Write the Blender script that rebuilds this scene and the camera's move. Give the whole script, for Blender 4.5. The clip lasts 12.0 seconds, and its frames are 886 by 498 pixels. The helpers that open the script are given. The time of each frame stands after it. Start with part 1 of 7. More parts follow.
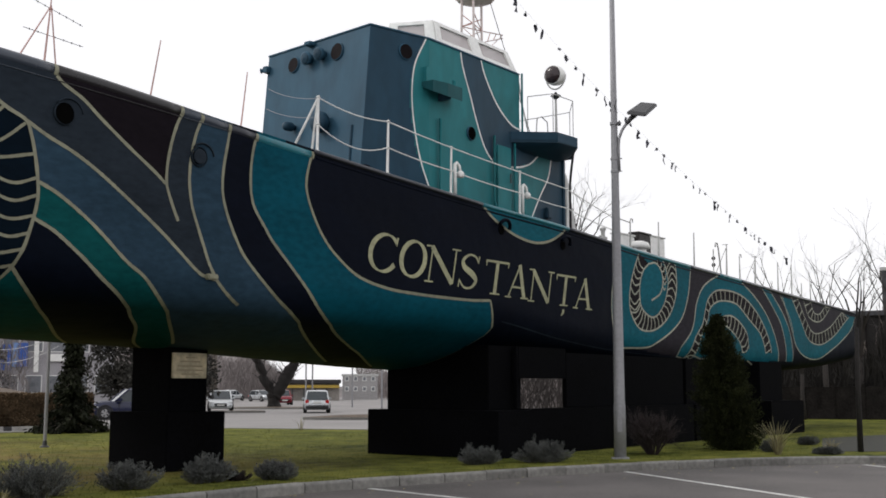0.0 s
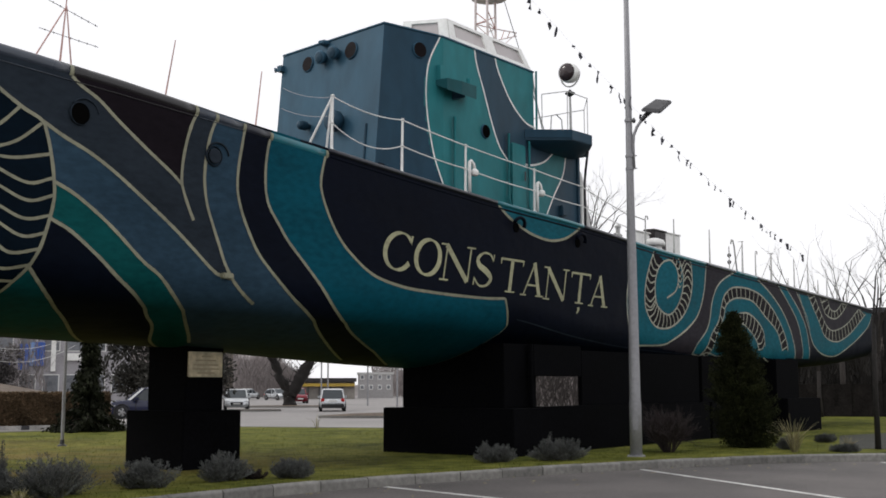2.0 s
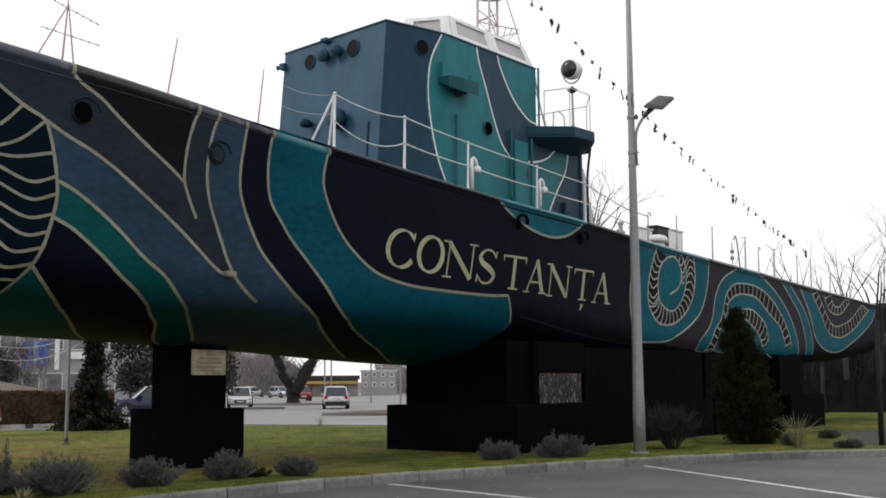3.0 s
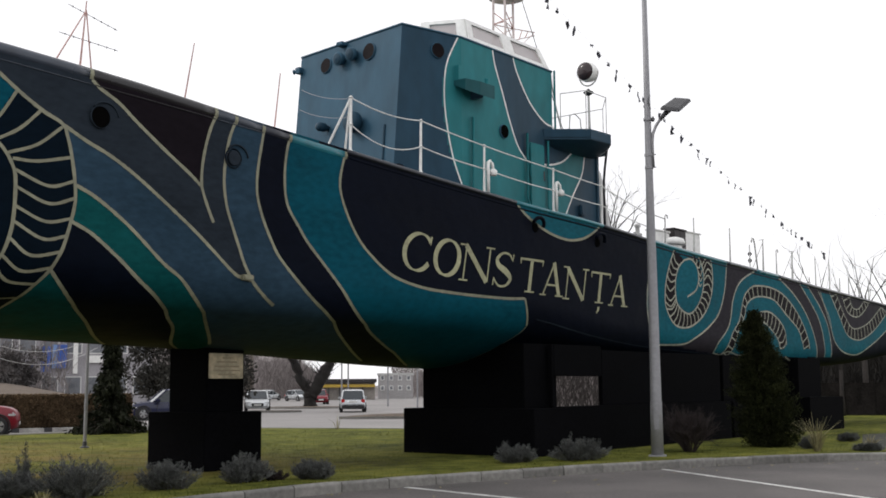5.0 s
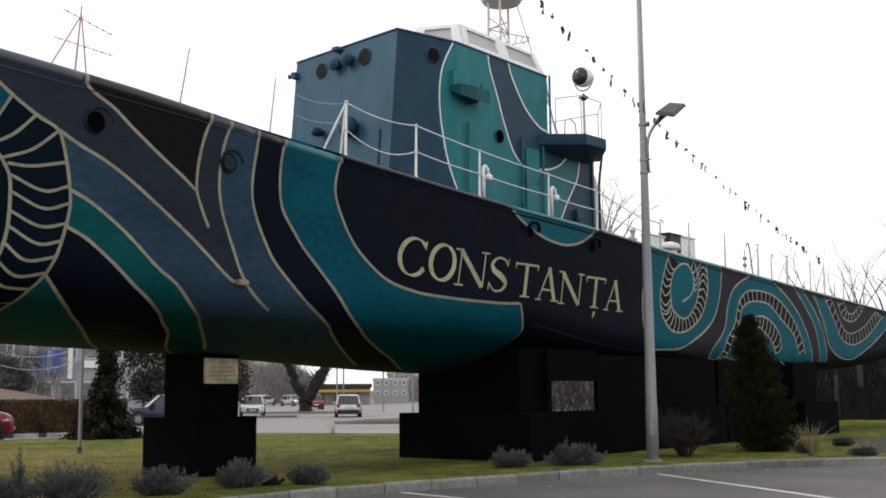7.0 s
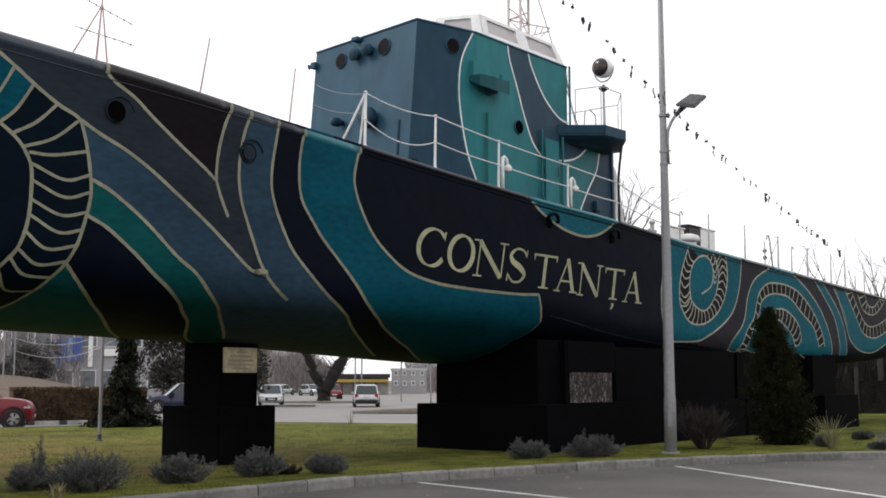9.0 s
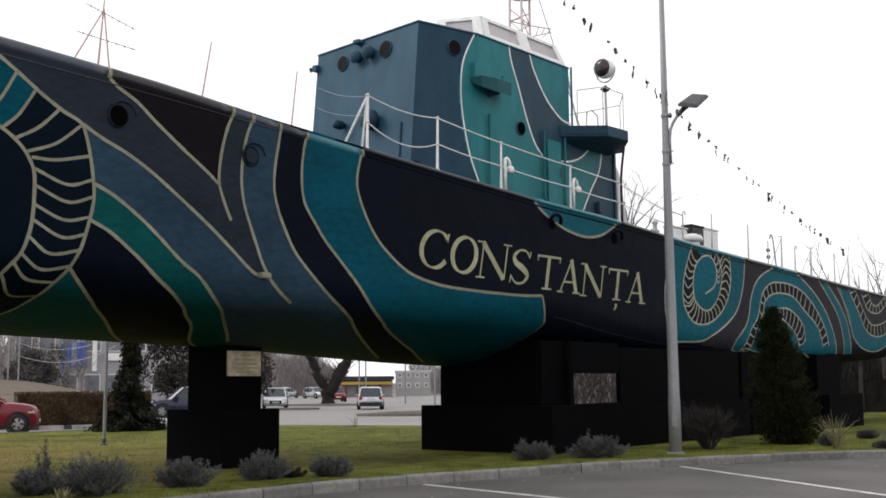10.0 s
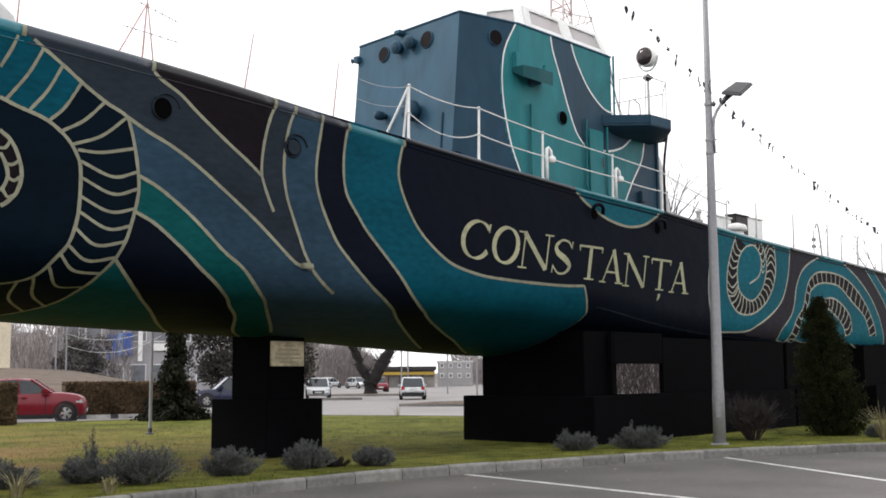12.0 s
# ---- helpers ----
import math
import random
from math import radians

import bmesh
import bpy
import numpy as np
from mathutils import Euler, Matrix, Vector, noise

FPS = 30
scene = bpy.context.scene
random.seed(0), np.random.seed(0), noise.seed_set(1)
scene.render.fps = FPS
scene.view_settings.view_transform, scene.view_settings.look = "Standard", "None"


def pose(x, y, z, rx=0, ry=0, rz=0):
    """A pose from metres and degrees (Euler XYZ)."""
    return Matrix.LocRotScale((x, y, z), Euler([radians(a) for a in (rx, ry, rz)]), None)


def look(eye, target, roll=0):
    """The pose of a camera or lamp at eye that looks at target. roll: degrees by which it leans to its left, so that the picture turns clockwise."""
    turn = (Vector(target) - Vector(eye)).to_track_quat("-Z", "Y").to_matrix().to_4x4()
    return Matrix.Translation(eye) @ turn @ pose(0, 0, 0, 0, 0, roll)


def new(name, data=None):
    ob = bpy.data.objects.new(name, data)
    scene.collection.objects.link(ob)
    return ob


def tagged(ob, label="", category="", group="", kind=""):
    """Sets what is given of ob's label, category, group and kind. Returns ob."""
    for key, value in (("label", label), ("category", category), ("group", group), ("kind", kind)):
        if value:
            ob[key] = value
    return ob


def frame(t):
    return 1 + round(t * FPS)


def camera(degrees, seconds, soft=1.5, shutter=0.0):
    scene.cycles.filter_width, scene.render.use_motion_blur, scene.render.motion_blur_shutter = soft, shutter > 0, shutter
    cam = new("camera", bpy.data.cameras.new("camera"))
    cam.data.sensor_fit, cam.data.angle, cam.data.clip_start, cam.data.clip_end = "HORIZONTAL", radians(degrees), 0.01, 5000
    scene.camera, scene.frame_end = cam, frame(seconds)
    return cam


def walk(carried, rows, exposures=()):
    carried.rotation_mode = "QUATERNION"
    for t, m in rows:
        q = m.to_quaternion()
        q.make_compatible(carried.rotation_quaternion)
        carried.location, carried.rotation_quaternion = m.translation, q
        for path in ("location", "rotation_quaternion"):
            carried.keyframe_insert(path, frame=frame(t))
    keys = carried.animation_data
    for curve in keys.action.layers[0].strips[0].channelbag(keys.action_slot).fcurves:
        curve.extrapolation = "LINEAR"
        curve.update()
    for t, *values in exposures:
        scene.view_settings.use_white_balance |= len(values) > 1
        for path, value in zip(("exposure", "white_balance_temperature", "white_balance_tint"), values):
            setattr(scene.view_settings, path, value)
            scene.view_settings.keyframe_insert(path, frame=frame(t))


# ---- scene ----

EYE = 1.6
cam = camera(42.79, 12.0, soft=1.75)
walk(cam, [
    (0, pose(0, 0, EYE, 97.000, 0.000, -53.000)),
    (0.5, pose(0, 0, EYE, 97.088, 0.267, -52.101)),
    (1, pose(0, 0, EYE, 97.024, 0.055, -51.889)),
    (1.5, pose(0, 0, EYE, 97.000, 0.218, -52.365)),
    (2, pose(0, 0, EYE, 96.909, 0.142, -52.230)),
    (2.5, pose(0, 0, EYE, 96.730, 0.319, -51.940)),
    (2.7, pose(0, 0, EYE, 96.775, 0.330, -52.080)),
    (4.3, pose(0, 0, EYE, 96.690, 0.470, -51.280)),
    (4.5, pose(0, 0, EYE, 96.705, 0.481, -51.078)),
    (5, pose(0, 0, EYE, 96.935, 0.402, -51.217)),
    (5.5, pose(0, 0, EYE, 97.404, 0.451, -51.366)),
    (6, pose(0, 0, EYE, 97.037, 0.294, -51.421)),
    (6.5, pose(0, 0, EYE, 97.189, 0.169, -51.163)),
    (7, pose(0, 0, EYE, 97.178, 0.449, -51.449)),
    (7.2, pose(0, 0, EYE, 97.270, 0.380, -51.070)),
    (8.8, pose(0, 0, EYE, 96.800, 0.080, -50.810)),
    (9, pose(0, 0, EYE, 96.710, 0.037, -50.545)),
    (9.5, pose(0, 0, EYE, 96.605, 0.386, -50.413)),
    (10, pose(0, 0, EYE, 96.804, 0.456, -50.341)),
    (10.5, pose(0, 0, EYE, 96.996, 0.698, -49.841)),
    (11, pose(0, 0, EYE, 96.376, 0.913, -49.405)),
    (11.5, pose(0, 0, EYE, 96.441, 0.441, -49.090)),
    (12, pose(0, 0, EYE, 96.334, 0.384, -48.224)),
], exposures=[(0, -0.3, 6300, 11), (2.5, -0.28, 6300, 11), (5.5, -0.18, 6300, 11), (9.5, -0.12, 6300, 11), (11, 0.0, 6300, 11), (12, 0.24, 6300, 11)])

# ---- daylight: thin bright overcast, the sun veiled behind the ship ----
world = bpy.data.worlds.new("overcast_sky")
scene.world = world
world.use_nodes = True
wn, wl = world.node_tree.nodes, world.node_tree.links
wn.clear()
SUN_HEIGHT, SUN_TURN = radians(38), radians(-38)
sky = wn.new("ShaderNodeTexSky")
sky.sky_type, sky.sun_disc = "NISHITA", False
sky.sun_elevation, sky.sun_rotation = SUN_HEIGHT, SUN_TURN
sky.air_density, sky.dust_density = 1.0, 4.0
veil = wn.new("ShaderNodeMix")
veil.data_type = "RGBA"
veil.inputs["Factor"].default_value = 0.93
veil.inputs["B"].default_value = (13.5, 13.25, 13.05, 1)
back = wn.new("ShaderNodeBackground")
back.inputs["Strength"].default_value = 0.1
wout = wn.new("ShaderNodeOutputWorld")
wl.new(sky.outputs[0], veil.inputs["A"])
wl.new(veil.outputs["Result"], back.inputs["Color"])
wl.new(back.outputs[0], wout.inputs["Surface"])

sun_data = bpy.data.lights.new("sun", "SUN")
sun_data.energy, sun_data.angle, sun_data.color = 1.25, radians(14), (1.0, 0.95, 0.88)
sun = new("sun", sun_data)
sun.matrix_world = look((60 * math.sin(SUN_TURN), 60 * math.cos(SUN_TURN), 60 * math.tan(SUN_HEIGHT)), (0, 0, 0))

# ---- materials ----


def material(name, rgb, rough=0.6, metal=0.0, spread=0.12, grain=6.0, blotch=0.7, bump=0.15, tint=None, streak=1.0, island=0.0, spec=0.5, dent=0.0, dry=None, vary=0.0):
    """A worn surface: fine grain and broad blotches vary the base colour, fine relief the normal."""
    m = bpy.data.materials.new(name)
    m.use_nodes = True
    n, l = m.node_tree.nodes, m.node_tree.links
    b = n["Principled BSDF"]
    b.inputs["Roughness"].default_value, b.inputs["Metallic"].default_value = rough, metal
    b.inputs["Specular IOR Level"].default_value = spec
    co = n.new("ShaderNodeTexCoord")
    mp = n.new("ShaderNodeMapping")
    mp.inputs["Scale"].default_value = (1, 1, 1 / streak)
    l.new(co.outputs["Object"], mp.inputs["Vector"])
    if vary:
        info, far_off = n.new("ShaderNodeObjectInfo"), n.new("ShaderNodeMath")
        far_off.operation = "MULTIPLY"
        far_off.inputs[1].default_value = 60
        l.new(info.outputs["Random"], far_off.inputs[0])
        l.new(far_off.outputs[0], mp.inputs["Location"])
    fine, broad = n.new("ShaderNodeTexNoise"), n.new("ShaderNodeTexNoise")
    fine.inputs["Scale"].default_value, fine.inputs["Detail"].default_value = grain, 6
    broad.inputs["Scale"].default_value, broad.inputs["Detail"].default_value = blotch, 4
    for t in (fine, broad):
        l.new(mp.outputs[0], t.inputs["Vector"])
    add = n.new("ShaderNodeMath")
    add.operation = "ADD"
    l.new(fine.outputs["Fac"], add.inputs[0])
    l.new(broad.outputs["Fac"], add.inputs[1])
    ramp = n.new("ShaderNodeValToRGB")
    half = n.new("ShaderNodeMath")
    half.operation = "MULTIPLY"
    half.inputs[1].default_value = 0.5
    l.new(add.outputs[0], half.inputs[0])
    l.new(half.outputs[0], ramp.inputs[0])
    dark = [c * (1 - 2.2 * spread) for c in rgb]
    light = [min(1, c * (1 + 1.8 * spread)) for c in (tint or rgb)]
    ramp.color_ramp.elements[0].position, ramp.color_ramp.elements[0].color = 0.34, (*dark, 1)
    ramp.color_ramp.elements[1].position, ramp.color_ramp.elements[1].color = 0.66, (*light, 1)
    out = ramp.outputs[0]
    if dry:
        # straw-dry patches in the forward stretch of the lawn
        sep, run, spot, both, mix = n.new("ShaderNodeSeparateXYZ"), n.new("ShaderNodeMapRange"), n.new("ShaderNodeMapRange"), n.new("ShaderNodeMath"), n.new("ShaderNodeMix")
        patch = n.new("ShaderNodeTexNoise")
        patch.inputs["Scale"].default_value, patch.inputs["Detail"].default_value = 0.32, 5
        l.new(co.outputs["Object"], patch.inputs["Vector"])
        l.new(co.outputs["Object"], sep.inputs[0])
        l.new(sep.outputs["X"], run.inputs["Value"])
        run.inputs["From Min"].default_value, run.inputs["From Max"].default_value = 22, 9
        l.new(patch.outputs["Fac"], spot.inputs["Value"])
        spot.inputs["From Min"].default_value, spot.inputs["From Max"].default_value = 0.36, 0.60
        deep, both2 = n.new("ShaderNodeMapRange"), n.new("ShaderNodeMath")
        deep.inputs["From Min"].default_value, deep.inputs["From Max"].default_value = 14.5, 20
        both2.operation = "MULTIPLY"
        l.new(sep.outputs["Y"], deep.inputs["Value"])
        l.new(both.outputs[0], both2.inputs[0])
        l.new(deep.outputs[0], both2.inputs[1])
        both.operation = "MULTIPLY"
        l.new(run.outputs[0], both.inputs[0])
        l.new(spot.outputs[0], both.inputs[1])
        mix.data_type = "RGBA"
        mix.inputs["B"].default_value = (*dry, 1)
        l.new(both2.outputs[0], mix.inputs["Factor"])
        l.new(out, mix.inputs["A"])
        out = mix.outputs["Result"]
    if island:
        geo, hsv, rng = n.new("ShaderNodeNewGeometry"), n.new("ShaderNodeHueSaturation"), n.new("ShaderNodeMapRange")
        rng.inputs["To Min"].default_value, rng.inputs["To Max"].default_value = 1 - island, 1 + island
        l.new(geo.outputs["Random Per Island"], rng.inputs["Value"])
        l.new(rng.outputs[0], hsv.inputs["Value"])
        l.new(out, hsv.inputs["Color"])
        out = hsv.outputs[0]
    if vary:
        tone, span = n.new("ShaderNodeHueSaturation"), n.new("ShaderNodeMapRange")
        span.inputs["To Min"].default_value, span.inputs["To Max"].default_value = 1 - vary, 1 + vary * 0.5
        l.new(info.outputs["Random"], span.inputs["Value"])
        l.new(span.outputs[0], tone.inputs["Value"])
        l.new(out, tone.inputs["Color"])
        out = tone.outputs[0]
    l.new(out, b.inputs["Base Color"])
    if bump:
        bp = n.new("ShaderNodeBump")
        bp.inputs["Strength"].default_value, bp.inputs["Distance"].default_value = bump, 0.02
        l.new(add.outputs[0], bp.inputs["Height"])
        if dent:
            wave, bd = n.new("ShaderNodeTexNoise"), n.new("ShaderNodeBump")
            wave.inputs["Scale"].default_value, wave.inputs["Detail"].default_value = 1.1, 2
            bd.inputs["Strength"].default_value, bd.inputs["Distance"].default_value = dent, 0.06
            l.new(co.outputs["Object"], wave.inputs["Vector"])
            l.new(wave.outputs["Fac"], bd.inputs["Height"])
            l.new(bd.outputs[0], bp.inputs["Normal"])
        l.new(bp.outputs[0], b.inputs["Normal"])
    rr = n.new("ShaderNodeMapRange")
    rr.inputs["To Min"].default_value, rr.inputs["To Max"].default_value = max(0.05, rough - 0.12), min(1, rough + 0.12)
    l.new(broad.outputs["Fac"], rr.inputs["Value"])
    l.new(rr.outputs[0], b.inputs["Roughness"])
    return m


def hull_paint(name, rgb, rough=0.55):
    """Ship's paint over plating: faint dents, run-down streaks and chalking."""
    return material(name, rgb, rough, spread=0.13, grain=5, blotch=0.5, bump=0.08, streak=0.45, spec=0.03, dent=0.5)


def house_paint(name, rgb):
    """Sun-faded deckhouse paint in uneven patches."""
    return material(name, rgb, 0.5, spread=0.10, grain=3, blotch=0.6, bump=0.06, streak=2.2, spec=0.15, dent=0.25)


NAVY = hull_paint("navy_paint", (0.0036, 0.0054, 0.0115))
DEEP = hull_paint("deep_navy_paint", (0.0022, 0.0066, 0.0125))
BLACKP = hull_paint("black_paint", (0.0026, 0.0046, 0.0100))
CHAR = hull_paint("charcoal_paint", (0.010, 0.0075, 0.0105))
SLATE = hull_paint("slate_paint", (0.0215, 0.0290, 0.0390))
STONE = hull_paint("grey_paint", (0.027, 0.024, 0.031))
BLUE = hull_paint("blue_grey_paint", (0.026, 0.053, 0.082))
TEAL = hull_paint("teal_paint", (0.0032, 0.063, 0.094))
LETTER = material("yellowed_letter_paint", (0.35, 0.345, 0.205), 0.6, spread=0.18, grain=12, blotch=2.5, bump=0.05)
CREAM_WORN = material("worn_cream_paint", (0.33, 0.335, 0.27), 0.65, spread=0.2, grain=9, blotch=1.5, bump=0.05)
PORT_RED = material("dark_red_porthole_plug", (0.0060, 0.0036, 0.0045), 0.4, spread=0.2, grain=9, blotch=3, bump=0.05, spec=0.05)
AQUA = hull_paint("aqua_paint", (0.0088, 0.098, 0.134))
GREEN = hull_paint("green_paint", (0.005, 0.068, 0.070))
GLOSS_SLATE = material("glossy_slate_paint", (0.030, 0.040, 0.058), 0.26, spread=0.12, grain=5, blotch=0.8, bump=0.06, spec=0.55)
GLOSS_CHAR = material("glossy_charcoal_paint", (0.009, 0.008, 0.010), 0.28, spread=0.12, grain=5, blotch=0.8, bump=0.06, spec=0.5)
GLOSS_NAVY = material("glossy_navy_paint", (0.010, 0.013, 0.024), 0.32, spread=0.12, grain=5, blotch=0.8, bump=0.1, spec=0.6)
GLOSS_TEAL = material("glossy_teal_paint", (0.010, 0.150, 0.190), 0.3, spread=0.12, grain=5, blotch=0.8, bump=0.1, spec=0.6)
CREAM = material("cream_paint", (0.235, 0.232, 0.158), 0.6, spread=0.14, grain=9, blotch=1.5, bump=0.05)
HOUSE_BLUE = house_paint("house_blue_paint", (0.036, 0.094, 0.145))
# house blue darkened to carry the side facet's shade; wing lips share it
HOUSE_BLUE_SHADED = house_paint("house_blue_shaded_copy", (0.017, 0.054, 0.090))
# house teal darkened to carry the shade on the sidelight tray
HOUSE_TEAL_SHADED = house_paint("house_teal_shaded_copy", (0.012, 0.080, 0.092))
HOUSE_NAVY = house_paint("house_navy_paint", (0.022, 0.056, 0.088))
HOUSE_TEAL = house_paint("house_teal_paint", (0.023, 0.170, 0.188))
WHITE = material("white_paint", (0.82, 0.82, 0.80), 0.5, spread=0.06, grain=8, blotch=1, bump=0.05)
GREYP = material("light_grey_paint", (0.50, 0.50, 0.49), 0.55, spread=0.08, grain=8, blotch=1, bump=0.05)
MAST_PINK = material("faded_pinkish_white_paint", (0.70, 0.60, 0.58), 0.55, spread=0.1, grain=8, blotch=1, bump=0.05)
MAST_RED = material("faded_red_paint", (0.50, 0.30, 0.27), 0.55, spread=0.15)
SEARCH_GLASS = material("searchlight_glass", (0.035, 0.022, 0.025), 0.15, spread=0.15, bump=0)
DARK_BOX = material("dark_brown_grey_paint", (0.022, 0.018, 0.019), 0.6, spread=0.15)
DARK = material("dark_opening", (0.002, 0.002, 0.002), 0.9, spread=0.1, bump=0, spec=0.02)
BLOCK = material("black_painted_concrete", (0.0030, 0.0031, 0.0039), 0.85, spread=0.25, grain=14, blotch=0.8, bump=0.3, spec=0.03)
GALV = material("galvanised_steel", (0.285, 0.285, 0.30), 0.55, metal=0.3, spread=0.08, grain=12, blotch=1.2, bump=0.08)
LAMP_DARK = material("dark_lamp_casing", (0.035, 0.035, 0.038), 0.45, metal=0.2, spread=0.08)
LAMP_GREY = material("lamp_head_grey", (0.055, 0.053, 0.054), 0.5, metal=0.2, spread=0.08)
GUNMETAL = material("dark_grey_metal", (0.06, 0.06, 0.065), 0.5, metal=0.3, spread=0.1)
PLAQUE = material("weathered_brass_plaque", (0.56, 0.48, 0.33), 0.5, metal=0.2, spread=0.2, grain=9, blotch=4, bump=0.05)
PLAQUE_INK = material("plaque_lettering", (0.34, 0.28, 0.19), 0.6, spread=0.1, bump=0)
ASPHALT = material("asphalt", (0.102, 0.092, 0.088), 0.85, spread=0.22, grain=45, blotch=0.55, bump=0.35)
FARROAD = material("worn_pale_asphalt", (0.235, 0.222, 0.215), 0.85, spread=0.12, grain=30, blotch=0.2, bump=0.2)
KERB = material("kerb_concrete", (0.200, 0.194, 0.180), 0.85, spread=0.18, grain=11, blotch=0.8, bump=0.05, vary=0.25)
KERB_PALE = material("worn_white_kerb_paint", (0.42, 0.41, 0.39), 0.85, spread=0.2, grain=20, blotch=2, bump=0.3)
LINEP = material("road_marking_paint", (0.55, 0.55, 0.53), 0.7, spread=0.22, grain=25, blotch=4, bump=0.1)
LAWN = material("lawn_soil_and_turf", (0.056, 0.098, 0.016), 0.95, spread=0.3, grain=2.2, blotch=0.35, bump=0.5, tint=(0.128, 0.128, 0.028), spec=0.05, dry=(0.235, 0.150, 0.066))
GRASS = material("grass_blades", (0.070, 0.125, 0.019), 0.8, spread=0.25, grain=1.1, blotch=0.22, bump=0, tint=(0.165, 0.160, 0.036), island=0.14, spec=0.05, dry=(0.30, 0.195, 0.082))
LAVENDER = material("lavender_foliage", (0.112, 0.116, 0.112), 0.85, spread=0.25, grain=9, blotch=2, bump=0, spec=0.12, island=0.35)
BARBERRY = material("barberry_twigs", (0.024, 0.0155, 0.0155), 0.85, spread=0.25, grain=9, blotch=2, bump=0, island=0.4)
STRAW = material("dry_ornamental_grass", (0.26, 0.23, 0.12), 0.85, spread=0.2, grain=9, blotch=2, bump=0, island=0.35)
CONIFER = material("conifer_foliage", (0.0205, 0.0240, 0.0086), 0.85, spread=0.3, grain=5, blotch=1.2, bump=0, spec=0.12, island=0.5)
SPRUCE = material("spruce_foliage", (0.0165, 0.0190, 0.0105), 0.85, spread=0.3, grain=5, blotch=1.2, bump=0, spec=0.12, island=0.5)
BARK = material("grey_bark", (0.075, 0.062, 0.050), 0.95, spread=0.3, grain=14, blotch=2, bump=0.6, streak=4)
TWIG = material("bare_twigs", (0.13, 0.11, 0.095), 0.95, spread=0.25, grain=9, blotch=1, bump=0.2)
HEDGE = material("brown_winter_hedge", (0.135, 0.095, 0.058), 0.9, spread=0.3, grain=8, blotch=1.2, bump=0, spec=0.12, island=0.5)
TYRE = material("tyre_rubber", (0.018, 0.018, 0.019), 0.8, spread=0.15)
RIM = material("alloy_rim", (0.45, 0.45, 0.46), 0.35, metal=0.8, spread=0.08)
CAR_RED = material("red_car_paint", (0.185, 0.003, 0.014), 0.3, spread=0.05, bump=0)
CAR_BLUE = material("dark_blue_car_paint", (0.010, 0.013, 0.042), 0.25, spread=0.05, bump=0)
CAR_SILVER = material("silver_car_paint", (0.52, 0.54, 0.56), 0.28, metal=0.4, spread=0.05, bump=0)
CAR_WHITE = material("white_car_paint", (0.62, 0.64, 0.66), 0.3, spread=0.05, bump=0)
CAR_GLASS = material("tinted_car_glass", (0.030, 0.038, 0.045), 0.08, spread=0.1, bump=0)
TAIL_RED = material("red_tail_light", (0.40, 0.02, 0.02), 0.2, spread=0.05, bump=0)
HEADGLASS = material("headlight_glass", (0.55, 0.56, 0.58), 0.12, spread=0.05, bump=0)
PLATE = material("number_plate", (0.60, 0.60, 0.58), 0.5, spread=0.05, bump=0)
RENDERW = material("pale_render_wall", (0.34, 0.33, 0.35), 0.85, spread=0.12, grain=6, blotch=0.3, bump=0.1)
OFFICE_WALL = material("dull_white_render", (0.34, 0.33, 0.33), 0.85, spread=0.12, grain=6, blotch=0.3, bump=0.1)
RENDERY = material("cream_render_wall", (0.74, 0.66, 0.50), 0.85, spread=0.1, grain=6, blotch=0.3, bump=0.1)
SIGN_BLUE = material("blue_sign", (0.03, 0.10, 0.42), 0.5, spread=0.08, bump=0)
SIGN_PALE = material("pale_blue_sign", (0.16, 0.30, 0.62), 0.5, spread=0.08, bump=0)
YELLOW = material("yellow_fascia", (0.46, 0.31, 0.045), 0.6, spread=0.1, bump=0)
FLAGC = material("faded_flag_cloth", (0.055, 0.055, 0.07), 0.9, spread=0.3, grain=5, blotch=2, bump=0.2, island=0.5)
THICKET = material("dark_thicket", (0.018, 0.016, 0.014), 1.0, spread=0.25, grain=1, blotch=0.1, bump=0, island=0.5)
DARKBARK = material("dark_bark", (0.014, 0.012, 0.011), 0.95, spread=0.3, grain=10, blotch=2, bump=0.5)
FENCE_DARK = material("tarred_fence_boards", (0.0150, 0.0132, 0.0125), 0.95, spread=0.3, grain=10, blotch=2, bump=0.5, spec=0.1)
DARK_TWIG = material("dark_bare_twigs", (0.030, 0.025, 0.023), 0.95, spread=0.25, grain=9, blotch=1, bump=0.2)
DULLPANE = material("dull_window_pane", (0.16, 0.17, 0.19), 0.3, spread=0.15, bump=0)
EVERGREEN = material("dull_evergreen_foliage", (0.055, 0.054, 0.048), 0.9, spread=0.3, grain=5, blotch=1.2, bump=0, spec=0.12, island=0.4)
UNSEEN_WALL = material("unseen_wall_render", (0.20, 0.19, 0.18), 0.9, spread=0.15, grain=4, blotch=0.3, bump=0.1)
BARE_SOIL = material("bare_brown_soil", (0.115, 0.085, 0.062), 0.95, spread=0.25, grain=6, blotch=0.6, bump=0.4)
GREY_FENCE = material("grey_weathered_boards", (0.24, 0.22, 0.20), 0.9, spread=0.2, grain=6, blotch=0.4, bump=0.1)
# evergreen leaf colour paled to stand for distance haze
HAZE_EVERGREEN = material("evergreen_haze_paled", (0.150, 0.140, 0.140), 1.0, spread=0.25, grain=1, blotch=0.3, bump=0, spec=0.12, island=0.3)
GRAVEL = material("grey_gravel", (0.038, 0.038, 0.028), 0.95, spread=0.22, grain=30, blotch=1.2, bump=0.4)
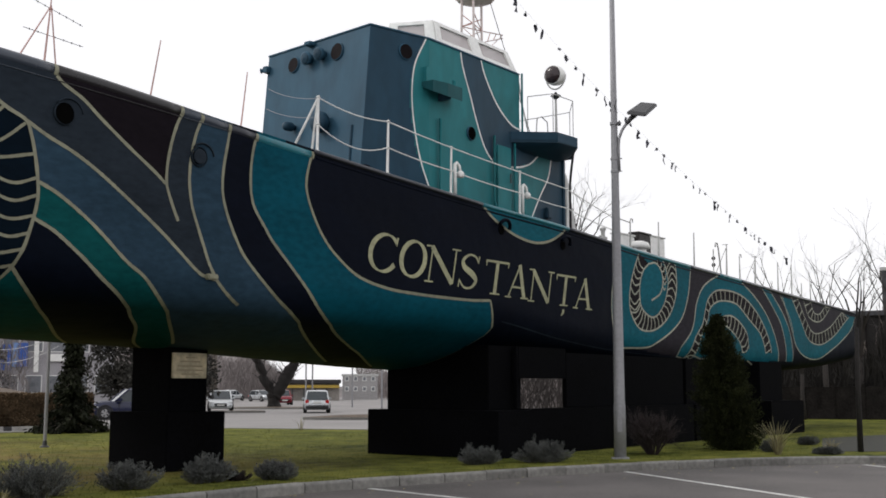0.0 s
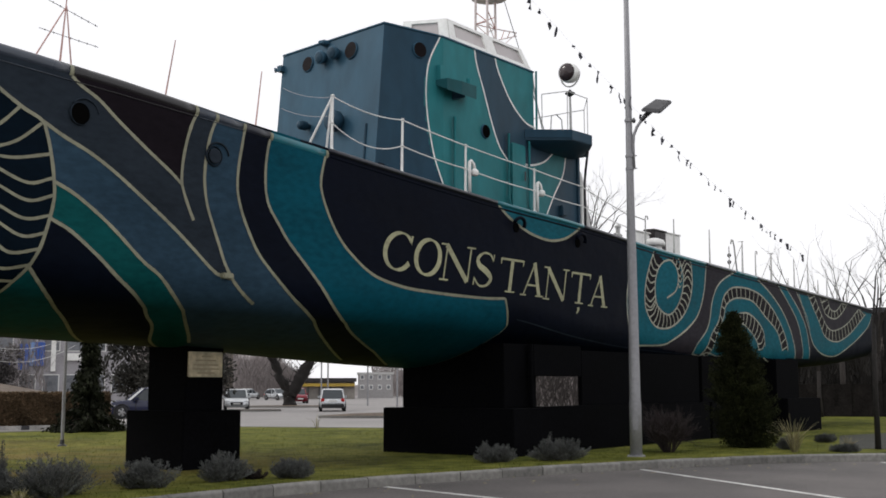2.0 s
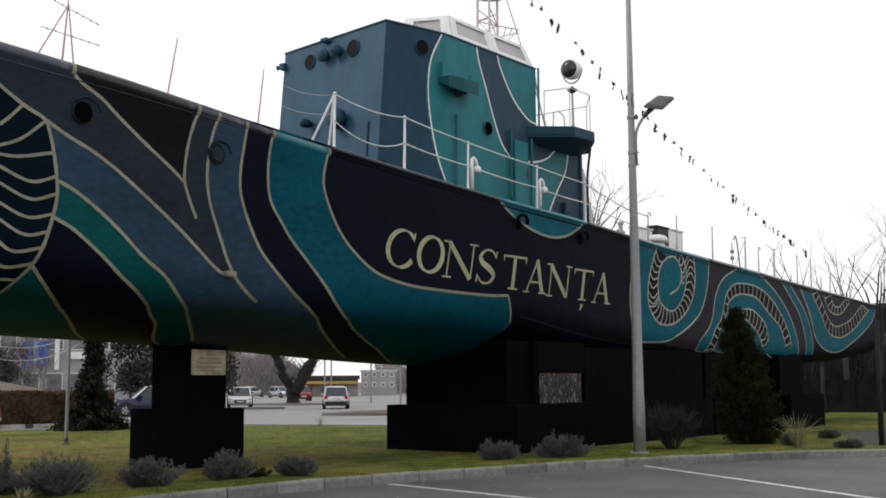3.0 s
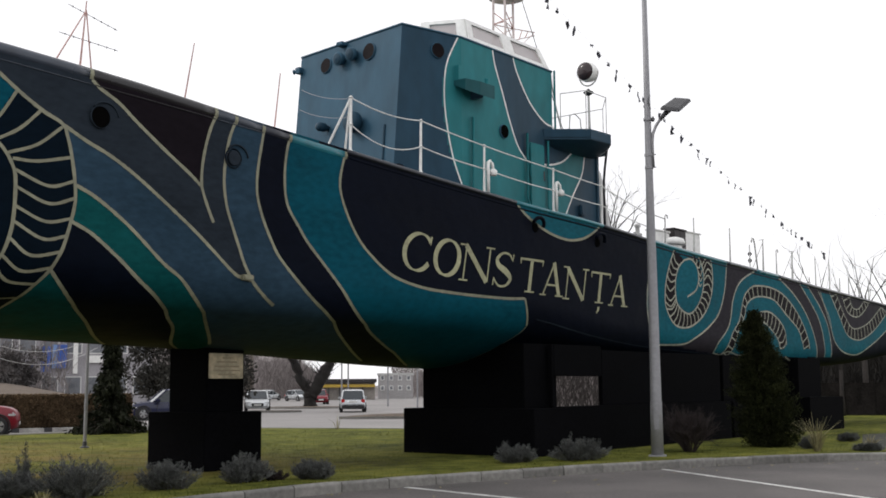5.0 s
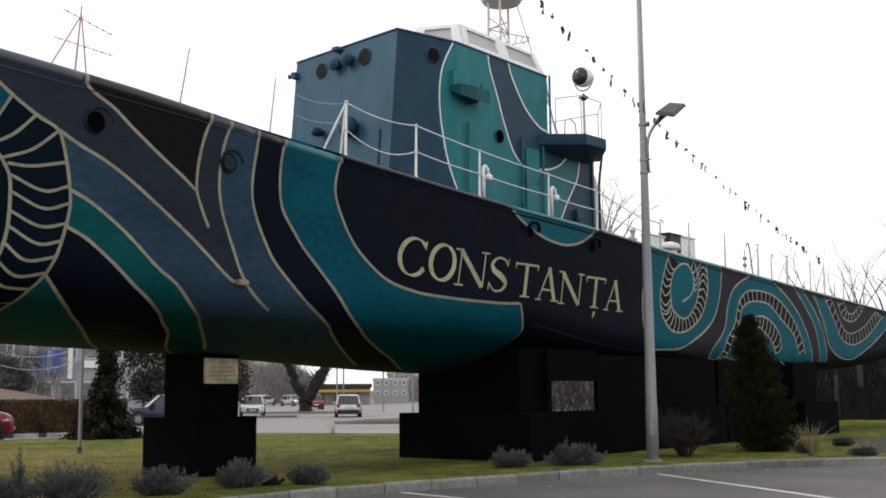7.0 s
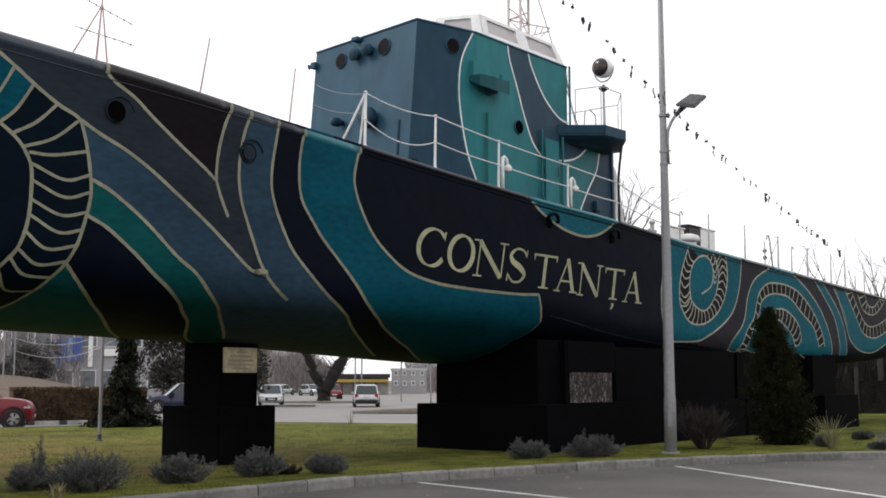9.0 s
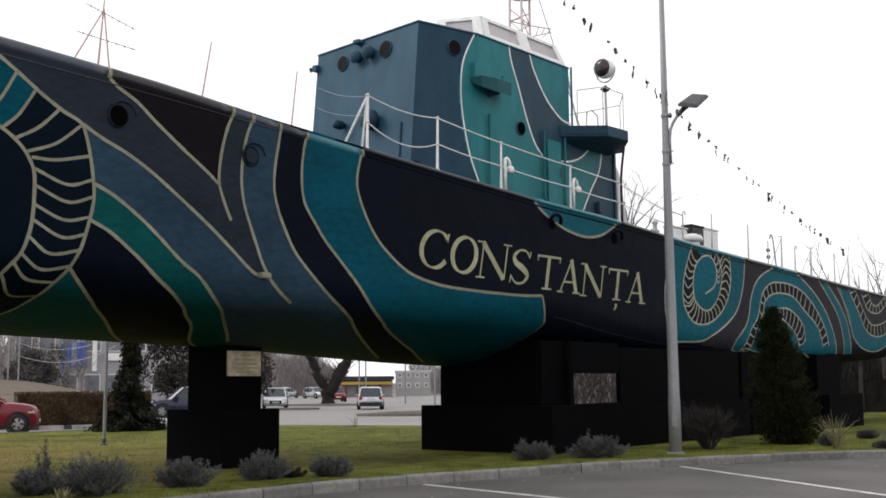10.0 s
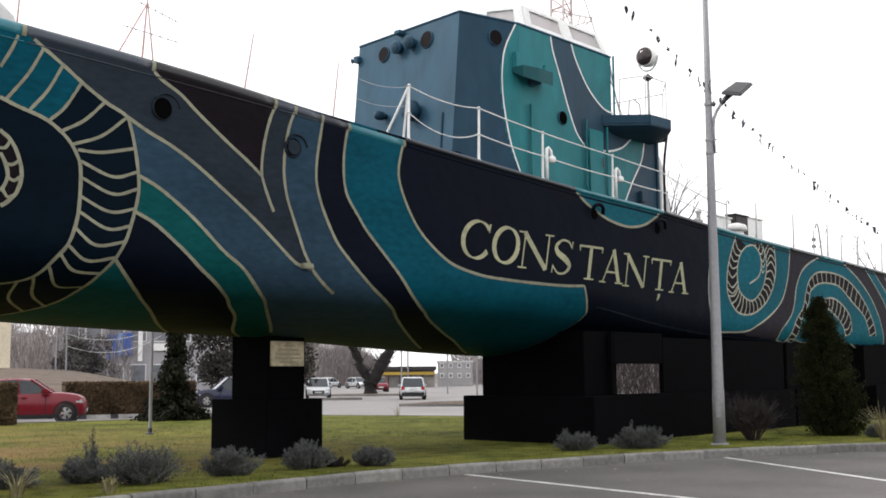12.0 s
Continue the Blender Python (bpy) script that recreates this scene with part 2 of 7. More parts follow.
# bare-tree colour with the haze of distance mixed in
HAZE_TREES = material("far_trees_haze_paled", (0.235, 0.208, 0.203), 1.0, spread=0.25, grain=1, blotch=0.1, bump=0, island=0.35)


def clear_glass(name, rgb, rough, mix):
    """Thin salted window glass: partly see-through."""
    m = bpy.data.materials.new(name)
    m.use_nodes = True
    n, l = m.node_tree.nodes, m.node_tree.links
    b = n["Principled BSDF"]
    b.inputs["Base Color"].default_value, b.inputs["Roughness"].default_value = (*rgb, 1), rough
    tr, mx = n.new("ShaderNodeBsdfTransparent"), n.new("ShaderNodeMixShader")
    mx.inputs[0].default_value = mix
    l.new(tr.outputs[0], mx.inputs[1])
    l.new(b.outputs[0], mx.inputs[2])
    l.new(mx.outputs[0], n["Material Output"].inputs["Surface"])
    return m


SALTED = clear_glass("salted_glass", (0.42, 0.38, 0.38), 0.4, 0.7)

# ---- building helpers ----


def part(name, bm, mat, parent=None, label="", smooth=False):
    """Links a bmesh as one mesh object, under its thing if one is given."""
    me = bpy.data.meshes.new(name)
    bm.normal_update()
    bm.to_mesh(me)
    bm.free()
    return hang(name, me, mat, parent, label, smooth)


def hang(name, me, mat, parent=None, label="", smooth=False):
    for m in (mat if isinstance(mat, (list, tuple)) else [mat]):
        me.materials.append(m)
    if smooth:
        me.polygons.foreach_set("use_smooth", [True] * len(me.polygons))
    ob = new(name, me)
    if parent:
        ob.parent = parent
    if label:
        tagged(ob, label)
    return ob


def thing(name, label, category, at=(0, 0, 0), group="", kind="", turn=0):
    ob = new(name)
    ob.empty_display_size = 0.2
    ob.matrix_basis = pose(*at, 0, 0, turn)
    return tagged(ob, label, category, group, kind)


def box(bm, x0, x1, y0, y1, z0, z1, bevel=0.0):
    r = bmesh.ops.create_cube(bm, size=1, matrix=Matrix.LocRotScale(((x0 + x1) / 2, (y0 + y1) / 2, (z0 + z1) / 2), None, (x1 - x0, y1 - y0, z1 - z0)))
    if bevel:
        edges = list({e for v in r["verts"] for e in v.link_edges})
        bmesh.ops.bevel(bm, geom=edges, offset=bevel, segments=2, affect="EDGES", clamp_overlap=True)
    return bm


def boxed(*a):
    return box(bmesh.new(), *a)


def rod(bm, a, b, ra, rb=None, n=8):
    """A tapered round bar from a to b."""
    a, b = Vector(a), Vector(b)
    rb = ra if rb is None else rb
    m = Matrix.Translation((a + b) / 2) @ (b - a).to_track_quat("Z", "Y").to_matrix().to_4x4()
    bmesh.ops.create_cone(bm, cap_ends=True, segments=n, radius1=ra, radius2=rb, depth=max(1e-4, (b - a).length), matrix=m)
    return bm


def rodded(*a, **k):
    return rod(bmesh.new(), *a, **k)


def tube(bm, pts, r, n=6):
    """A pipe along points; r is a radius or one for each point."""
    pts = [Vector(p) for p in pts]
    rs = r if isinstance(r, (list, tuple)) else [r] * len(pts)
    rings = []
    for i, p in enumerate(pts):
        d = (pts[min(i + 1, len(pts) - 1)] - pts[max(i - 1, 0)]).normalized()
        q = d.to_track_quat("Z", "Y")
        rings.append([bm.verts.new(p + q @ Vector((rs[i] * math.cos(2 * math.pi * k / n), rs[i] * math.sin(2 * math.pi * k / n), 0))) for k in range(n)])
    for a, b in zip(rings, rings[1:]):
        for k in range(n):
            bm.faces.new((a[k], a[(k + 1) % n], b[(k + 1) % n], b[k]))
    bm.faces.new(rings[0][::-1])
    bm.faces.new(rings[-1])
    return bm


def lathe(bm, profile, at=(0, 0, 0), n=20, axis=None, caps=True):
    """A turned shape from (radius, height) pairs, about z or the given axis."""
    q = Vector(axis or (0, 0, 1)).to_track_quat("Z", "Y")
    rings = [[bm.verts.new(Vector(at) + q @ Vector((max(r, 1e-4) * math.cos(2 * math.pi * k / n), max(r, 1e-4) * math.sin(2 * math.pi * k / n), z))) for k in range(n)] for r, z in profile]
    for a, b in zip(rings, rings[1:]):
        for k in range(n):
            bm.faces.new((a[k], a[(k + 1) % n], b[(k + 1) % n], b[k]))
    if caps:
        bm.faces.new(rings[0][::-1])
        bm.faces.new(rings[-1])
    return bm


def prism(bm, outline, z0, z1):
    """An upright prism over a plan outline of (x, y)."""
    lo, hi = [bm.verts.new((x, y, z0)) for x, y in outline], [bm.verts.new((x, y, z1)) for x, y in outline]
    k = len(outline)
    for i in range(k):
        bm.faces.new((lo[i], lo[(i + 1) % k], hi[(i + 1) % k], hi[i]))
    bm.faces.new(lo[::-1])
    bm.faces.new(hi)
    bmesh.ops.recalc_face_normals(bm, faces=bm.faces)
    return bm


def raw(name, verts, faces):
    me = bpy.data.meshes.new(name)
    me.from_pydata([tuple(v) for v in verts], [], faces)
    me.update()
    return me


def spline(knots, step=0.08):
    """Points along a Catmull-Rom curve through (a, b) knots."""
    k = [Vector(p) for p in knots]
    k = [2 * k[0] - k[1]] + k + [2 * k[-1] - k[-2]]
    out = []
    for i in range(1, len(k) - 2):
        p0, p1, p2, p3 = k[i - 1:i + 3]
        n = max(2, int((p2 - p1).length / step))
        for j in range(n):
            u = j / n
            out.append(0.5 * (2 * p1 + (p2 - p0) * u + (2 * p0 - 5 * p1 + 4 * p2 - p3) * u * u + (3 * p1 - p0 - 3 * p2 + p3) * u**3))
    out.append(k[-2])
    return out


def inside(px, py, poly):
    """Which of the points lie in the polygon."""
    hit = np.zeros(len(px), bool)
    for (x0, y0), (x1, y1) in zip(poly, poly[1:] + poly[:1]):
        if y0 != y1:
            c = (y0 > py) != (y1 > py)
            hit ^= c & (px < (x1 - x0) * (py - y0) / (y1 - y0) + x0)
    return hit


def cloud(count, place, size, rng, broad=1.0):
    """Many small leaf blades: place() gives a point and a direction each."""
    v, f = [], []
    for _ in range(count):
        p, d = place()
        s = size * rng.uniform(0.6, 1.4)
        w = d.cross(Vector((rng.uniform(-1, 1), rng.uniform(-1, 1), rng.uniform(-1, 1))))
        w = w.normalized() if w.length > 1e-5 else Vector((1, 0, 0))
        i = len(v)
        v += [p - w * s * 0.1 * broad, p + d * s * 0.5 - w * s * 0.26 * broad, p + d * s, p + d * s * 0.5 + w * s * 0.26 * broad]
        f.append((i, i + 1, i + 2, i + 3))
    return v, f

# ---- ground: asphalt to the horizon, the lawn island on it ----
part("ground", boxed(-500, 900, -500, 900, -0.6, -0.1), ASPHALT)
tagged(bpy.data.objects["ground"], "grey worn asphalt car park and streets", "asphalt ground", kind="structure")

KERB_LINE = [(-30, 12.2), (0, 12.85), (8.5, 13.1), (11.9, 13.15), (13.4, 13.12), (14.6, 12.98), (16.8, 12.46), (19.6, 11.74), (22.3, 10.72), (23.9, 9.98), (25.15, 9.2), (26.2, 8.3), (26.85, 7.6), (30, 3.5), (34, -3)]
near_edge = [tuple(p) for p in spline(KERB_LINE, 0.4)]
FAR_LAWN = [(90, 34), (60, 30), (44, 27.5), (36, 26.9), (33.3, 28.4), (32.2, 31.3), (31.0, 34.3), (24.6, 37.0), (18, 38.2), (-30, 39)]
bm = bmesh.new()
loop = near_edge + [(90, -3)] + FAR_LAWN
prism(bm, [(x, y + (0.1 if i < len(near_edge) else 0)) for i, (x, y) in enumerate(loop)], -0.3, 0.0)
lawn = part("lawn", bm, LAWN)
tagged(lawn, "patchy green and straw winter lawn inside the kerb", "lawn", kind="structure")

# unseen plain wall added on the near side to shape reflections and bounced light
wall = part("unseen_wall_south", box(bmesh.new(), -90, 130, -66, -62, -0.2, 6, 0.05), UNSEEN_WALL)
tagged(wall, "plain grey unseen wall added behind the camera to shape reflections and bounced light", "wall", kind="structure")

# ---- the ship ----


def ease(knots, x):
    """A smooth curve through (x, value) knots."""
    n = len(knots) - 1
    if x <= knots[0][0]:
        return knots[0][1]
    if x >= knots[n][0]:
        return knots[n][1]
    i = max(k for k in range(n) if knots[k][0] <= x)
    a, b = max(0, i - 1), min(n, i + 2)
    (x0, v0), (x1, v1) = knots[i], knots[i + 1]
    m0 = (v1 - knots[a][1]) / (x1 - knots[a][0])
    m1 = (knots[b][1] - v0) / (knots[b][0] - x0)
    h, u = x1 - x0, (x - x0) / (x1 - x0)
    return ((2 * u**3 - 3 * u * u + 1) * v0 + (u**3 - 2 * u * u + u) * h * m0
            + (3 * u * u - 2 * u**3) * v1 + (u**3 - u * u) * h * m1)


CENTRE = 18.2                      # the ship's centreline, y
HALF_BEAM = [(0, 0.05), (2, 1.05), (5, 2.05), (8, 2.65), (12, 3.05), (16, 3.2), (36, 3.2), (44, 3.0), (51.5, 2.5)]
SHEER = [(0, 7.5), (8, 6.76), (12, 6.46), (16, 6.19), (21.3, 5.9), (25, 5.77), (30, 5.5), (36.3, 5.28), (42, 5.09), (51.5, 4.95)]
CHINE = [(0, 4.4), (4, 3.6), (9, 3.2), (16, 3.08), (22, 3.05), (25, 2.76), (28, 2.6), (32, 2.5), (40, 2.36), (46, 2.5), (51.5, 2.9)]
KEEL = [(0, 4.0), (4, 2.9), (9, 2.55), (15, 2.36), (21, 2.07), (26, 2.0), (32, 2.05), (40, 2.1), (46, 2.3), (51.5, 2.75)]


def hull_point(x, s, off=0.0):
    """The near side of the hull: s runs 0 at the keel, 0.4 to 0.6 round the bilge, 1 at the deck edge."""
    b, zd, zc, zk = ease(HALF_BEAM, x), ease(SHEER, x), ease(CHINE, x), ease(KEEL, x)
    cy, cz = 0.985 * b, zc
    r = min(0.62, 0.4 * b + 0.01)
    ls = math.hypot(b - cy, zd - cz)
    h0 = cy - 0.75 * r
    rise = (cz - zk) / (cy * cy)
    p0 = (h0, zk + rise * h0 * h0)
    p1 = (cy, p0[1] + 2 * rise * h0 * (cy - h0))
    p2 = (cy + r * (b - cy) / ls, cz + r * (zd - cz) / ls)
    if s < 0.4:
        h = h0 * s / 0.4
        z = zk + rise * h * h
        ty, tz = 1.0, 2 * rise * h
    elif s < 0.6:
        u = (s - 0.4) / 0.2
        h = (1 - u)**2 * p0[0] + 2 * u * (1 - u) * p1[0] + u * u * p2[0]
        z = (1 - u)**2 * p0[1] + 2 * u * (1 - u) * p1[1] + u * u * p2[1]
        ty, tz = (1 - u) * (p1[0] - p0[0]) + u * (p2[0] - p1[0]), (1 - u) * (p1[1] - p0[1]) + u * (p2[1] - p1[1])
    else:
        u = (s - 0.6) / 0.4
        h, z = p2[0] + (b - p2[0]) * u, p2[1] + (zd - p2[1]) * u
        ty, tz = b - cy, zd - cz
    q = math.hypot(ty, tz)
    return x, CENTRE - h - off * tz / q, z - off * ty / q


# the mural's lines on the hull: (metres aft, girth)
RING_OUT = [(8.04, 1.000), (8.16, 0.991), (8.45, 0.966), (8.71, 0.944), (9.03, 0.915), (9.41, 0.886), (9.72, 0.868), (9.82, 0.839), (9.90, 0.796), (9.96, 0.746), (9.98, 0.702), (9.92, 0.656), (9.81, 0.597), (9.65, 0.534), (9.47, 0.471), (9.36, 0.397), (9.30, 0.318), (9.18, 0.251), (9.03, 0.195), (8.85, 0.126)]
RING_IN = [(7.77, 0.848), (8.06, 0.836), (8.40, 0.825), (8.65, 0.807), (8.85, 0.782), (8.99, 0.748), (9.02, 0.718), (9.02, 0.675), (9.00, 0.632), (8.94, 0.594), (8.85, 0.553), (8.70, 0.510), (8.52, 0.442), (8.34, 0.404), (8.14, 0.383)]
CORE_OUT = [(7.79, 0.781), (7.96, 0.763), (8.08, 0.731), (8.13, 0.697), (8.07, 0.661), (7.93, 0.637), (7.84, 0.628)]
CORE_IN = [(7.81, 0.735), (7.89, 0.715), (7.93, 0.690), (7.87, 0.666), (7.83, 0.658)]
DIAG_A = [(9.72, 0.868), (10.11, 0.843), (10.55, 0.820), (11.03, 0.785), (11.58, 0.735), (12.16, 0.678), (12.58, 0.631), (13.02, 0.579), (13.20, 0.567), (13.43, 0.561)]
DIAG_B = [(9.99, 0.738), (10.32, 0.719), (10.73, 0.684), (11.11, 0.644), (11.61, 0.583), (11.98, 0.543), (12.39, 0.471), (12.92, 0.374), (13.82, 0.224), (14.29, 0.139)]
DIAG_C = [(9.94, 0.656), (10.29, 0.634), (10.75, 0.587), (11.16, 0.531), (11.60, 0.470), (12.22, 0.359), (12.72, 0.280), (13.43, 0.128), (14.24, 0.000)]
DIAG_D = [(9.66, 0.531), (9.95, 0.470), (10.37, 0.384), (10.98, 0.283), (11.71, 0.146), (12.55, 0.000)]
SPIKE_A = [(10.07, 1.000), (10.31, 0.972), (10.68, 0.947), (11.00, 0.914), (11.56, 0.861), (12.02, 0.820), (12.28, 0.793)]
SPIKE_B = [(12.61, 0.996), (12.47, 0.954), (12.36, 0.898), (12.30, 0.845), (12.29, 0.801), (12.33, 0.777), (12.44, 0.739), (12.56, 0.704)]
SPIKE_C = [(13.02, 0.998), (12.86, 0.936), (12.79, 0.881), (12.76, 0.820), (12.83, 0.754), (13.00, 0.690), (13.13, 0.646), (13.26, 0.603), (13.48, 0.554), (13.81, 0.506), (14.10, 0.471)]
WAVE_A = [(13.64, 1.000), (13.57, 0.936), (13.50, 0.870), (13.49, 0.807), (13.61, 0.747), (13.84, 0.681), (14.05, 0.636), (14.48, 0.576), (14.99, 0.511), (15.42, 0.462), (16.24, 0.362), (17.37, 0.247), (18.95, 0.090)]
WAVE_B = [(14.28, 1.000), (14.18, 0.947), (14.13, 0.872), (14.20, 0.792), (14.53, 0.725), (14.74, 0.688), (15.19, 0.627), (15.66, 0.562), (16.23, 0.475), (17.04, 0.377), (18.34, 0.273), (19.20, 0.208), (20.63, 0.076)]
WAVE_C = [(15.70, 0.992), (15.59, 0.931), (15.55, 0.877), (15.71, 0.811), (16.03, 0.737), (16.44, 0.681), (17.12, 0.622), (18.01, 0.593), (18.95, 0.584), (19.95, 0.581), (21.00, 0.583), (21.76, 0.592)]
WAVE_END = [(21.76, 0.592), (21.84, 0.564), (22.09, 0.473), (22.00, 0.393), (21.94, 0.313), (21.88, 0.230), (21.87, 0.139), (21.87, 0.010)]
MOON = [(21.46, 0.983), (21.91, 0.942), (22.62, 0.904), (23.23, 0.890), (23.78, 0.892), (24.39, 0.917), (24.93, 0.962), (25.24, 1.000)]
CHINE_LINE = [(22.36, 0.513), (23.47, 0.504), (24.78, 0.500), (26.22, 0.488), (27.90, 0.480)]
TEAL_L = [(27.97, 0.995), (27.77, 0.865), (27.63, 0.758), (27.63, 0.654), (27.84, 0.550), (28.29, 0.502)]
TEAL_U = [(32.75, 1.000), (32.56, 0.843), (32.13, 0.715), (31.41, 0.632), (30.48, 0.566), (29.84, 0.526), (28.70, 0.508), (28.29, 0.502)]
SPIRAL_OUT = [(29.26, 0.990), (28.91, 0.891), (28.70, 0.805), (28.66, 0.723), (28.82, 0.671), (29.20, 0.622), (29.73, 0.611), (30.35, 0.629), (31.03, 0.686), (31.50, 0.766), (31.71, 0.859), (31.68, 0.949), (31.57, 1.000)]
SPIRAL_IN = [(29.87, 0.948), (29.50, 0.904), (29.29, 0.830), (29.31, 0.747), (29.56, 0.704), (30.10, 0.683), (30.58, 0.718), (30.96, 0.788), (31.13, 0.878), (30.98, 0.949), (30.76, 0.988)]
TONGUE = [(29.87, 0.948), (30.31, 0.961), (30.68, 0.928), (30.78, 0.872), (30.59, 0.811), (30.03, 0.767)]
ARCH_L = [(35.02, 0.996), (34.02, 0.932), (33.49, 0.875), (33.13, 0.791), (32.95, 0.695), (32.69, 0.631), (32.05, 0.548), (32.01, 0.476)]
ARCH_R = [(36.75, 0.990), (38.02, 0.919), (39.09, 0.828), (39.81, 0.725), (40.20, 0.634), (40.51, 0.516)]
BAND_OUT = [(32.54, 0.465), (33.02, 0.604), (33.58, 0.688), (33.81, 0.769), (34.05, 0.836), (34.59, 0.890), (35.28, 0.909), (36.24, 0.912), (37.23, 0.888), (38.26, 0.816), (39.06, 0.717), (39.49, 0.629), (39.61, 0.576)]
BAND_IN = [(33.04, 0.466), (33.44, 0.614), (33.98, 0.715), (34.17, 0.784), (34.72, 0.831), (35.51, 0.850), (36.47, 0.841), (37.46, 0.770), (38.50, 0.694), (38.87, 0.625), (39.04, 0.573)]
BUD_OUT = [(34.79, 0.735), (35.25, 0.757), (35.96, 0.767), (36.69, 0.736), (37.28, 0.674), (37.42, 0.587)]
BUD_IN = [(34.87, 0.687), (35.47, 0.701), (36.18, 0.662), (36.66, 0.613), (36.89, 0.558)]
REED_A = [(38.75, 0.987), (39.69, 0.892), (40.55, 0.790), (41.01, 0.677), (41.31, 0.519)]
REED_B = [(39.60, 0.981), (40.88, 0.852), (41.66, 0.721), (42.07, 0.519)]
REED_C = [(40.61, 0.976), (41.69, 0.822), (42.05, 0.724)]
CUP_OUT = [(40.85, 0.973), (41.80, 0.762), (42.42, 0.623), (43.50, 0.558), (45.09, 0.534), (46.62, 0.577), (48.48, 0.644), (50.53, 0.774), (51.41, 0.937)]
CUPBAND_OUT = [(41.87, 0.982), (43.03, 0.814), (43.84, 0.691), (44.96, 0.648), (46.21, 0.661), (48.05, 0.745), (50.28, 0.922)]
CUPBAND_IN = [(42.68, 0.978), (43.54, 0.841), (44.39, 0.750), (45.40, 0.741), (47.15, 0.807), (49.10, 0.961)]
SEED_OUT = [(43.37, 0.976), (44.05, 0.859), (45.28, 0.834), (46.30, 0.891), (47.23, 0.988)]
SEED_IN = [(44.32, 0.978), (44.68, 0.906), (45.47, 0.901), (46.34, 0.975)]
SCRIB_A = [(32.01, 0.481), (32.89, 0.458), (33.79, 0.450), (34.63, 0.455)]
SCRIB_B = [(32.44, 0.451), (32.92, 0.502), (33.79, 0.482), (34.49, 0.496), (34.86, 0.514)]
SCRIB_C = [(37.50, 0.507), (38.29, 0.466), (38.36, 0.504)]
RING_RIBS = [
    [(7.76, 0.910), (7.92, 0.955), (8.00, 0.985)],
    [(7.86, 0.846), (8.17, 0.910), (8.39, 0.973)],
    [(8.20, 0.833), (8.47, 0.885), (8.69, 0.948)],
    [(8.50, 0.821), (8.74, 0.857), (8.99, 0.919)],
    [(8.69, 0.803), (9.05, 0.838), (9.38, 0.889)],
    [(8.87, 0.780), (9.33, 0.811), (9.72, 0.861)],
    [(8.96, 0.771), (9.34, 0.775), (9.89, 0.798)],
    [(9.01, 0.748), (9.54, 0.726), (9.95, 0.746)],
    [(9.03, 0.713), (9.55, 0.688), (9.97, 0.708)]]
RING_RIBS_LOW = [
    [(9.03, 0.672), (9.51, 0.648), (9.94, 0.663)],
    [(9.02, 0.639), (9.48, 0.610), (9.87, 0.623)],
    [(8.96, 0.604), (9.31, 0.567), (9.77, 0.584)],
    [(8.87, 0.559), (9.21, 0.519), (9.66, 0.538)],
    [(8.77, 0.533), (9.05, 0.480), (9.49, 0.477)],
    [(8.65, 0.489), (8.96, 0.397), (9.38, 0.405)],
    [(8.50, 0.441), (8.78, 0.331), (9.23, 0.253)],
    [(8.34, 0.404), (8.51, 0.295), (9.03, 0.195)]]
CORE_RIBS = [
    [(7.80, 0.745), (7.88, 0.747), (7.94, 0.762)],
    [(7.89, 0.715), (7.99, 0.715), (8.09, 0.727)],
    [(7.93, 0.688), (8.02, 0.683), (8.12, 0.694)],
    [(7.86, 0.664), (7.93, 0.648), (8.03, 0.653)]]


def flat(curve):
    return [tuple(p) for p in spline(curve, 0.03)]


def hull_y(x, z):
    """The hull's side at a height above the bilge."""
    b, zc, zd = ease(HALF_BEAM, x), ease(CHINE, x), ease(SHEER, x)
    return CENTRE - b * (0.985 + 0.015 * (z - zc) / (zd - zc))


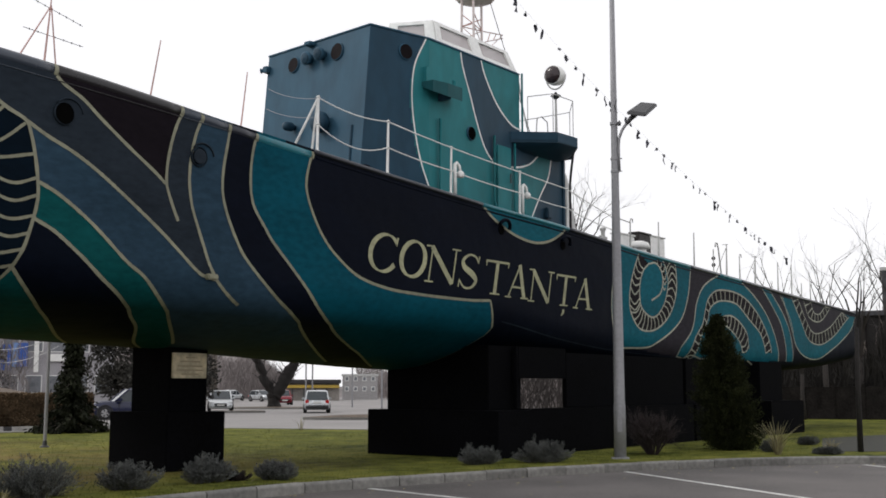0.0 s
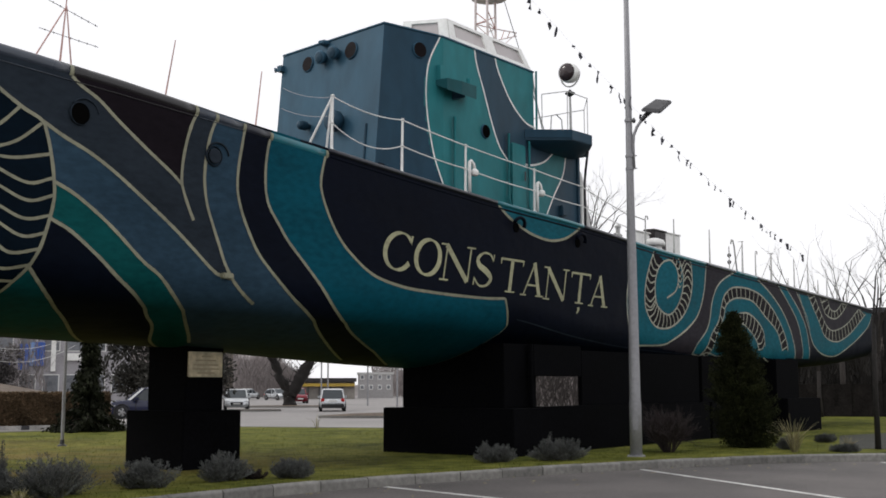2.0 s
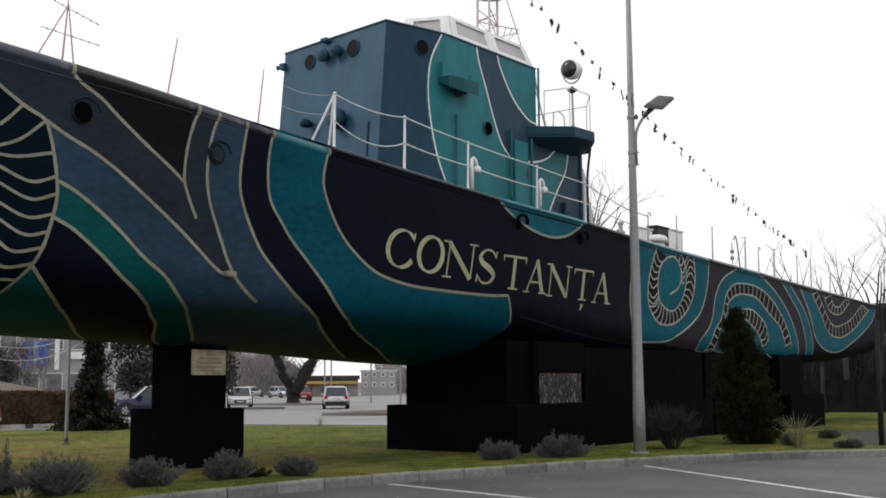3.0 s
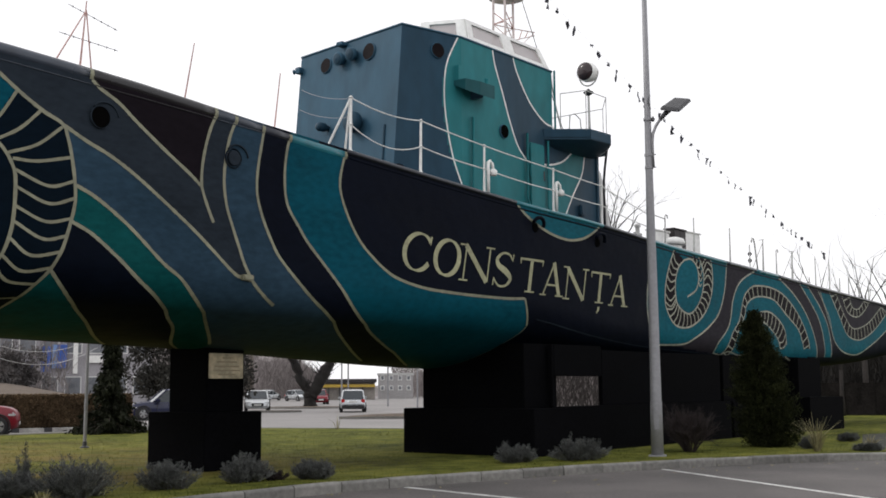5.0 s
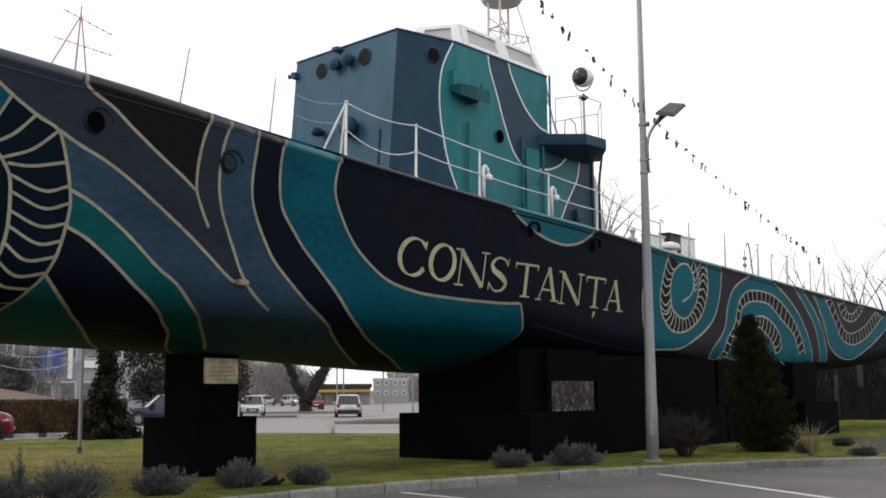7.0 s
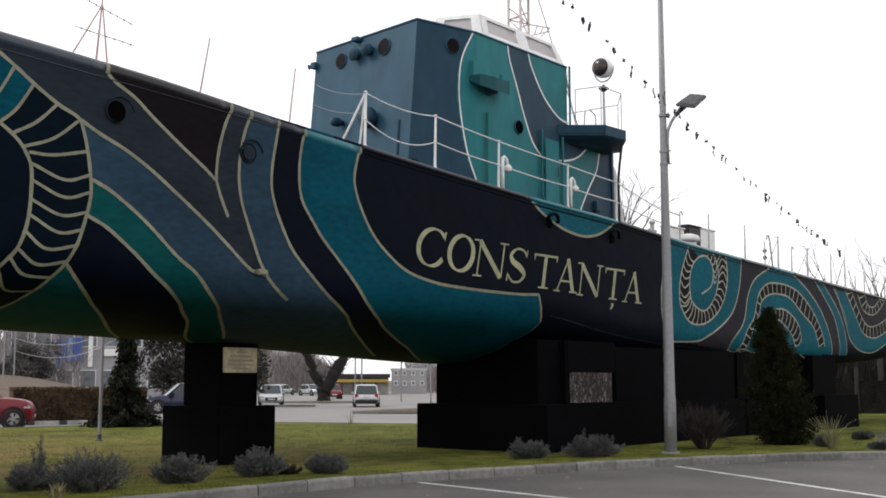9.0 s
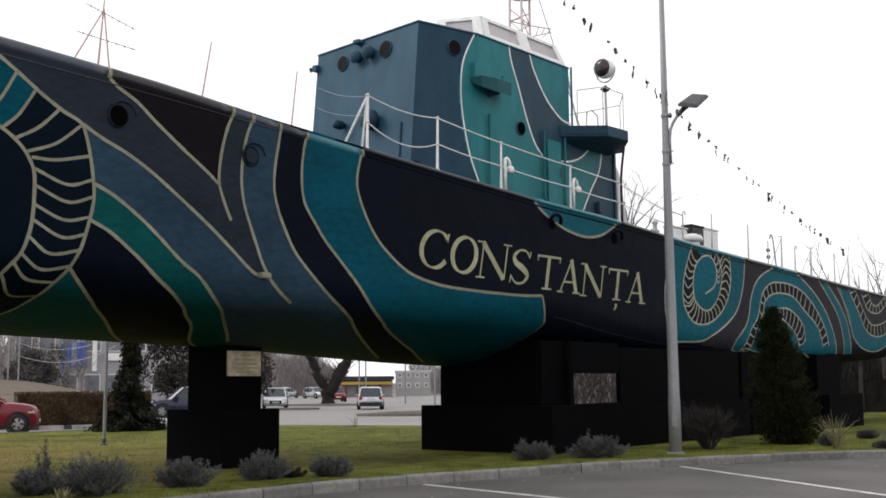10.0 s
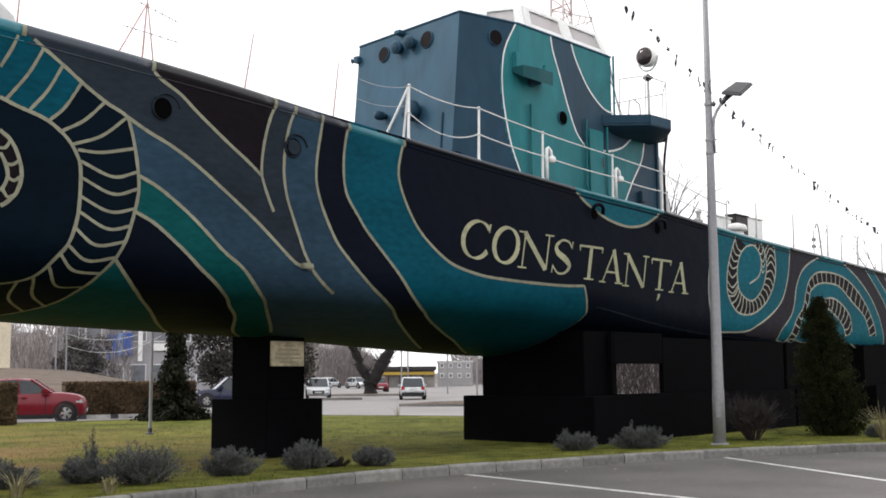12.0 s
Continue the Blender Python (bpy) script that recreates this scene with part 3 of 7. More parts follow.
ro = flat(RING_OUT)
MURAL = [  # colour index and outline, painted one over another
    (5, ro + [(9.05, 0.0), (19.4, 0.0)] + flat(WAVE_A)[::-1]),
    (4, flat(RING_OUT[:7]) + flat(DIAG_A) + flat(SPIKE_C[:8])[::-1]),
    (3, flat(SPIKE_A) + flat(SPIKE_B[:5])[::-1]),
    (8, flat(DIAG_B) + [(14.7, 0.0), (14.24, 0.0)] + flat(DIAG_C)[::-1]),
    (2, flat(DIAG_C) + flat(DIAG_D)[::-1] + [(9.81, 0.597)]),
    (8, flat(DIAG_D) + [(9.0, 0.0)] + flat(RING_OUT[13:])[::-1]),
    (1, ro + [(6.0, 0.03), (6.0, 1.0)]),
    (6, flat(RING_OUT[:4]) + [(8.99, 0.919), (8.85, 0.886), (8.74, 0.857), (8.62, 0.837), (8.50, 0.821)] + flat(RING_IN[:3])[::-1] + [(7.20, 0.870), (7.2, 1.0)]),
    (3, flat(CORE_OUT) + flat(CORE_IN)[::-1]),
    (0, flat(WAVE_A) + [(19.7, 0.0), (21.3, 0.0)] + flat(WAVE_B)[::-1]),
    (6, flat(WAVE_B) + [(21.3, 0.0), (21.87, 0.0)] + flat(WAVE_END[::-1]) + flat(WAVE_C)[::-1]),
    (7, flat(MOON)),
    (2, [(21.87, 0.0), (21.93, 0.3), (22.08, 0.47)] + flat(CHINE_LINE) + [(33, 0.47), (51.5, 0.49), (51.5, 0.0)]),
    (7, flat(TEAL_L) + flat(TEAL_U)[::-1]),
    (9, flat(TEAL_U) + [(30, 0.5), (32.1, 0.47)] + flat(ARCH_L)[::-1]),
    (3, flat(SPIRAL_OUT) + flat(SPIRAL_IN)[::-1]),
    (3, flat(TONGUE[:4]) + [(31.05, 0.87), (30.9, 0.955), (30.5, 0.985)]),
    (7, flat(ARCH_L)[::-1] + flat(ARCH_R)),
    (3, flat(BAND_OUT) + flat(BAND_IN)[::-1]),
    (3, flat(BUD_OUT) + flat(BUD_IN)[::-1]),
    (9, flat(ARCH_R) + flat(REED_A)[::-1]),
    (7, flat(REED_A) + flat(REED_B)[::-1]),
    (9, flat(REED_B) + [(42.3, 0.7)] + flat(CUP_OUT[:3])[::-1]),
    (7, flat(CUP_OUT)),
    (3, flat(CUPBAND_OUT) + flat(CUPBAND_IN)[::-1]),
    (9, flat(CUPBAND_IN)),
    (3, flat(SEED_OUT) + flat(SEED_IN)[::-1]),
]
COATS = [NAVY, DEEP, BLACKP, CHAR, SLATE, BLUE, TEAL, AQUA, GREEN, STONE]

ship = thing("patrol_ship", "retired patrol ship with teal and navy mural on black supports", "ship", (0, 0, 0))


def build_hull():
    xs = np.concatenate([np.linspace(0, 7, 40), np.arange(7.06, 33, 0.06), np.linspace(33, 51.5, 240)])
    ss = np.concatenate([np.linspace(0, 0.4, 34), np.linspace(0.4, 0.6, 18)[1:], np.linspace(0.6, 1, 52)[1:]])
    nx, ns = len(xs), len(ss)
    verts = [hull_point(x, s) for x in xs for s in ss]
    faces = [(i * ns + j, (i + 1) * ns + j, (i + 1) * ns + j + 1, i * ns + j + 1) for i in range(nx - 1) for j in range(ns - 1)]
    cx = np.repeat((xs[1:] + xs[:-1]) / 2, ns - 1)
    cs = np.tile((ss[1:] + ss[:-1]) / 2, nx - 1)
    coat = np.zeros(len(faces), int)
    for index, outline in MURAL:
        coat[inside(cx, cs, outline)] = index
    # far side, deck and transom in plain navy
    k = len(verts)
    far_x, far_s = np.linspace(0, 51.5, 80), np.linspace(0, 1, 16)
    for x in far_x:
        for s in far_s:
            px, py, pz = hull_point(x, s)
            verts.append((px, 2 * CENTRE - py, pz))
    faces += [(k + (i + 1) * 16 + j, k + i * 16 + j, k + i * 16 + j + 1, k + (i + 1) * 16 + j + 1) for i in range(79) for j in range(15)]
    k = len(verts)
    for x in far_x:
        b, z = ease(HALF_BEAM, x), ease(SHEER, x)
        verts += [(x, CENTRE - b, z - 0.02), (x, CENTRE, z + 0.05), (x, CENTRE + b, z - 0.02)]
    faces += [(k + i * 3 + j, k + (i + 1) * 3 + j, k + (i + 1) * 3 + j + 1, k + i * 3 + j + 1) for i in range(79) for j in range(2)]
    k = len(verts)
    rim = [hull_point(51.5, s) for s in np.linspace(0, 1, 12)]
    rim += [(x, 2 * CENTRE - y, z) for x, y, z in rim[::-1]]
    verts += rim
    faces.append(tuple(range(k, k + len(rim))))
    me = raw("hull", verts, faces)
    slots = np.zeros(len(me.polygons), np.int32)
    slots[:len(coat)] = coat
    me.polygons.foreach_set("material_index", slots)
    hang("hull", me, COATS, ship, "riveted steel hull painted with sea-life swirls", smooth=True)


build_hull()
wob = random.Random(4)


def ribbon(name, curve, width, step=0.08, mat=CREAM, off=0.006):
    """A hand-painted line that follows the hull's surface."""
    pts, before = [], None
    for p in spline(curve, min(step, 0.03)):
        lim = 0.985 if p.x < 13 else 0.977 if p.x < 15.8 else 0.984
        if before is not None and (before.y - lim) * (p.y - lim) < 0:
            pts.append(before.lerp(p, (lim - before.y) / (p.y - before.y)))
        if p.y <= lim:
            pts.append(p)
        before = p
    v = []
    for i, p in enumerate(pts):
        a = Vector(hull_point(p.x, min(1, max(0, p.y)), off))
        q0, q1 = pts[max(0, i - 1)], pts[min(len(pts) - 1, i + 1)]
        t = Vector(hull_point(q1.x, min(1, max(0, q1.y)), off)) - Vector(hull_point(q0.x, min(1, max(0, q0.y)), off))
        e = Vector(hull_point(p.x, min(1, max(0, p.y)), off + 0.1)) - a
        side = e.cross(t)
        side = side.normalized() if side.length > 1e-6 else Vector((0, 0, 1))
        w = width * (0.5 + wob.uniform(-0.06, 0.06))
        v += [a - side * w, a + side * w]
    return hang(name, raw(name, v, [(2 * i, 2 * i + 2, 2 * i + 3, 2 * i + 1) for i in range(len(pts) - 1)]), mat, ship)


for c in (RING_OUT, RING_IN, DIAG_A, DIAG_B, DIAG_C, DIAG_D, SPIKE_A, SPIKE_B, SPIKE_C, WAVE_A, WAVE_B, WAVE_C):
    ribbon("painted_line", c, 0.060)
for c in (CORE_OUT, CORE_IN, MOON):
    ribbon("painted_line", c, 0.062)
for c in RING_RIBS + RING_RIBS_LOW + CORE_RIBS:
    ribbon("painted_rib", c, 0.050)
ribbon("painted_line", WAVE_END[:3], 0.06)
ribbon("painted_line", WAVE_END[2:], 0.024)
ribbon("painted_line", [CHINE_LINE[0], CHINE_LINE[2], CHINE_LINE[4], (32, 0.472)], 0.03, mat=SLATE)
for c in (TEAL_L, TEAL_U, SPIRAL_OUT, SPIRAL_IN, TONGUE, ARCH_L, ARCH_R, BAND_OUT, BAND_IN, BUD_OUT, BUD_IN):
    ribbon("painted_line", c, 0.052, mat=CREAM_WORN)
for c in (REED_A, REED_B, REED_C, CUP_OUT, CUPBAND_OUT, CUPBAND_IN, SEED_OUT, SEED_IN):
    ribbon("painted_line", c, 0.042, mat=CREAM_WORN)


for c in (SCRIB_A, SCRIB_B, SCRIB_C):
    ribbon("painted_line", c, 0.045, mat=CREAM_WORN)


def rib_row(outer, inner, count, bow, width):
    """Bowed bars across a band, each from the outer line to the inner line's nearest place."""
    po, pi = spline(outer, 0.02), spline(inner, 0.02)
    run = np.concatenate([[0], np.cumsum([math.hypot(q.x - p.x, 6.5 * (q.y - p.y)) for p, q in zip(po, po[1:])])])
    for i in range(count):
        k = int(np.searchsorted(run, run[-1] * (i + 0.5) / count))
        b = po[k]
        near = min(range(len(pi)), key=lambda j: (pi[j].x - b.x)**2 + (6.5 * (pi[j].y - b.y))**2)
        a = pi[near]
        d = po[min(len(po) - 1, k + 6)] - po[max(0, k - 6)]
        mid = (a + b) / 2 + Vector((d.x, d.y)) * bow
        ribbon("painted_rib", [tuple(a), tuple(mid), tuple(b)], width, 0.2, CREAM_WORN)


rib_row(SPIRAL_OUT, SPIRAL_IN, 25, 0.22, 0.046)
rib_row([(30.3, 0.985), (30.9, 0.955), (31.02, 0.9), (30.95, 0.83)], TONGUE[1:5], 6, 0.2, 0.045)
rib_row(BAND_OUT, BAND_IN, 25, 0.0, 0.045)
rib_row(BUD_OUT, BUD_IN, 10, 0.2, 0.05)
rib_row(CUPBAND_OUT, CUPBAND_IN, 19, 0.0, 0.05)
rib_row(SEED_OUT, SEED_IN, 9, 0.0, 0.055)

# rounded gunwale forward, thin rubbing bar aft; each stretch in the colour below it


def edge_bar(name, x0, x1, r, out, mat, lift=False):
    pts = []
    for x in np.linspace(x0, x1, max(3, int((x1 - x0) / 0.25))):
        pts.append((x, CENTRE - ease(HALF_BEAM, x) + r - out, ease(SHEER, x) - r + 0.012 + (float(np.interp(x, (9, 11, 13, 14.5), (0.1, 0.09, 0.035, 0))) if lift else 0)))
    part(name, tube(bmesh.new(), pts, r, 14), mat, ship, smooth=True)


for x0, x1, m in ((0.3, 8.08, GLOSS_TEAL), (8.13, 10.17, GLOSS_SLATE), (10.21, 12.55, GLOSS_CHAR), (12.6, 13.6, GLOSS_SLATE), (13.65, 14.24, GLOSS_NAVY), (14.29, 15.68, GLOSS_TEAL)):
    edge_bar("gunwale", x0, x1, 0.13, 0.02, m, True)
for x in (8.1, 10.19, 12.57, 13.0, 13.62, 14.26, 15.7):
    edge_bar("gunwale_line", x - 0.035, x + 0.035, 0.135, 0.023, CREAM, True)
for x0, x1, m in ((15.74, 21.4, GLOSS_NAVY), (21.4, 25.3, GLOSS_TEAL), (25.3, 27.9, GLOSS_NAVY), (27.9, 32.7, GLOSS_TEAL), (32.7, 35, GLOSS_SLATE), (35, 36.8, GLOSS_TEAL), (36.8, 38.8, GLOSS_SLATE), (38.8, 51.4, GLOSS_NAVY)):
    edge_bar("rubbing_bar", x0, x1, 0.055, 0.04, m)
for x0, x1, m in ((15.8, 27.9, NAVY), (27.9, 51.3, STONE)):
    pts = [(x, CENTRE - ease(HALF_BEAM, x) + 0.02, ease(SHEER, x) - 0.16) for x in np.linspace(x0, x1, 40)]
    part("rubbing_bar", tube(bmesh.new(), pts, 0.03, 8), m, ship, smooth=True)


for x0, x1, m in ((7.0, 8.08, GLOSS_TEAL), (8.13, 10.2, GLOSS_SLATE), (10.24, 12.55, GLOSS_CHAR), (12.6, 13.6, GLOSS_SLATE)):
    part("gunwale_seam", tube(bmesh.new(), [hull_point(x, 0.974, 0.004) for x in np.linspace(x0, x1, 14)], 0.010, 8), m, ship, smooth=True)
# thin pale tube on the after deck edge imitates its bright highlight
pts = [(x, CENTRE - ease(HALF_BEAM, x) + 0.03, ease(SHEER, x) + 0.012) for x in np.linspace(27.9, 44.5, 50)]
part("edge_highlight", tube(bmesh.new(), pts, 0.022, 6), GREYP, ship, "pale strip imitating the highlight along the deck edge", smooth=True)


def hawse(x, s, r, open_hole):
    """A round hull opening with a raised, hooded rim."""
    p = Vector(hull_point(x, s))
    n = (Vector(hull_point(x, s, 0.1)) - p).normalized()
    rim = lathe(bmesh.new(), [(r, -0.02), (r * 1.07, 0.0), (r * 1.06, 0.025), (r, 0.045), (r * 0.96, 0.0)], p, 28, n, False)
    f = part("port_rim", rim, SLATE, ship, "raised steel rim", smooth=True)
    d = lathe(bmesh.new(), [(r * 0.99, 0.0), (r * 0.99, 0.03), (0.01, 0.03)] if open_hole else [(r * 0.8, 0.0), (r * 0.8, 0.05), (r * 0.7, 0.06), (0.01, 0.06)], p, 28, n)
    part("port_hole" if open_hole else "port_lid", d, DARK if open_hole else SLATE, ship, "dark open hole" if open_hole else "closed steel lid")
    hood = [p + n * 0.03 + Vector((r * 1.45 * math.cos(a) + 0.08, 0, r * 1.3 * math.sin(a) + 0.03)) for a in np.linspace(0.1, 2.6, 12)]
    part("eyebrow", tube(bmesh.new(), hood, 0.016, 6), SLATE, ship, smooth=True)


hawse(10.34, 0.903, 0.175, True)
hawse(12.94, 0.882, 0.17, False)
for x, s in ((22.19, 0.917), (25.01, 0.923)):
    p = Vector(hull_point(x, s))
    arch = [p + Vector((0.22 * math.cos(a), -0.1 - 0.05 * math.sin(a), 0.16 * math.sin(a))) for a in np.linspace(-0.3, 3.0, 10)]
    part("scupper_hood", tube(bmesh.new(), arch, 0.045, 8), NAVY, ship, smooth=True)
    part("scupper_hole", lathe(bmesh.new(), [(0.12, 0), (0.12, 0.012), (0.01, 0.012)], p + Vector((0, -0.002, -0.06)), 16, (0, -1, 0)), DARK, ship)
p = Vector(hull_point(13.20, 0.567))
part("welded_lug", box(bmesh.new(), p.x - 0.02, p.x + 0.22, p.y - 0.1, p.y + 0.05, p.z - 0.05, p.z + 0.05, 0.02), CREAM, ship)

# ---- name lettering: roman capitals with serifs, leaning a little ----


def glyph(strokes):
    """Flat letter shapes in a unit box: each stroke is a list of (u, v, width)."""
    out = []
    for st in strokes:
        if len(st) > 2:
            pts = []
            for i in range(len(st) - 1):
                for j in range(6):
                    k = j / 6
                    p0, p1, p2, p3 = st[max(0, i - 1)], st[i], st[i + 1], st[min(len(st) - 1, i + 2)]
                    pts.append(tuple(0.5 * (2 * p1[c] + (p2[c] - p0[c]) * k + (2 * p0[c] - 5 * p1[c] + 4 * p2[c] - p3[c]) * k * k + (3 * p1[c] - p0[c] - 3 * p2[c] + p3[c]) * k**3) for c in range(3)))
            pts.append(st[-1])
        else:
            pts = st
        out.append(pts)
    return out


def oval(cu, cv, ru, rv, a0, a1, thin, thick, n=14):
    return [(cu + ru * math.cos(radians(a)), cv + rv * math.sin(radians(a)), thin + (thick - thin) * abs(math.cos(radians(a + 12)))) for a in np.linspace(a0, a1, n)]


def serif(u, v, half=0.13):
    return [(u - half, v, 0.055), (u + half, v, 0.055)]


N_SHAPE = [[(0.14, 0.03, 0.07), (0.14, 0.97, 0.07)], [(0.12, 0.96, 0.19), (0.84, 0.04, 0.19)], [(0.86, 0.03, 0.07), (0.86, 0.97, 0.07)], serif(0.14, 0.03), serif(0.05, 0.97, 0.1), serif(0.86, 0.97)]
T_SHAPE = [[(0.5, 0.03, 0.19), (0.5, 0.97, 0.19)], [(0.03, 0.95, 0.08), (0.97, 0.95, 0.08)], [(0.04, 0.8, 0.04), (0.03, 0.97, 0.08)], [(0.96, 0.8, 0.04), (0.97, 0.97, 0.08)], serif(0.5, 0.03, 0.2)]
A_SHAPE = [[(0.14, 0.03, 0.07), (0.52, 0.98, 0.08)], [(0.5, 1.0, 0.2), (0.84, 0.03, 0.2)], [(0.24, 0.33, 0.07), (0.72, 0.33, 0.07)], serif(0.13, 0.03), serif(0.85, 0.03, 0.17)]
GLYPHS = {
    "C": [oval(0.54, 0.5, 0.44, 0.47, 38, 325, 0.05, 0.21), [(0.9, 0.7, 0.03), (0.9, 0.93, 0.09)]],
    "O": [oval(0.5, 0.5, 0.4, 0.46, 0, 360, 0.06, 0.22, 25)],
    "N": N_SHAPE,
    "S": [[(0.82, 0.78, 0.06), (0.68, 0.93, 0.07), (0.42, 0.95, 0.08), (0.22, 0.78, 0.16), (0.3, 0.6, 0.2), (0.6, 0.45, 0.22), (0.8, 0.27, 0.18), (0.66, 0.07, 0.09), (0.38, 0.04, 0.07), (0.16, 0.22, 0.06)], [(0.83, 0.74, 0.03), (0.84, 0.95, 0.07)], [(0.15, 0.27, 0.03), (0.14, 0.04, 0.07)]],
    "T": T_SHAPE,
    "A": A_SHAPE,
    "Ț": T_SHAPE + [[(0.5, -0.1, 0.17), (0.5, -0.2, 0.13), (0.42, -0.3, 0.04)]],
}


def letter(char, x0, width, base, height, lean):
    v, f = [], []
    for si, st in enumerate(glyph(GLYPHS[char])):
        for i, (u, w, t) in enumerate(st):
            a, b = st[max(0, i - 1)], st[min(len(st) - 1, i + 1)]
            d = Vector(((b[0] - a[0]) * width, (b[1] - a[1]) * height))
            d = d.normalized() if d.length else Vector((1, 0))
            for sgn in (-1, 1):
                q = Vector((u * width, w * height)) + Vector((-d.y, d.x)) * (sgn * t * 0.5 * 0.66)
                x, z = x0 + q.x + lean * q.y, base + q.y
                v.append((x, hull_y(x, z) - 0.006 - 0.0012 * si, z))
            if i:
                k = len(v)
                f.append((k - 4, k - 3, k - 1, k - 2))
    hang("letter", raw("letter", v, f), LETTER, ship)


# letter, start, width, foot
for char, x0, width, base in (("C", 17.28, 1.0, 3.97), ("O", 18.28, 1.0, 3.93), ("N", 19.22, 1.2, 3.88), ("S", 20.33, 0.98, 3.83), ("T", 21.42, 0.98, 3.77),
                              ("A", 22.35, 0.98, 3.74), ("N", 23.33, 1.12, 3.7), ("Ț", 24.55, 0.98, 3.68), ("A", 25.5, 0.98, 3.65)):
    letter(char, x0, width, base, 0.83, 0.2)

# ---- deckhouse ----
HOUSE_TOP, WALL_Y, FAR_Y, LEAN = 9.97, 16.2, 20.38, 0.09
FRONT_FAR, FRONT_NEAR, FACET_END = (19.69, 20.38), (19.26, 16.62), (20.95, 16.2)


def front_x(y, z):
    """The raked front face of the deckhouse."""
    return 19.26 + (y - 16.62) * 0.1144 - LEAN * (HOUSE_TOP - z)


def facet_y(x, z):
    """The side wall, with the long facet at its fore end."""
    return WALL_Y if x >= 20.95 else WALL_Y + (20.95 - x) * 0.42 / (1.69 + LEAN * (HOUSE_TOP - z))


FRONT_OUT = (-0.99, 0.113, 0.09)
HOUSE_EDGE = [(20.86, 9.97), (20.53, 9.3), (20.43, 8.67), (20.46, 7.99), (20.61, 7.2), (20.79, 6.67), (21.15, 5.9)]
STRIPE_FORE = [(22.22, 9.97), (22.31, 9.59), (22.62, 8.94), (22.92, 8.27), (23.27, 7.67), (23.68, 7.34)]
STRIPE_AFT = [(23.1, 9.97), (23.28, 9.58), (23.81, 8.94), (24.45, 8.53), (24.95, 8.44)]
SCALLOP = [(23.68, 7.34), (24.66, 7.39), (25.35, 7.58), (25.86, 7.92)]
HEM = [(26.49, 7.94), (26.32, 7.36), (25.87, 6.76), (25.43, 6.1)]

house = thing("deckhouse", "tall steel deckhouse painted blue-grey and teal with cream lines", "deckhouse", (0, 0, 0))


def build_house():
    cols = [(*mix, 1.0) for mix in ((FRONT_FAR[0] + (FRONT_NEAR[0] - FRONT_FAR[0]) * u, FRONT_FAR[1] + (FRONT_NEAR[1] - FRONT_FAR[1]) * u) for u in np.linspace(0, 1, 26))]
    cols += [(FRONT_NEAR[0] + 1.69 * u, FRONT_NEAR[1] - 0.42 * u, 1 - u) for u in np.linspace(0, 1, 36)[1:]]
    cols += [(x, WALL_Y, 0.0) for x in np.linspace(21.0, 24.9, 66)]
    plan = [(x, y) for x, y, w in cols]
    zs = np.linspace(5.7, HOUSE_TOP, 72)
    verts = [(x - LEAN * (HOUSE_TOP - z) * w, y, z) for x, y, w in cols for z in zs]
    n = len(zs)
    faces = [(i * n + j, (i + 1) * n + j, (i + 1) * n + j + 1, i * n + j + 1) for i in range(len(plan) - 1) for j in range(n - 1)]
    cx = np.array([(plan[i][0] + plan[i + 1][0]) / 2 for i in range(len(plan) - 1) for j in range(n - 1)])
    cz = np.array([(zs[j] + zs[j + 1]) / 2 for i in range(len(plan) - 1) for j in range(n - 1)])
    slot = np.zeros(len(faces), np.int32)
    # facet faces take the darkened blue, so their shade is in the colour
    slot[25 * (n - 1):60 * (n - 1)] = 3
    slot[inside(cx, cz, flat(HOUSE_EDGE) + [(28, 5.6), (28, 10.1)])] = 1
    slot[inside(cx, cz, flat(STRIPE_FORE) + [(25.2, 7.36), (25.2, 8.44)] + flat(STRIPE_AFT)[::-1])] = 2
    k = len(verts)
    top = [(x, y, HOUSE_TOP) for x, y in plan] + [(24.9, FAR_Y, HOUSE_TOP)]
    verts += top
    faces.append(tuple(range(k, k + len(top))))
    k = len(verts)
    verts += [(24.9, WALL_Y, 5.7), (24.9, FAR_Y, 5.7), (24.9, FAR_Y, HOUSE_TOP), (24.9, WALL_Y, HOUSE_TOP), (19.69 - LEAN * (HOUSE_TOP - 5.7), FAR_Y, 5.7), (19.69, FAR_Y, HOUSE_TOP)]
    faces += [(k, k + 1, k + 2, k + 3), (k + 1, k + 4, k + 5, k + 2)]
    me = raw("wall_shell", verts, faces)
    s = np.zeros(len(me.polygons), np.int32)
    s[:len(slot)] = slot
    s[len(slot):] = 1
    me.polygons.foreach_set("material_index", s)
    hang("wall_shell", me, [HOUSE_BLUE, HOUSE_TEAL, HOUSE_NAVY, HOUSE_BLUE_SHADED], house)
    # lower after part under the wing
    bm = bmesh.new()
    me = raw("after_wall", [(x, WALL_Y, z) for x in np.linspace(24.9, 27.1, 40) for z in np.linspace(5.6, 8.1, 40)],
             [(i * 40 + j, (i + 1) * 40 + j, (i + 1) * 40 + j + 1, i * 40 + j + 1) for i in range(39) for j in range(39)])
    ax = np.array([24.9 + 2.2 * (i + 0.5) / 39 for i in range(39) for j in range(39)])
    az = np.array([5.6 + 2.5 * (j + 0.5) / 39 for i in range(39) for j in range(39)])
    s = np.ones(len(ax), np.int32)
    s[inside(ax, az, [(24.8, 8.1), (24.8, 7.4)] + flat(SCALLOP[1:]) + [(25.9, 8.1)])] = 2
    s[inside(ax, az, flat(HEM) + [(25.4, 5.6), (27.2, 5.6), (27.2, 8.1)])] = 2
    me.polygons.foreach_set("material_index", s)
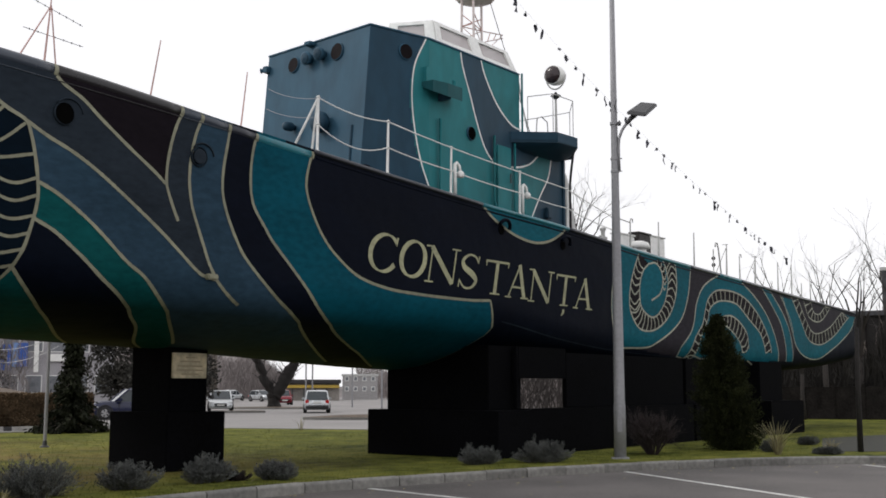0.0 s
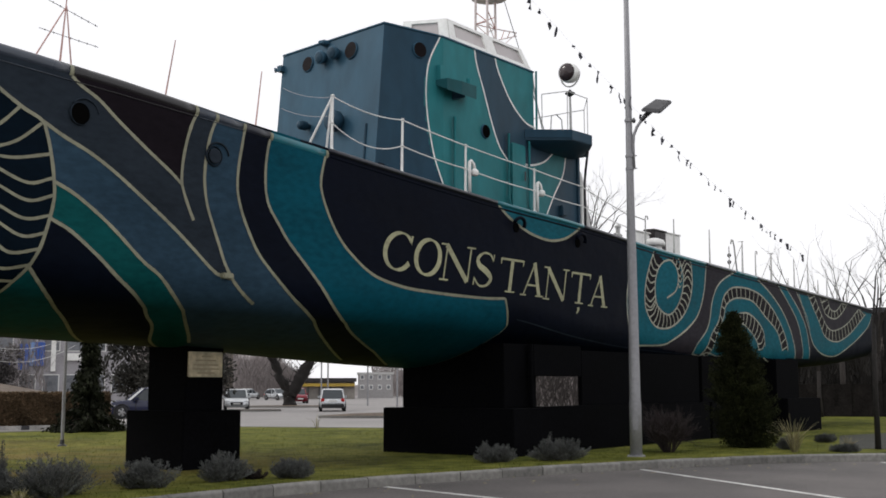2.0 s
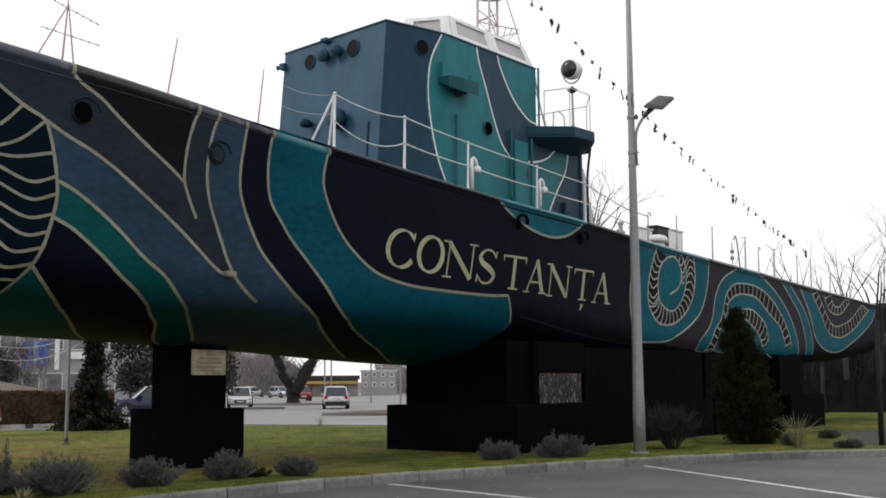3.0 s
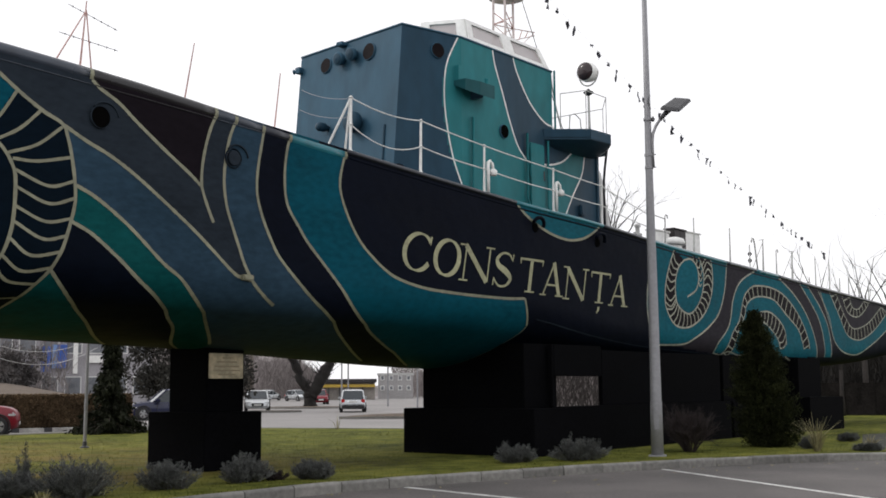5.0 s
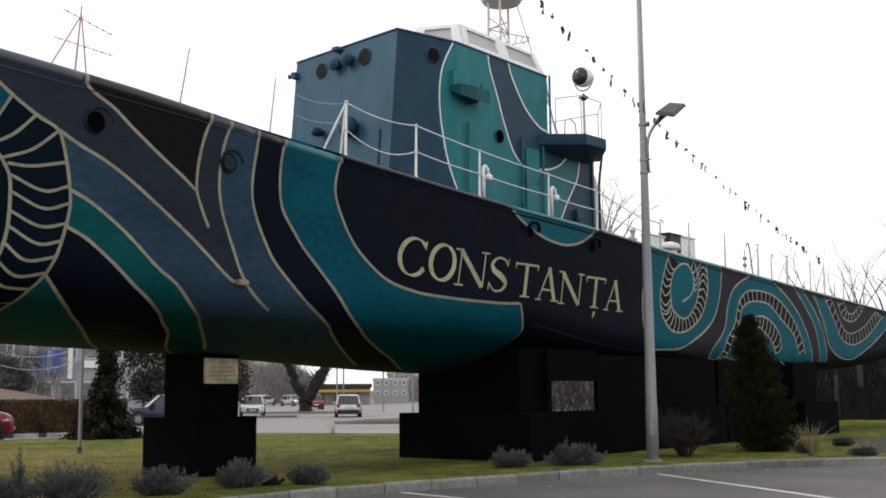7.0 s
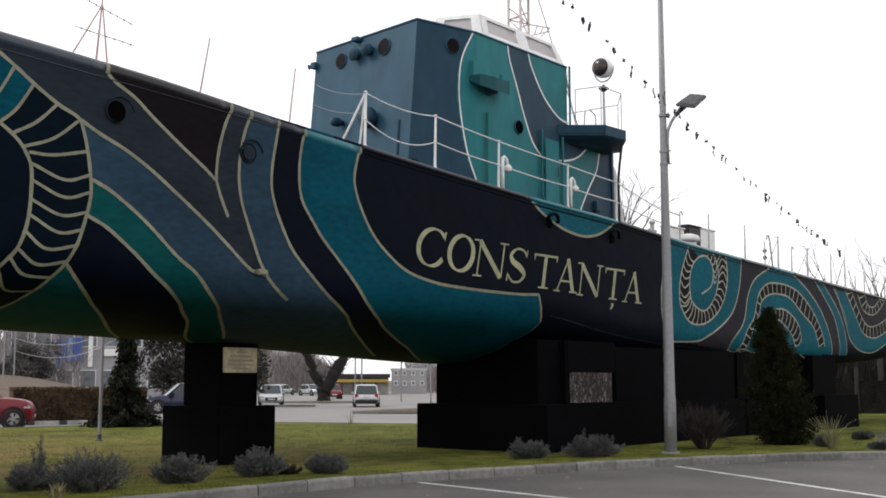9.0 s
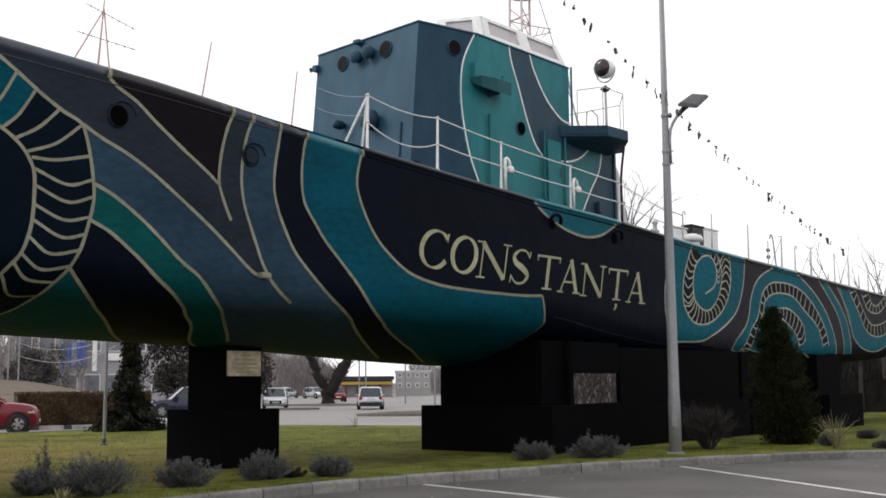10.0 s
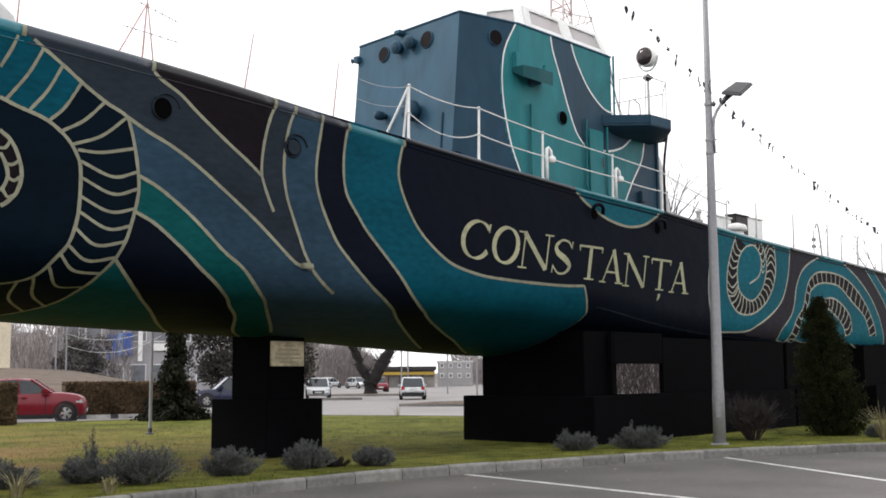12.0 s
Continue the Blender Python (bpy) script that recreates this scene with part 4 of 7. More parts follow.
    hang("after_wall", me, [HOUSE_BLUE, HOUSE_TEAL, HOUSE_NAVY], house)
    part("after_block", boxed(24.9, 27.1, 16.204, FAR_Y, 5.6, 8.1), HOUSE_NAVY, house)
    part("after_corner", boxed(27.06, 27.16, 16.15, 16.3, 5.6, 8.1), HOUSE_NAVY, house)
    # bevelled coaming round the roof
    edge = [(x, y, HOUSE_TOP) for x, y in plan]
    part("roof_edge", tube(bmesh.new(), edge, 0.03, 8), HOUSE_BLUE, house, smooth=True)


build_house()


def wall_line(curve, width=0.05, y=WALL_Y):
    pts = spline(curve, 0.1)
    v = []
    for i, q in enumerate(pts):
        d = pts[min(i + 1, len(pts) - 1)] - pts[max(i - 1, 0)]
        d.normalize()
        w = width * (0.5 + wob.uniform(-0.05, 0.05))
        wall = facet_y(q.x, q.y)
        v += [(q.x - d.y * w, wall - 0.008, q.y + d.x * w), (q.x + d.y * w, wall - 0.008, q.y - d.x * w)]
    hang("painted_line", raw("painted_line", v, [(2 * i, 2 * i + 1, 2 * i + 3, 2 * i + 2) for i in range(len(pts) - 1)]), WHITE, house)


for c in (HOUSE_EDGE, STRIPE_FORE, STRIPE_AFT, SCALLOP, HEM):
    wall_line(c, 0.048)


def porthole(at, normal, r, pane=PORT_RED, parent=house):
    n = Vector(normal)
    rim = part("porthole", lathe(bmesh.new(), [(r, -0.02), (r * 1.1, 0), (r * 1.08, 0.025), (r, 0.045), (r * 0.95, 0.0)], at, 24, n, False), HOUSE_BLUE, parent, smooth=True)
    part("pane", lathe(bmesh.new(), [(r * 1.0, 0.0), (r * 1.0, 0.047), (0.01, 0.047)], at, 24, n), pane, rim)


porthole((front_x(19.32, 9.52), *(19.32, 9.52)), FRONT_OUT, 0.185)
porthole((front_x(17.71, 9.53), *(17.71, 9.53)), FRONT_OUT, 0.2)
porthole((20.24, facet_y(20.24, 9.5), 9.5), (-0.24, -0.97, 0.02), 0.18)
porthole((22.65, 16.2, 7.94), (0, -1, 0), 0.165, DARK)

# ---- deckhouse fittings ----


# floodlights high on the front, between the portholes
for y, z in ((18.68, 9.55), (18.22, 9.57)):
    at, way = (front_x(y, z), y, z), (-1, 0.1, -0.12)
    lamp = part("floodlight", lathe(bmesh.new(), [(0.07, -0.04), (0.13, 0.05), (0.165, 0.14), (0.17, 0.2), (0.14, 0.21)], at, 16, way), HOUSE_BLUE, house, smooth=True)
    part("lens", lathe(bmesh.new(), [(0.145, 0.2), (0.12, 0.235), (0.01, 0.26)], at, 16, way), HOUSE_NAVY, lamp)
part("bracket", box(bmesh.new(), 19.28, 19.54, 18.56, 18.78, 9.86, 9.96, 0.02), HOUSE_BLUE, house)
part("horn", lathe(bmesh.new(), [(0.025, 0), (0.04, 0.06), (0.065, 0.11), (0.07, 0.12)], (19.6, 20.42, 9.6), 14, (-0.4, 1, -0.1)), HOUSE_BLUE, house, smooth=True)
part("horn_bracket", box(bmesh.new(), 19.52, 19.7, 20.28, 20.44, 9.52, 9.68, 0.01), HOUSE_BLUE, house)
part("roof_vent", box(bmesh.new(), 19.6, 20.0, 16.66, 16.95, 9.97, 10.06, 0.03), HOUSE_BLUE, house)
# ventilators on the lower front
for y, z, r in ((17.95, 7.8, 0.25), (19.1, 7.88, 0.11)):
    v = part("ventilator", lathe(bmesh.new(), [(r * 0.6, 0), (r * 0.62, 0.12), (r, 0.14), (r * 1.02, 0.3), (r * 0.8, 0.36), (0.02, 0.38)], (front_x(y, z) + 0.03, y, z), 20, (-1, 0.1, 0)), HOUSE_NAVY, house, smooth=True)
for y, z0, z1 in ((17.0, 6.0, 7.6), (19.6, 6.0, 7.2)):
    part("stiffener", rodded((front_x(y, z0) - 0.01, y, z0), (front_x(y, z1) - 0.01, y, z1), 0.03, n=6), HOUSE_NAVY, house)
# sidelight board and tray on the side wall
tray = bmesh.new()
pts = [(20.72, 16.3), (20.74, 15.92), (21.2, 15.82), (21.78, 15.82), (21.84, 16.2)]
lo = [tray.verts.new((x, y, 8.72 - 0.5 * (16.2 - y))) for x, y in pts]
hi = [tray.verts.new((x, y, 8.86)) for x, y in pts]
for i in range(5):
    tray.faces.new((lo[i], lo[(i + 1) % 5], hi[(i + 1) % 5], hi[i]))
tray.faces.new(lo[::-1])
tray.faces.new(hi)
bmesh.ops.recalc_face_normals(tray, faces=tray.faces)
# tray coloured in darkened teal in place of its own shade
part("sidelight_tray", tray, HOUSE_TEAL_SHADED, house)
part("sidelight_board", boxed(20.74, 21.02, 16.12, 16.26, 8.86, 9.22), HOUSE_TEAL, house)
part("tray_bracket", prism(bmesh.new(), [(21.3, 16.2), (21.35, 15.85), (21.4, 16.2)], 8.5, 8.72), HOUSE_NAVY, house)
light = part("sidelight", lathe(bmesh.new(), [(0.06, 0), (0.07, 0.03), (0.055, 0.08), (0.055, 0.15), (0.065, 0.18), (0.02, 0.2)], (21.68, 15.98, 8.86), 14), HOUSE_TEAL, house, smooth=True)
# door with coaming, hinges and handle; pipes and stiffeners
door = part("door", box(bmesh.new(), 23.75, 24.42, 16.14, 16.204, 6.15, 7.86, 0.03), HOUSE_TEAL, house, "closed teal steel door")
for z in (6.4, 7.0, 7.6):
    part("hinge", rodded((23.74, 16.12, z - 0.07), (23.74, 16.12, z + 0.07), 0.03), HOUSE_TEAL, door)
part("handle", rodded((24.3, 16.09, 6.9), (24.3, 16.09, 7.15), 0.018), GUNMETAL, door)
for x, z0, z1 in ((21.3, 6.0, 8.05), (23.6, 6.1, 8.05), (24.55, 6.0, 8.0)):
    part("pipe", tube(bmesh.new(), [(x, 16.13, z1), (x, 16.13, z0 + 0.25), (x + 0.06, 16.12, z0 + 0.08), (x + 0.35, 16.12, z0 + 0.04)], 0.035, 8), HOUSE_TEAL if x < 25 else HOUSE_BLUE_SHADED, house, smooth=True)
part("junction_box", box(bmesh.new(), 26.1, 26.35, 16.08, 16.204, 6.2, 6.5, 0.03), HOUSE_NAVY, house)
part("side_door", box(bmesh.new(), 25.05, 25.62, 16.194, 16.21, 6.2, 7.55, 0.004), HOUSE_TEAL, house, "teal steel door under the bridge wing")
part("drain_pipe", tube(bmesh.new(), [(24.96, 16.15, 10.0), (24.96, 16.15, 8.3)], 0.03, 8), HOUSE_TEAL, house)

# bridge windscreen: white frame round salted panes, leaning in
screen = thing("bridge_windscreen", "white-framed bridge windscreen with salt-hazed panes on the deckhouse roof", "windscreen", (0, 0, 0))
SCREEN_LOW = [(20.75, 17.35), (21.3, 16.28), (23.05, 16.26), (24.86, 16.26)]
SCREEN_HIGH = [(20.95, 17.45), (21.42, 16.46), (23.05, 16.46), (24.66, 16.46)]
ZL, ZH = 9.99, 10.58


def slanted(a0, a1, b0, b1, z0, z1, thick):
    """A leaning slab between a low edge a0-a1 and a high edge b0-b1."""
    bm = bmesh.new()
    n = Vector((a1[1] - a0[1], -(a1[0] - a0[0]), 0)).normalized() * thick
    q = [Vector((*a0, z0)), Vector((*a1, z0)), Vector((*b1, z1)), Vector((*b0, z1))]
    f, r = [bm.verts.new(p + n) for p in q], [bm.verts.new(p - n) for p in q]
    for i in range(4):
        bm.faces.new((f[i], f[(i + 1) % 4], r[(i + 1) % 4], r[i]))
    bm.faces.new(f[::-1])
    bm.faces.new(r)
    bmesh.ops.recalc_face_normals(bm, faces=bm.faces)
    return bm


def mix2(a, b, u):
    return (a[0] + (b[0] - a[0]) * u, a[1] + (b[1] - a[1]) * u)


for i in range(3):
    a0, a1, b0, b1 = SCREEN_LOW[i], SCREEN_LOW[i + 1], SCREEN_HIGH[i], SCREEN_HIGH[i + 1]
    part("sill", slanted(a0, a1, mix2(a0, b0, 0.22), mix2(a1, b1, 0.22), ZL, ZL + 0.13, 0.035), WHITE, screen)
    part("head", slanted(mix2(a0, b0, 0.86), mix2(a1, b1, 0.86), b0, b1, ZL + 0.51, ZH, 0.035), WHITE, screen)
    w = 0.4 if i == 0 else 0.26
    for u0, u1 in ((0, w / 2), (1 - w / 2, 1)):
        part("mullion", slanted(mix2(a0, a1, u0), mix2(a0, a1, u1), mix2(b0, b1, u0), mix2(b0, b1, u1), ZL + 0.002, ZH - 0.002, 0.042), WHITE, screen)
    pane = part("pane", slanted(mix2(a0, a1, 0.05), mix2(a0, a1, 0.95), mix2(b0, b1, 0.05), mix2(b0, b1, 0.95), ZL + 0.06, ZL + 0.53, 0.006), SALTED, screen, "salt-hazed glass")
    pane.visible_shadow = False
for x in (21.42, 23.05, 24.66):
    part("far_mullion", rodded((x, 20.1, ZL), (x, 19.95, ZH), 0.05), WHITE, screen)
part("far_head", boxed(20.95, 24.7, 19.9, 19.97, ZH - 0.06, ZH), WHITE, screen)
part("far_sill", boxed(20.75, 24.86, 20.08, 20.16, ZL - 0.01, ZL + 0.06), WHITE, screen)
part("roof_rail", tube(bmesh.new(), [(20.95, 17.45, ZH), (21.42, 16.46, ZH), (24.66, 16.46, ZH), (24.66, 19.95, ZH)], 0.03, 8), WHITE, screen, smooth=True)
part("after_post", slanted((24.86, 16.26), (24.86, 16.6), (24.66, 16.46), (24.66, 16.75), ZL, ZH, 0.03), WHITE, screen)

# bridge wing with its rail and searchlight
wing = thing("bridge_wing", "dark teal steel bridge wing with thin pipe rail", "bridge wing", (0, 0, 0))
WING = [(24.45, 16.2), (25.25, 15.25), (26.2, 15.2), (27.25, 16.0), (27.25, 20.4), (24.905, 20.4), (24.905, 16.2)]
part("platform", prism(bmesh.new(), WING, 8.04, 8.12), HOUSE_NAVY, wing)
for (a, b), low in zip(zip(WING[:4], WING[1:5]), (8.1, 8.06, 8.04, 8.0)):
    part("lip", slanted(a, b, a, b, low, 8.32, 0.02), HOUSE_BLUE_SHADED, wing)
bowl = bmesh.new()
RIMS = []
for drop in range(6):
    u = drop / 5
    k = 1 - 0.85 * u**1.3
    RIMS.append([bowl.verts.new((25.9 + (x - 25.9) * (0.45 + 0.55 * k), 16.205 + (y - 16.205) * k, 8.045 - 0.17 * math.sin(u * math.pi / 2))) for x, y in [(24.5, 16.2), (24.85, 15.72), (25.25, 15.27), (25.7, 15.23), (26.2, 15.22), (26.75, 15.6), (27.2, 16.02), (27.2, 16.2)]])
for a, b in zip(RIMS, RIMS[1:]):
    for k in range(7):
        bowl.faces.new((a[k], b[k], b[k + 1], a[k + 1]))
bowl.faces.new(RIMS[-1])
bmesh.ops.recalc_face_normals(bowl, faces=bowl.faces)
part("underside", bowl, HOUSE_NAVY, wing, "rounded dark underside of the wing", smooth=True)
part("strut", tube(bmesh.new(), [(26.6, 15.55, 8.0), (26.9, 15.8, 7.6), (27.25, 16.05, 7.3), (27.25, 16.05, 5.6)], 0.035, 8), GUNMETAL, wing, smooth=True)
RAILS = [(25.0, 16.0), (25.15, 15.3), (26.15, 15.28), (27.2, 16.0), (27.2, 18.0)]
for x, y in RAILS:
    part("rail_post", rodded((x, y, 8.3), (x, y, 9.35), 0.014, n=6), GREYP, wing)
part("top_rail", tube(bmesh.new(), [(x, y, 9.35) for x, y in RAILS], 0.013, 6), GREYP, wing)
part("ladder_hoop", tube(bmesh.new(), [(24.98, 16.3, 9.95), (25.2, 16.3, 9.2), (25.4, 16.2, 8.3)], 0.02, 6), GREYP, wing)
part("bent_pipe", tube(bmesh.new(), [(25.1, 15.8, 8.3), (25.15, 15.8, 8.75), (25.3, 15.75, 8.82), (25.5, 15.7, 8.7), (25.55, 15.7, 8.3)], 0.018, 6), GREYP, wing)

search = thing("searchlight", "round grey and white searchlight on a post of the bridge wing", "searchlight", (0, 0, 0))
SX, SY, SZ = 26.2, 15.85, 10.17
part("post", rodded((SX, SY, 8.12), (SX, SY, 9.55), 0.03), GREYP, search)
part("post", rodded((SX + 0.16, SY + 0.05, 8.12), (SX + 0.03, SY, 9.55), 0.015), GREYP, search)
part("pan", lathe(bmesh.new(), [(0.03, 0), (0.1, 0.05), (0.15, 0.1), (0.05, 0.16), (0.03, 0.2)], (SX, SY, 9.5), 14), GUNMETAL, search)
part("yoke", tube(bmesh.new(), [(SX + 0.02, SY + 0.31 * math.cos(a), SZ + 0.38 * math.sin(a)) for a in np.linspace(math.pi, 2 * math.pi, 14)], 0.022, 6), GREYP, search, smooth=True)
part("drum", lathe(bmesh.new(), [(0.02, 0.28), (0.16, 0.24), (0.25, 0.14), (0.28, 0.0), (0.27, -0.16), (0.25, -0.17)], (SX, SY, SZ), 24, (1.0, 0.02, 0.05)), WHITE, search, smooth=True)
part("lens", lathe(bmesh.new(), [(0.25, -0.16), (0.24, -0.19), (0.14, -0.23), (0.01, -0.245)], (SX, SY, SZ), 24, (1.0, 0.02, 0.05)), SEARCH_GLASS, search, "dark glass lens", smooth=True)

# ---- mast ----
mast = thing("lattice_mast", "red and white lattice mast carrying a radar drum behind the bridge", "mast", (0, 0, 0))
TOPX, TOPZ = 25.62, 12.68
FEET = [(25.28, 17.95), (25.28, 18.45), (26.05, 18.2)]


def on_leg(k, z):
    u = (z - 8.12) / (TOPZ - 8.12)
    fx, fy = FEET[k]
    tx, ty = (25.32, 25.32, 26.0)[k], (18.0, 18.4, 18.2)[k]
    return Vector((fx + (tx - fx) * u, fy + (ty - fy) * u, z))


for k in range(3):
    part("leg", rodded(on_leg(k, 8.12), on_leg(k, TOPZ), 0.04, 0.035), MAST_PINK, mast)
for j, (z0, z1) in enumerate(zip((9.2, 9.9, 10.5, 11.0, 11.45, 11.85), (9.9, 10.5, 11.0, 11.45, 11.85, 12.2))):
    for k in range(3):
        part("brace", rodded(on_leg(k, z0), on_leg((k + 1) % 3, z1), 0.016, n=5), MAST_RED if j % 2 else MAST_PINK, mast)
        part("brace", rodded(on_leg(k, z0), on_leg((k + 1) % 3, z0), 0.016, n=5), MAST_RED if j % 2 else MAST_PINK, mast)
for z0, z1 in ((11.5, 11.85), (11.85, 11.95)):
    part("bracket_arm", rodded((26.0, 18.2, z0), (26.95, 18.1, z1), 0.018, n=5), MAST_PINK, mast)
for x in (26.3, 26.6, 26.9):
    part("bracket_strut", rodded((x, 18.2, 11.5 + (x - 26) * 0.37), (x + 0.08, 18.15, 11.86 + (x - 26) * 0.1), 0.014, n=5), MAST_RED, mast)
part("bracket_brace", rodded((26.2, 18.2, 11.3), (26.9, 18.1, 11.9), 0.014, n=5), MAST_PINK, mast)
part("yard", tube(bmesh.new(), [(25.3, 18.2, 11.2), (26.1, 18.1, 11.3), (26.5, 18.1, 11.5)], 0.018, 6), MAST_PINK, mast)
part("radar_drum", lathe(bmesh.new(), [(0.1, 0), (0.52, 0.02), (0.6, 0.14), (0.62, 0.9), (0.5, 1.2), (0.05, 1.3)], (TOPX + 0.08, 18.2, 12.65), 28), MAST_PINK, mast, "pale pinkish radar housing", smooth=True)
for k in range(14):
    a = 2 * math.pi * k / 14
    part("drum_rib", rodded((TOPX + 0.08 + 0.61 * math.cos(a), 18.2 + 0.61 * math.sin(a), 12.77), (TOPX + 0.08 + 0.63 * math.cos(a), 18.2 + 0.63 * math.sin(a), 13.53), 0.018, n=5), MAST_RED, mast)
part("stay", rodded((26.0, 18.2, 13.6), (27.4, 17.2, 8.2), 0.012, n=5), GUNMETAL, mast)
part("whip_aerial", rodded((24.2, 17.2, 10.3), (24.15, 17.2, 12.4), 0.012, 0.006, n=5), MAST_PINK, mast)
part("whip_aerial", rodded((26.9, 17.6, 8.12), (27.1, 17.6, 10.6), 0.012, 0.006, n=5), MAST_PINK, mast)

# ---- signal flags from the mast to the stern ----
bunting = thing("bunting_line", "line of small tattered dark signal flags from mast to stern", "bunting", (0, 0, 0))


def flag_line(u):
    x = 26.0 + (51.2 - 26.0) * u
    return Vector((x, 18.2, 13.97 - 6.72 * u - 2.76 * u * (1 - u)))


part("cord", tube(bmesh.new(), [flag_line(u) for u in np.linspace(0, 1, 40)], 0.0025, 4), GUNMETAL, bunting)
fr = random.Random(12)
for i in range(38):
    u = 0.04 + 0.94 * (i + fr.uniform(-0.45, 0.45)) / 38
    p, w, h = flag_line(u), fr.uniform(0.06, 0.26), fr.uniform(0.08, 0.4)
    a = fr.uniform(-0.5, 0.5)
    v, f = [], []
    for r in range(4):
        for c in range(3):
            s = r / 3
            v.append(p + Vector((w * (c / 2 - 0.5) * (1 - 0.5 * s * fr.random()) + a * h * s * 0.7, fr.uniform(-0.05, 0.05), -h * s * fr.uniform(0.85, 1.1))))
    f = [(r * 3 + c, r * 3 + c + 1, r * 3 + c + 4, r * 3 + c + 3) for r in range(3) for c in range(2) if fr.random() > 0.12]
    hang("flag", raw("flag", v, f), FLAGC, bunting)

# ---- guard rail along the deck edge ----
rail = thing("guard_rail", "white guard rail of stanchions and sagging wires on the deck edge", "guard rail", (0, 0, 0))
POSTS = [(15.97, 1.16), (18.12, 1.2), (20.36, 1.14), (23.2, 1.12), (25.5, 1.1), (27.95, 0.78)]


def rail_foot(x):
    return Vector((x, CENTRE - ease(HALF_BEAM, x) + 0.14, ease(SHEER, x)))


for x, h in POSTS:
    p = rail_foot(x)
    part("stanchion", rodded(p, p + Vector((0.02, 0, h)), 0.029, 0.023), WHITE, rail)
    part("foot", lathe(bmesh.new(), [(0.07, 0), (0.07, 0.03), (0.035, 0.06)], p, 10), WHITE, rail)
    for z in (h - 0.03, h * 0.5):
        part("eye", lathe(bmesh.new(), [(0.02, -0.02), (0.05, 0), (0.02, 0.02)], p + Vector((0.01, 0, z)), 8), WHITE, rail)
p = rail_foot(15.97)
for d in ((-0.18, 0.55, 0.02), (0.1, 0.25, 0.0)):
    part("raking_leg", rodded(p + Vector(d), p + Vector((0.01, 0.01, 1.1)), 0.024), WHITE, rail)
for i, ((xa, ha), (xb, hb)) in enumerate(zip(POSTS, POSTS[1:])):
    for k, sag in ((0.97, 0.1), (0.5, 0.24)):
        a, b = rail_foot(xa) + Vector((0, 0, ha * k)), rail_foot(xb) + Vector((0, 0, hb * k))
        g = sag * (1 if i == 0 else 0.12)
        part("wire", tube(bmesh.new(), [a.lerp(b, u) - Vector((0, 0, 4 * g * u * (1 - u))) for u in np.linspace(0, 1, 12)], 0.012 if i == 0 else 0.014, 6), WHITE, rail, smooth=True)
for z0, z1 in ((1.1, 9.1), (0.72, 8.57)):
    a, b = p + Vector((0, 0, z0)), Vector((front_x(20.3, z1), 20.3, z1))
    part("wire", tube(bmesh.new(), [a.lerp(b, u) - Vector((0, 0, 0.35 * u * (1 - u))) for u in np.linspace(0, 1, 12)], 0.006, 6), GALV, rail)
for x in (20.52, 23.34):
    q = rail_foot(x)
    neck = [q, q + Vector((0, 0, 0.62)), q + Vector((0.03, 0.02, 0.76)), q + Vector((0.1, 0.03, 0.8)), q + Vector((0.18, 0.02, 0.74)), q + Vector((0.2, 0, 0.6))]
    g = thing("gooseneck_vent", "white bent pipe vent standing at the deck edge", "vent pipe", (0, 0, 0), "gooseneck vents")
    part("pipe", tube(bmesh.new(), neck, 0.04, 8), WHITE, g, smooth=True)
    part("cap", lathe(bmesh.new(), [(0.05, 0), (0.09, -0.04), (0.09, -0.14), (0.04, -0.16)], q + Vector((0.2, 0, 0.62)), 12), WHITE, g, smooth=True)

# ---- foredeck ----
aerial = thing("tripod_aerial", "thin rusty tripod aerial with wires on the foredeck", "aerial", (0, 0, 0))
tip = Vector((10.7, 16.3, 8.14))
for fx, fy, r in ((10.575, 16.3, 0.024), (9.88, 16.3, 0.016), (10.89, 16.3, 0.016)):
    part("leg", rodded((fx, fy, 6.5), tip - Vector((0, 0, 0.16)) if r < 0.02 else tip, r, 0.012, n=6), MAST_RED, aerial)
for a, b in (((10.35, 16.31, 8.0), (11.33, 16.31, 7.78)), ((10.2, 16.31, 7.48), (11.35, 16.31, 7.42))):
    part("wire", rodded(a, b, 0.006, n=4), GUNMETAL, aerial)
    for u in np.linspace(0.1, 0.95, 7):
        c = Vector(a).lerp(Vector(b), u)
        part("bead", lathe(bmesh.new(), [(0.004, -0.02), (0.012, 0), (0.004, 0.02)], c, 6), GUNMETAL, aerial)
for (x0, x1, z1) in ((12.72, 13.0, 7.95), (14.96, 15.16, 7.84), (8.33, 8.4, 7.75)):
    st = thing("deck_staff", "thin leaning metal staff on the foredeck", "staff", (0, 0, 0), "deck staffs")
    part("pole", rodded((x0, 16.3, ease(SHEER, x0) - 0.02), (x1, 16.3, z1), 0.02, 0.011, n=6), MAST_RED, st)
    part("foot", lathe(bmesh.new(), [(0.07, 0), (0.06, 0.08), (0.02, 0.12)], (x0, 16.3, ease(SHEER, x0) - 0.01), 10), GREYP, st)
turret = thing("deck_turret", "pale rounded gun turret on the foredeck", "turret", (0, 0, 0))
part("shell", lathe(bmesh.new(), [(0.95, 0), (0.97, 0.35), (0.88, 0.68), (0.62, 0.95), (0.3, 1.08), (0.02, 1.1)], (7.95, 17.5, 6.72), 28), GREYP, turret, smooth=True)
part("base", lathe(bmesh.new(), [(1.0, 0), (1.0, 0.1), (0.9, 0.12)], (7.95, 17.5, 6.7), 28), GREYP, turret, smooth=True)
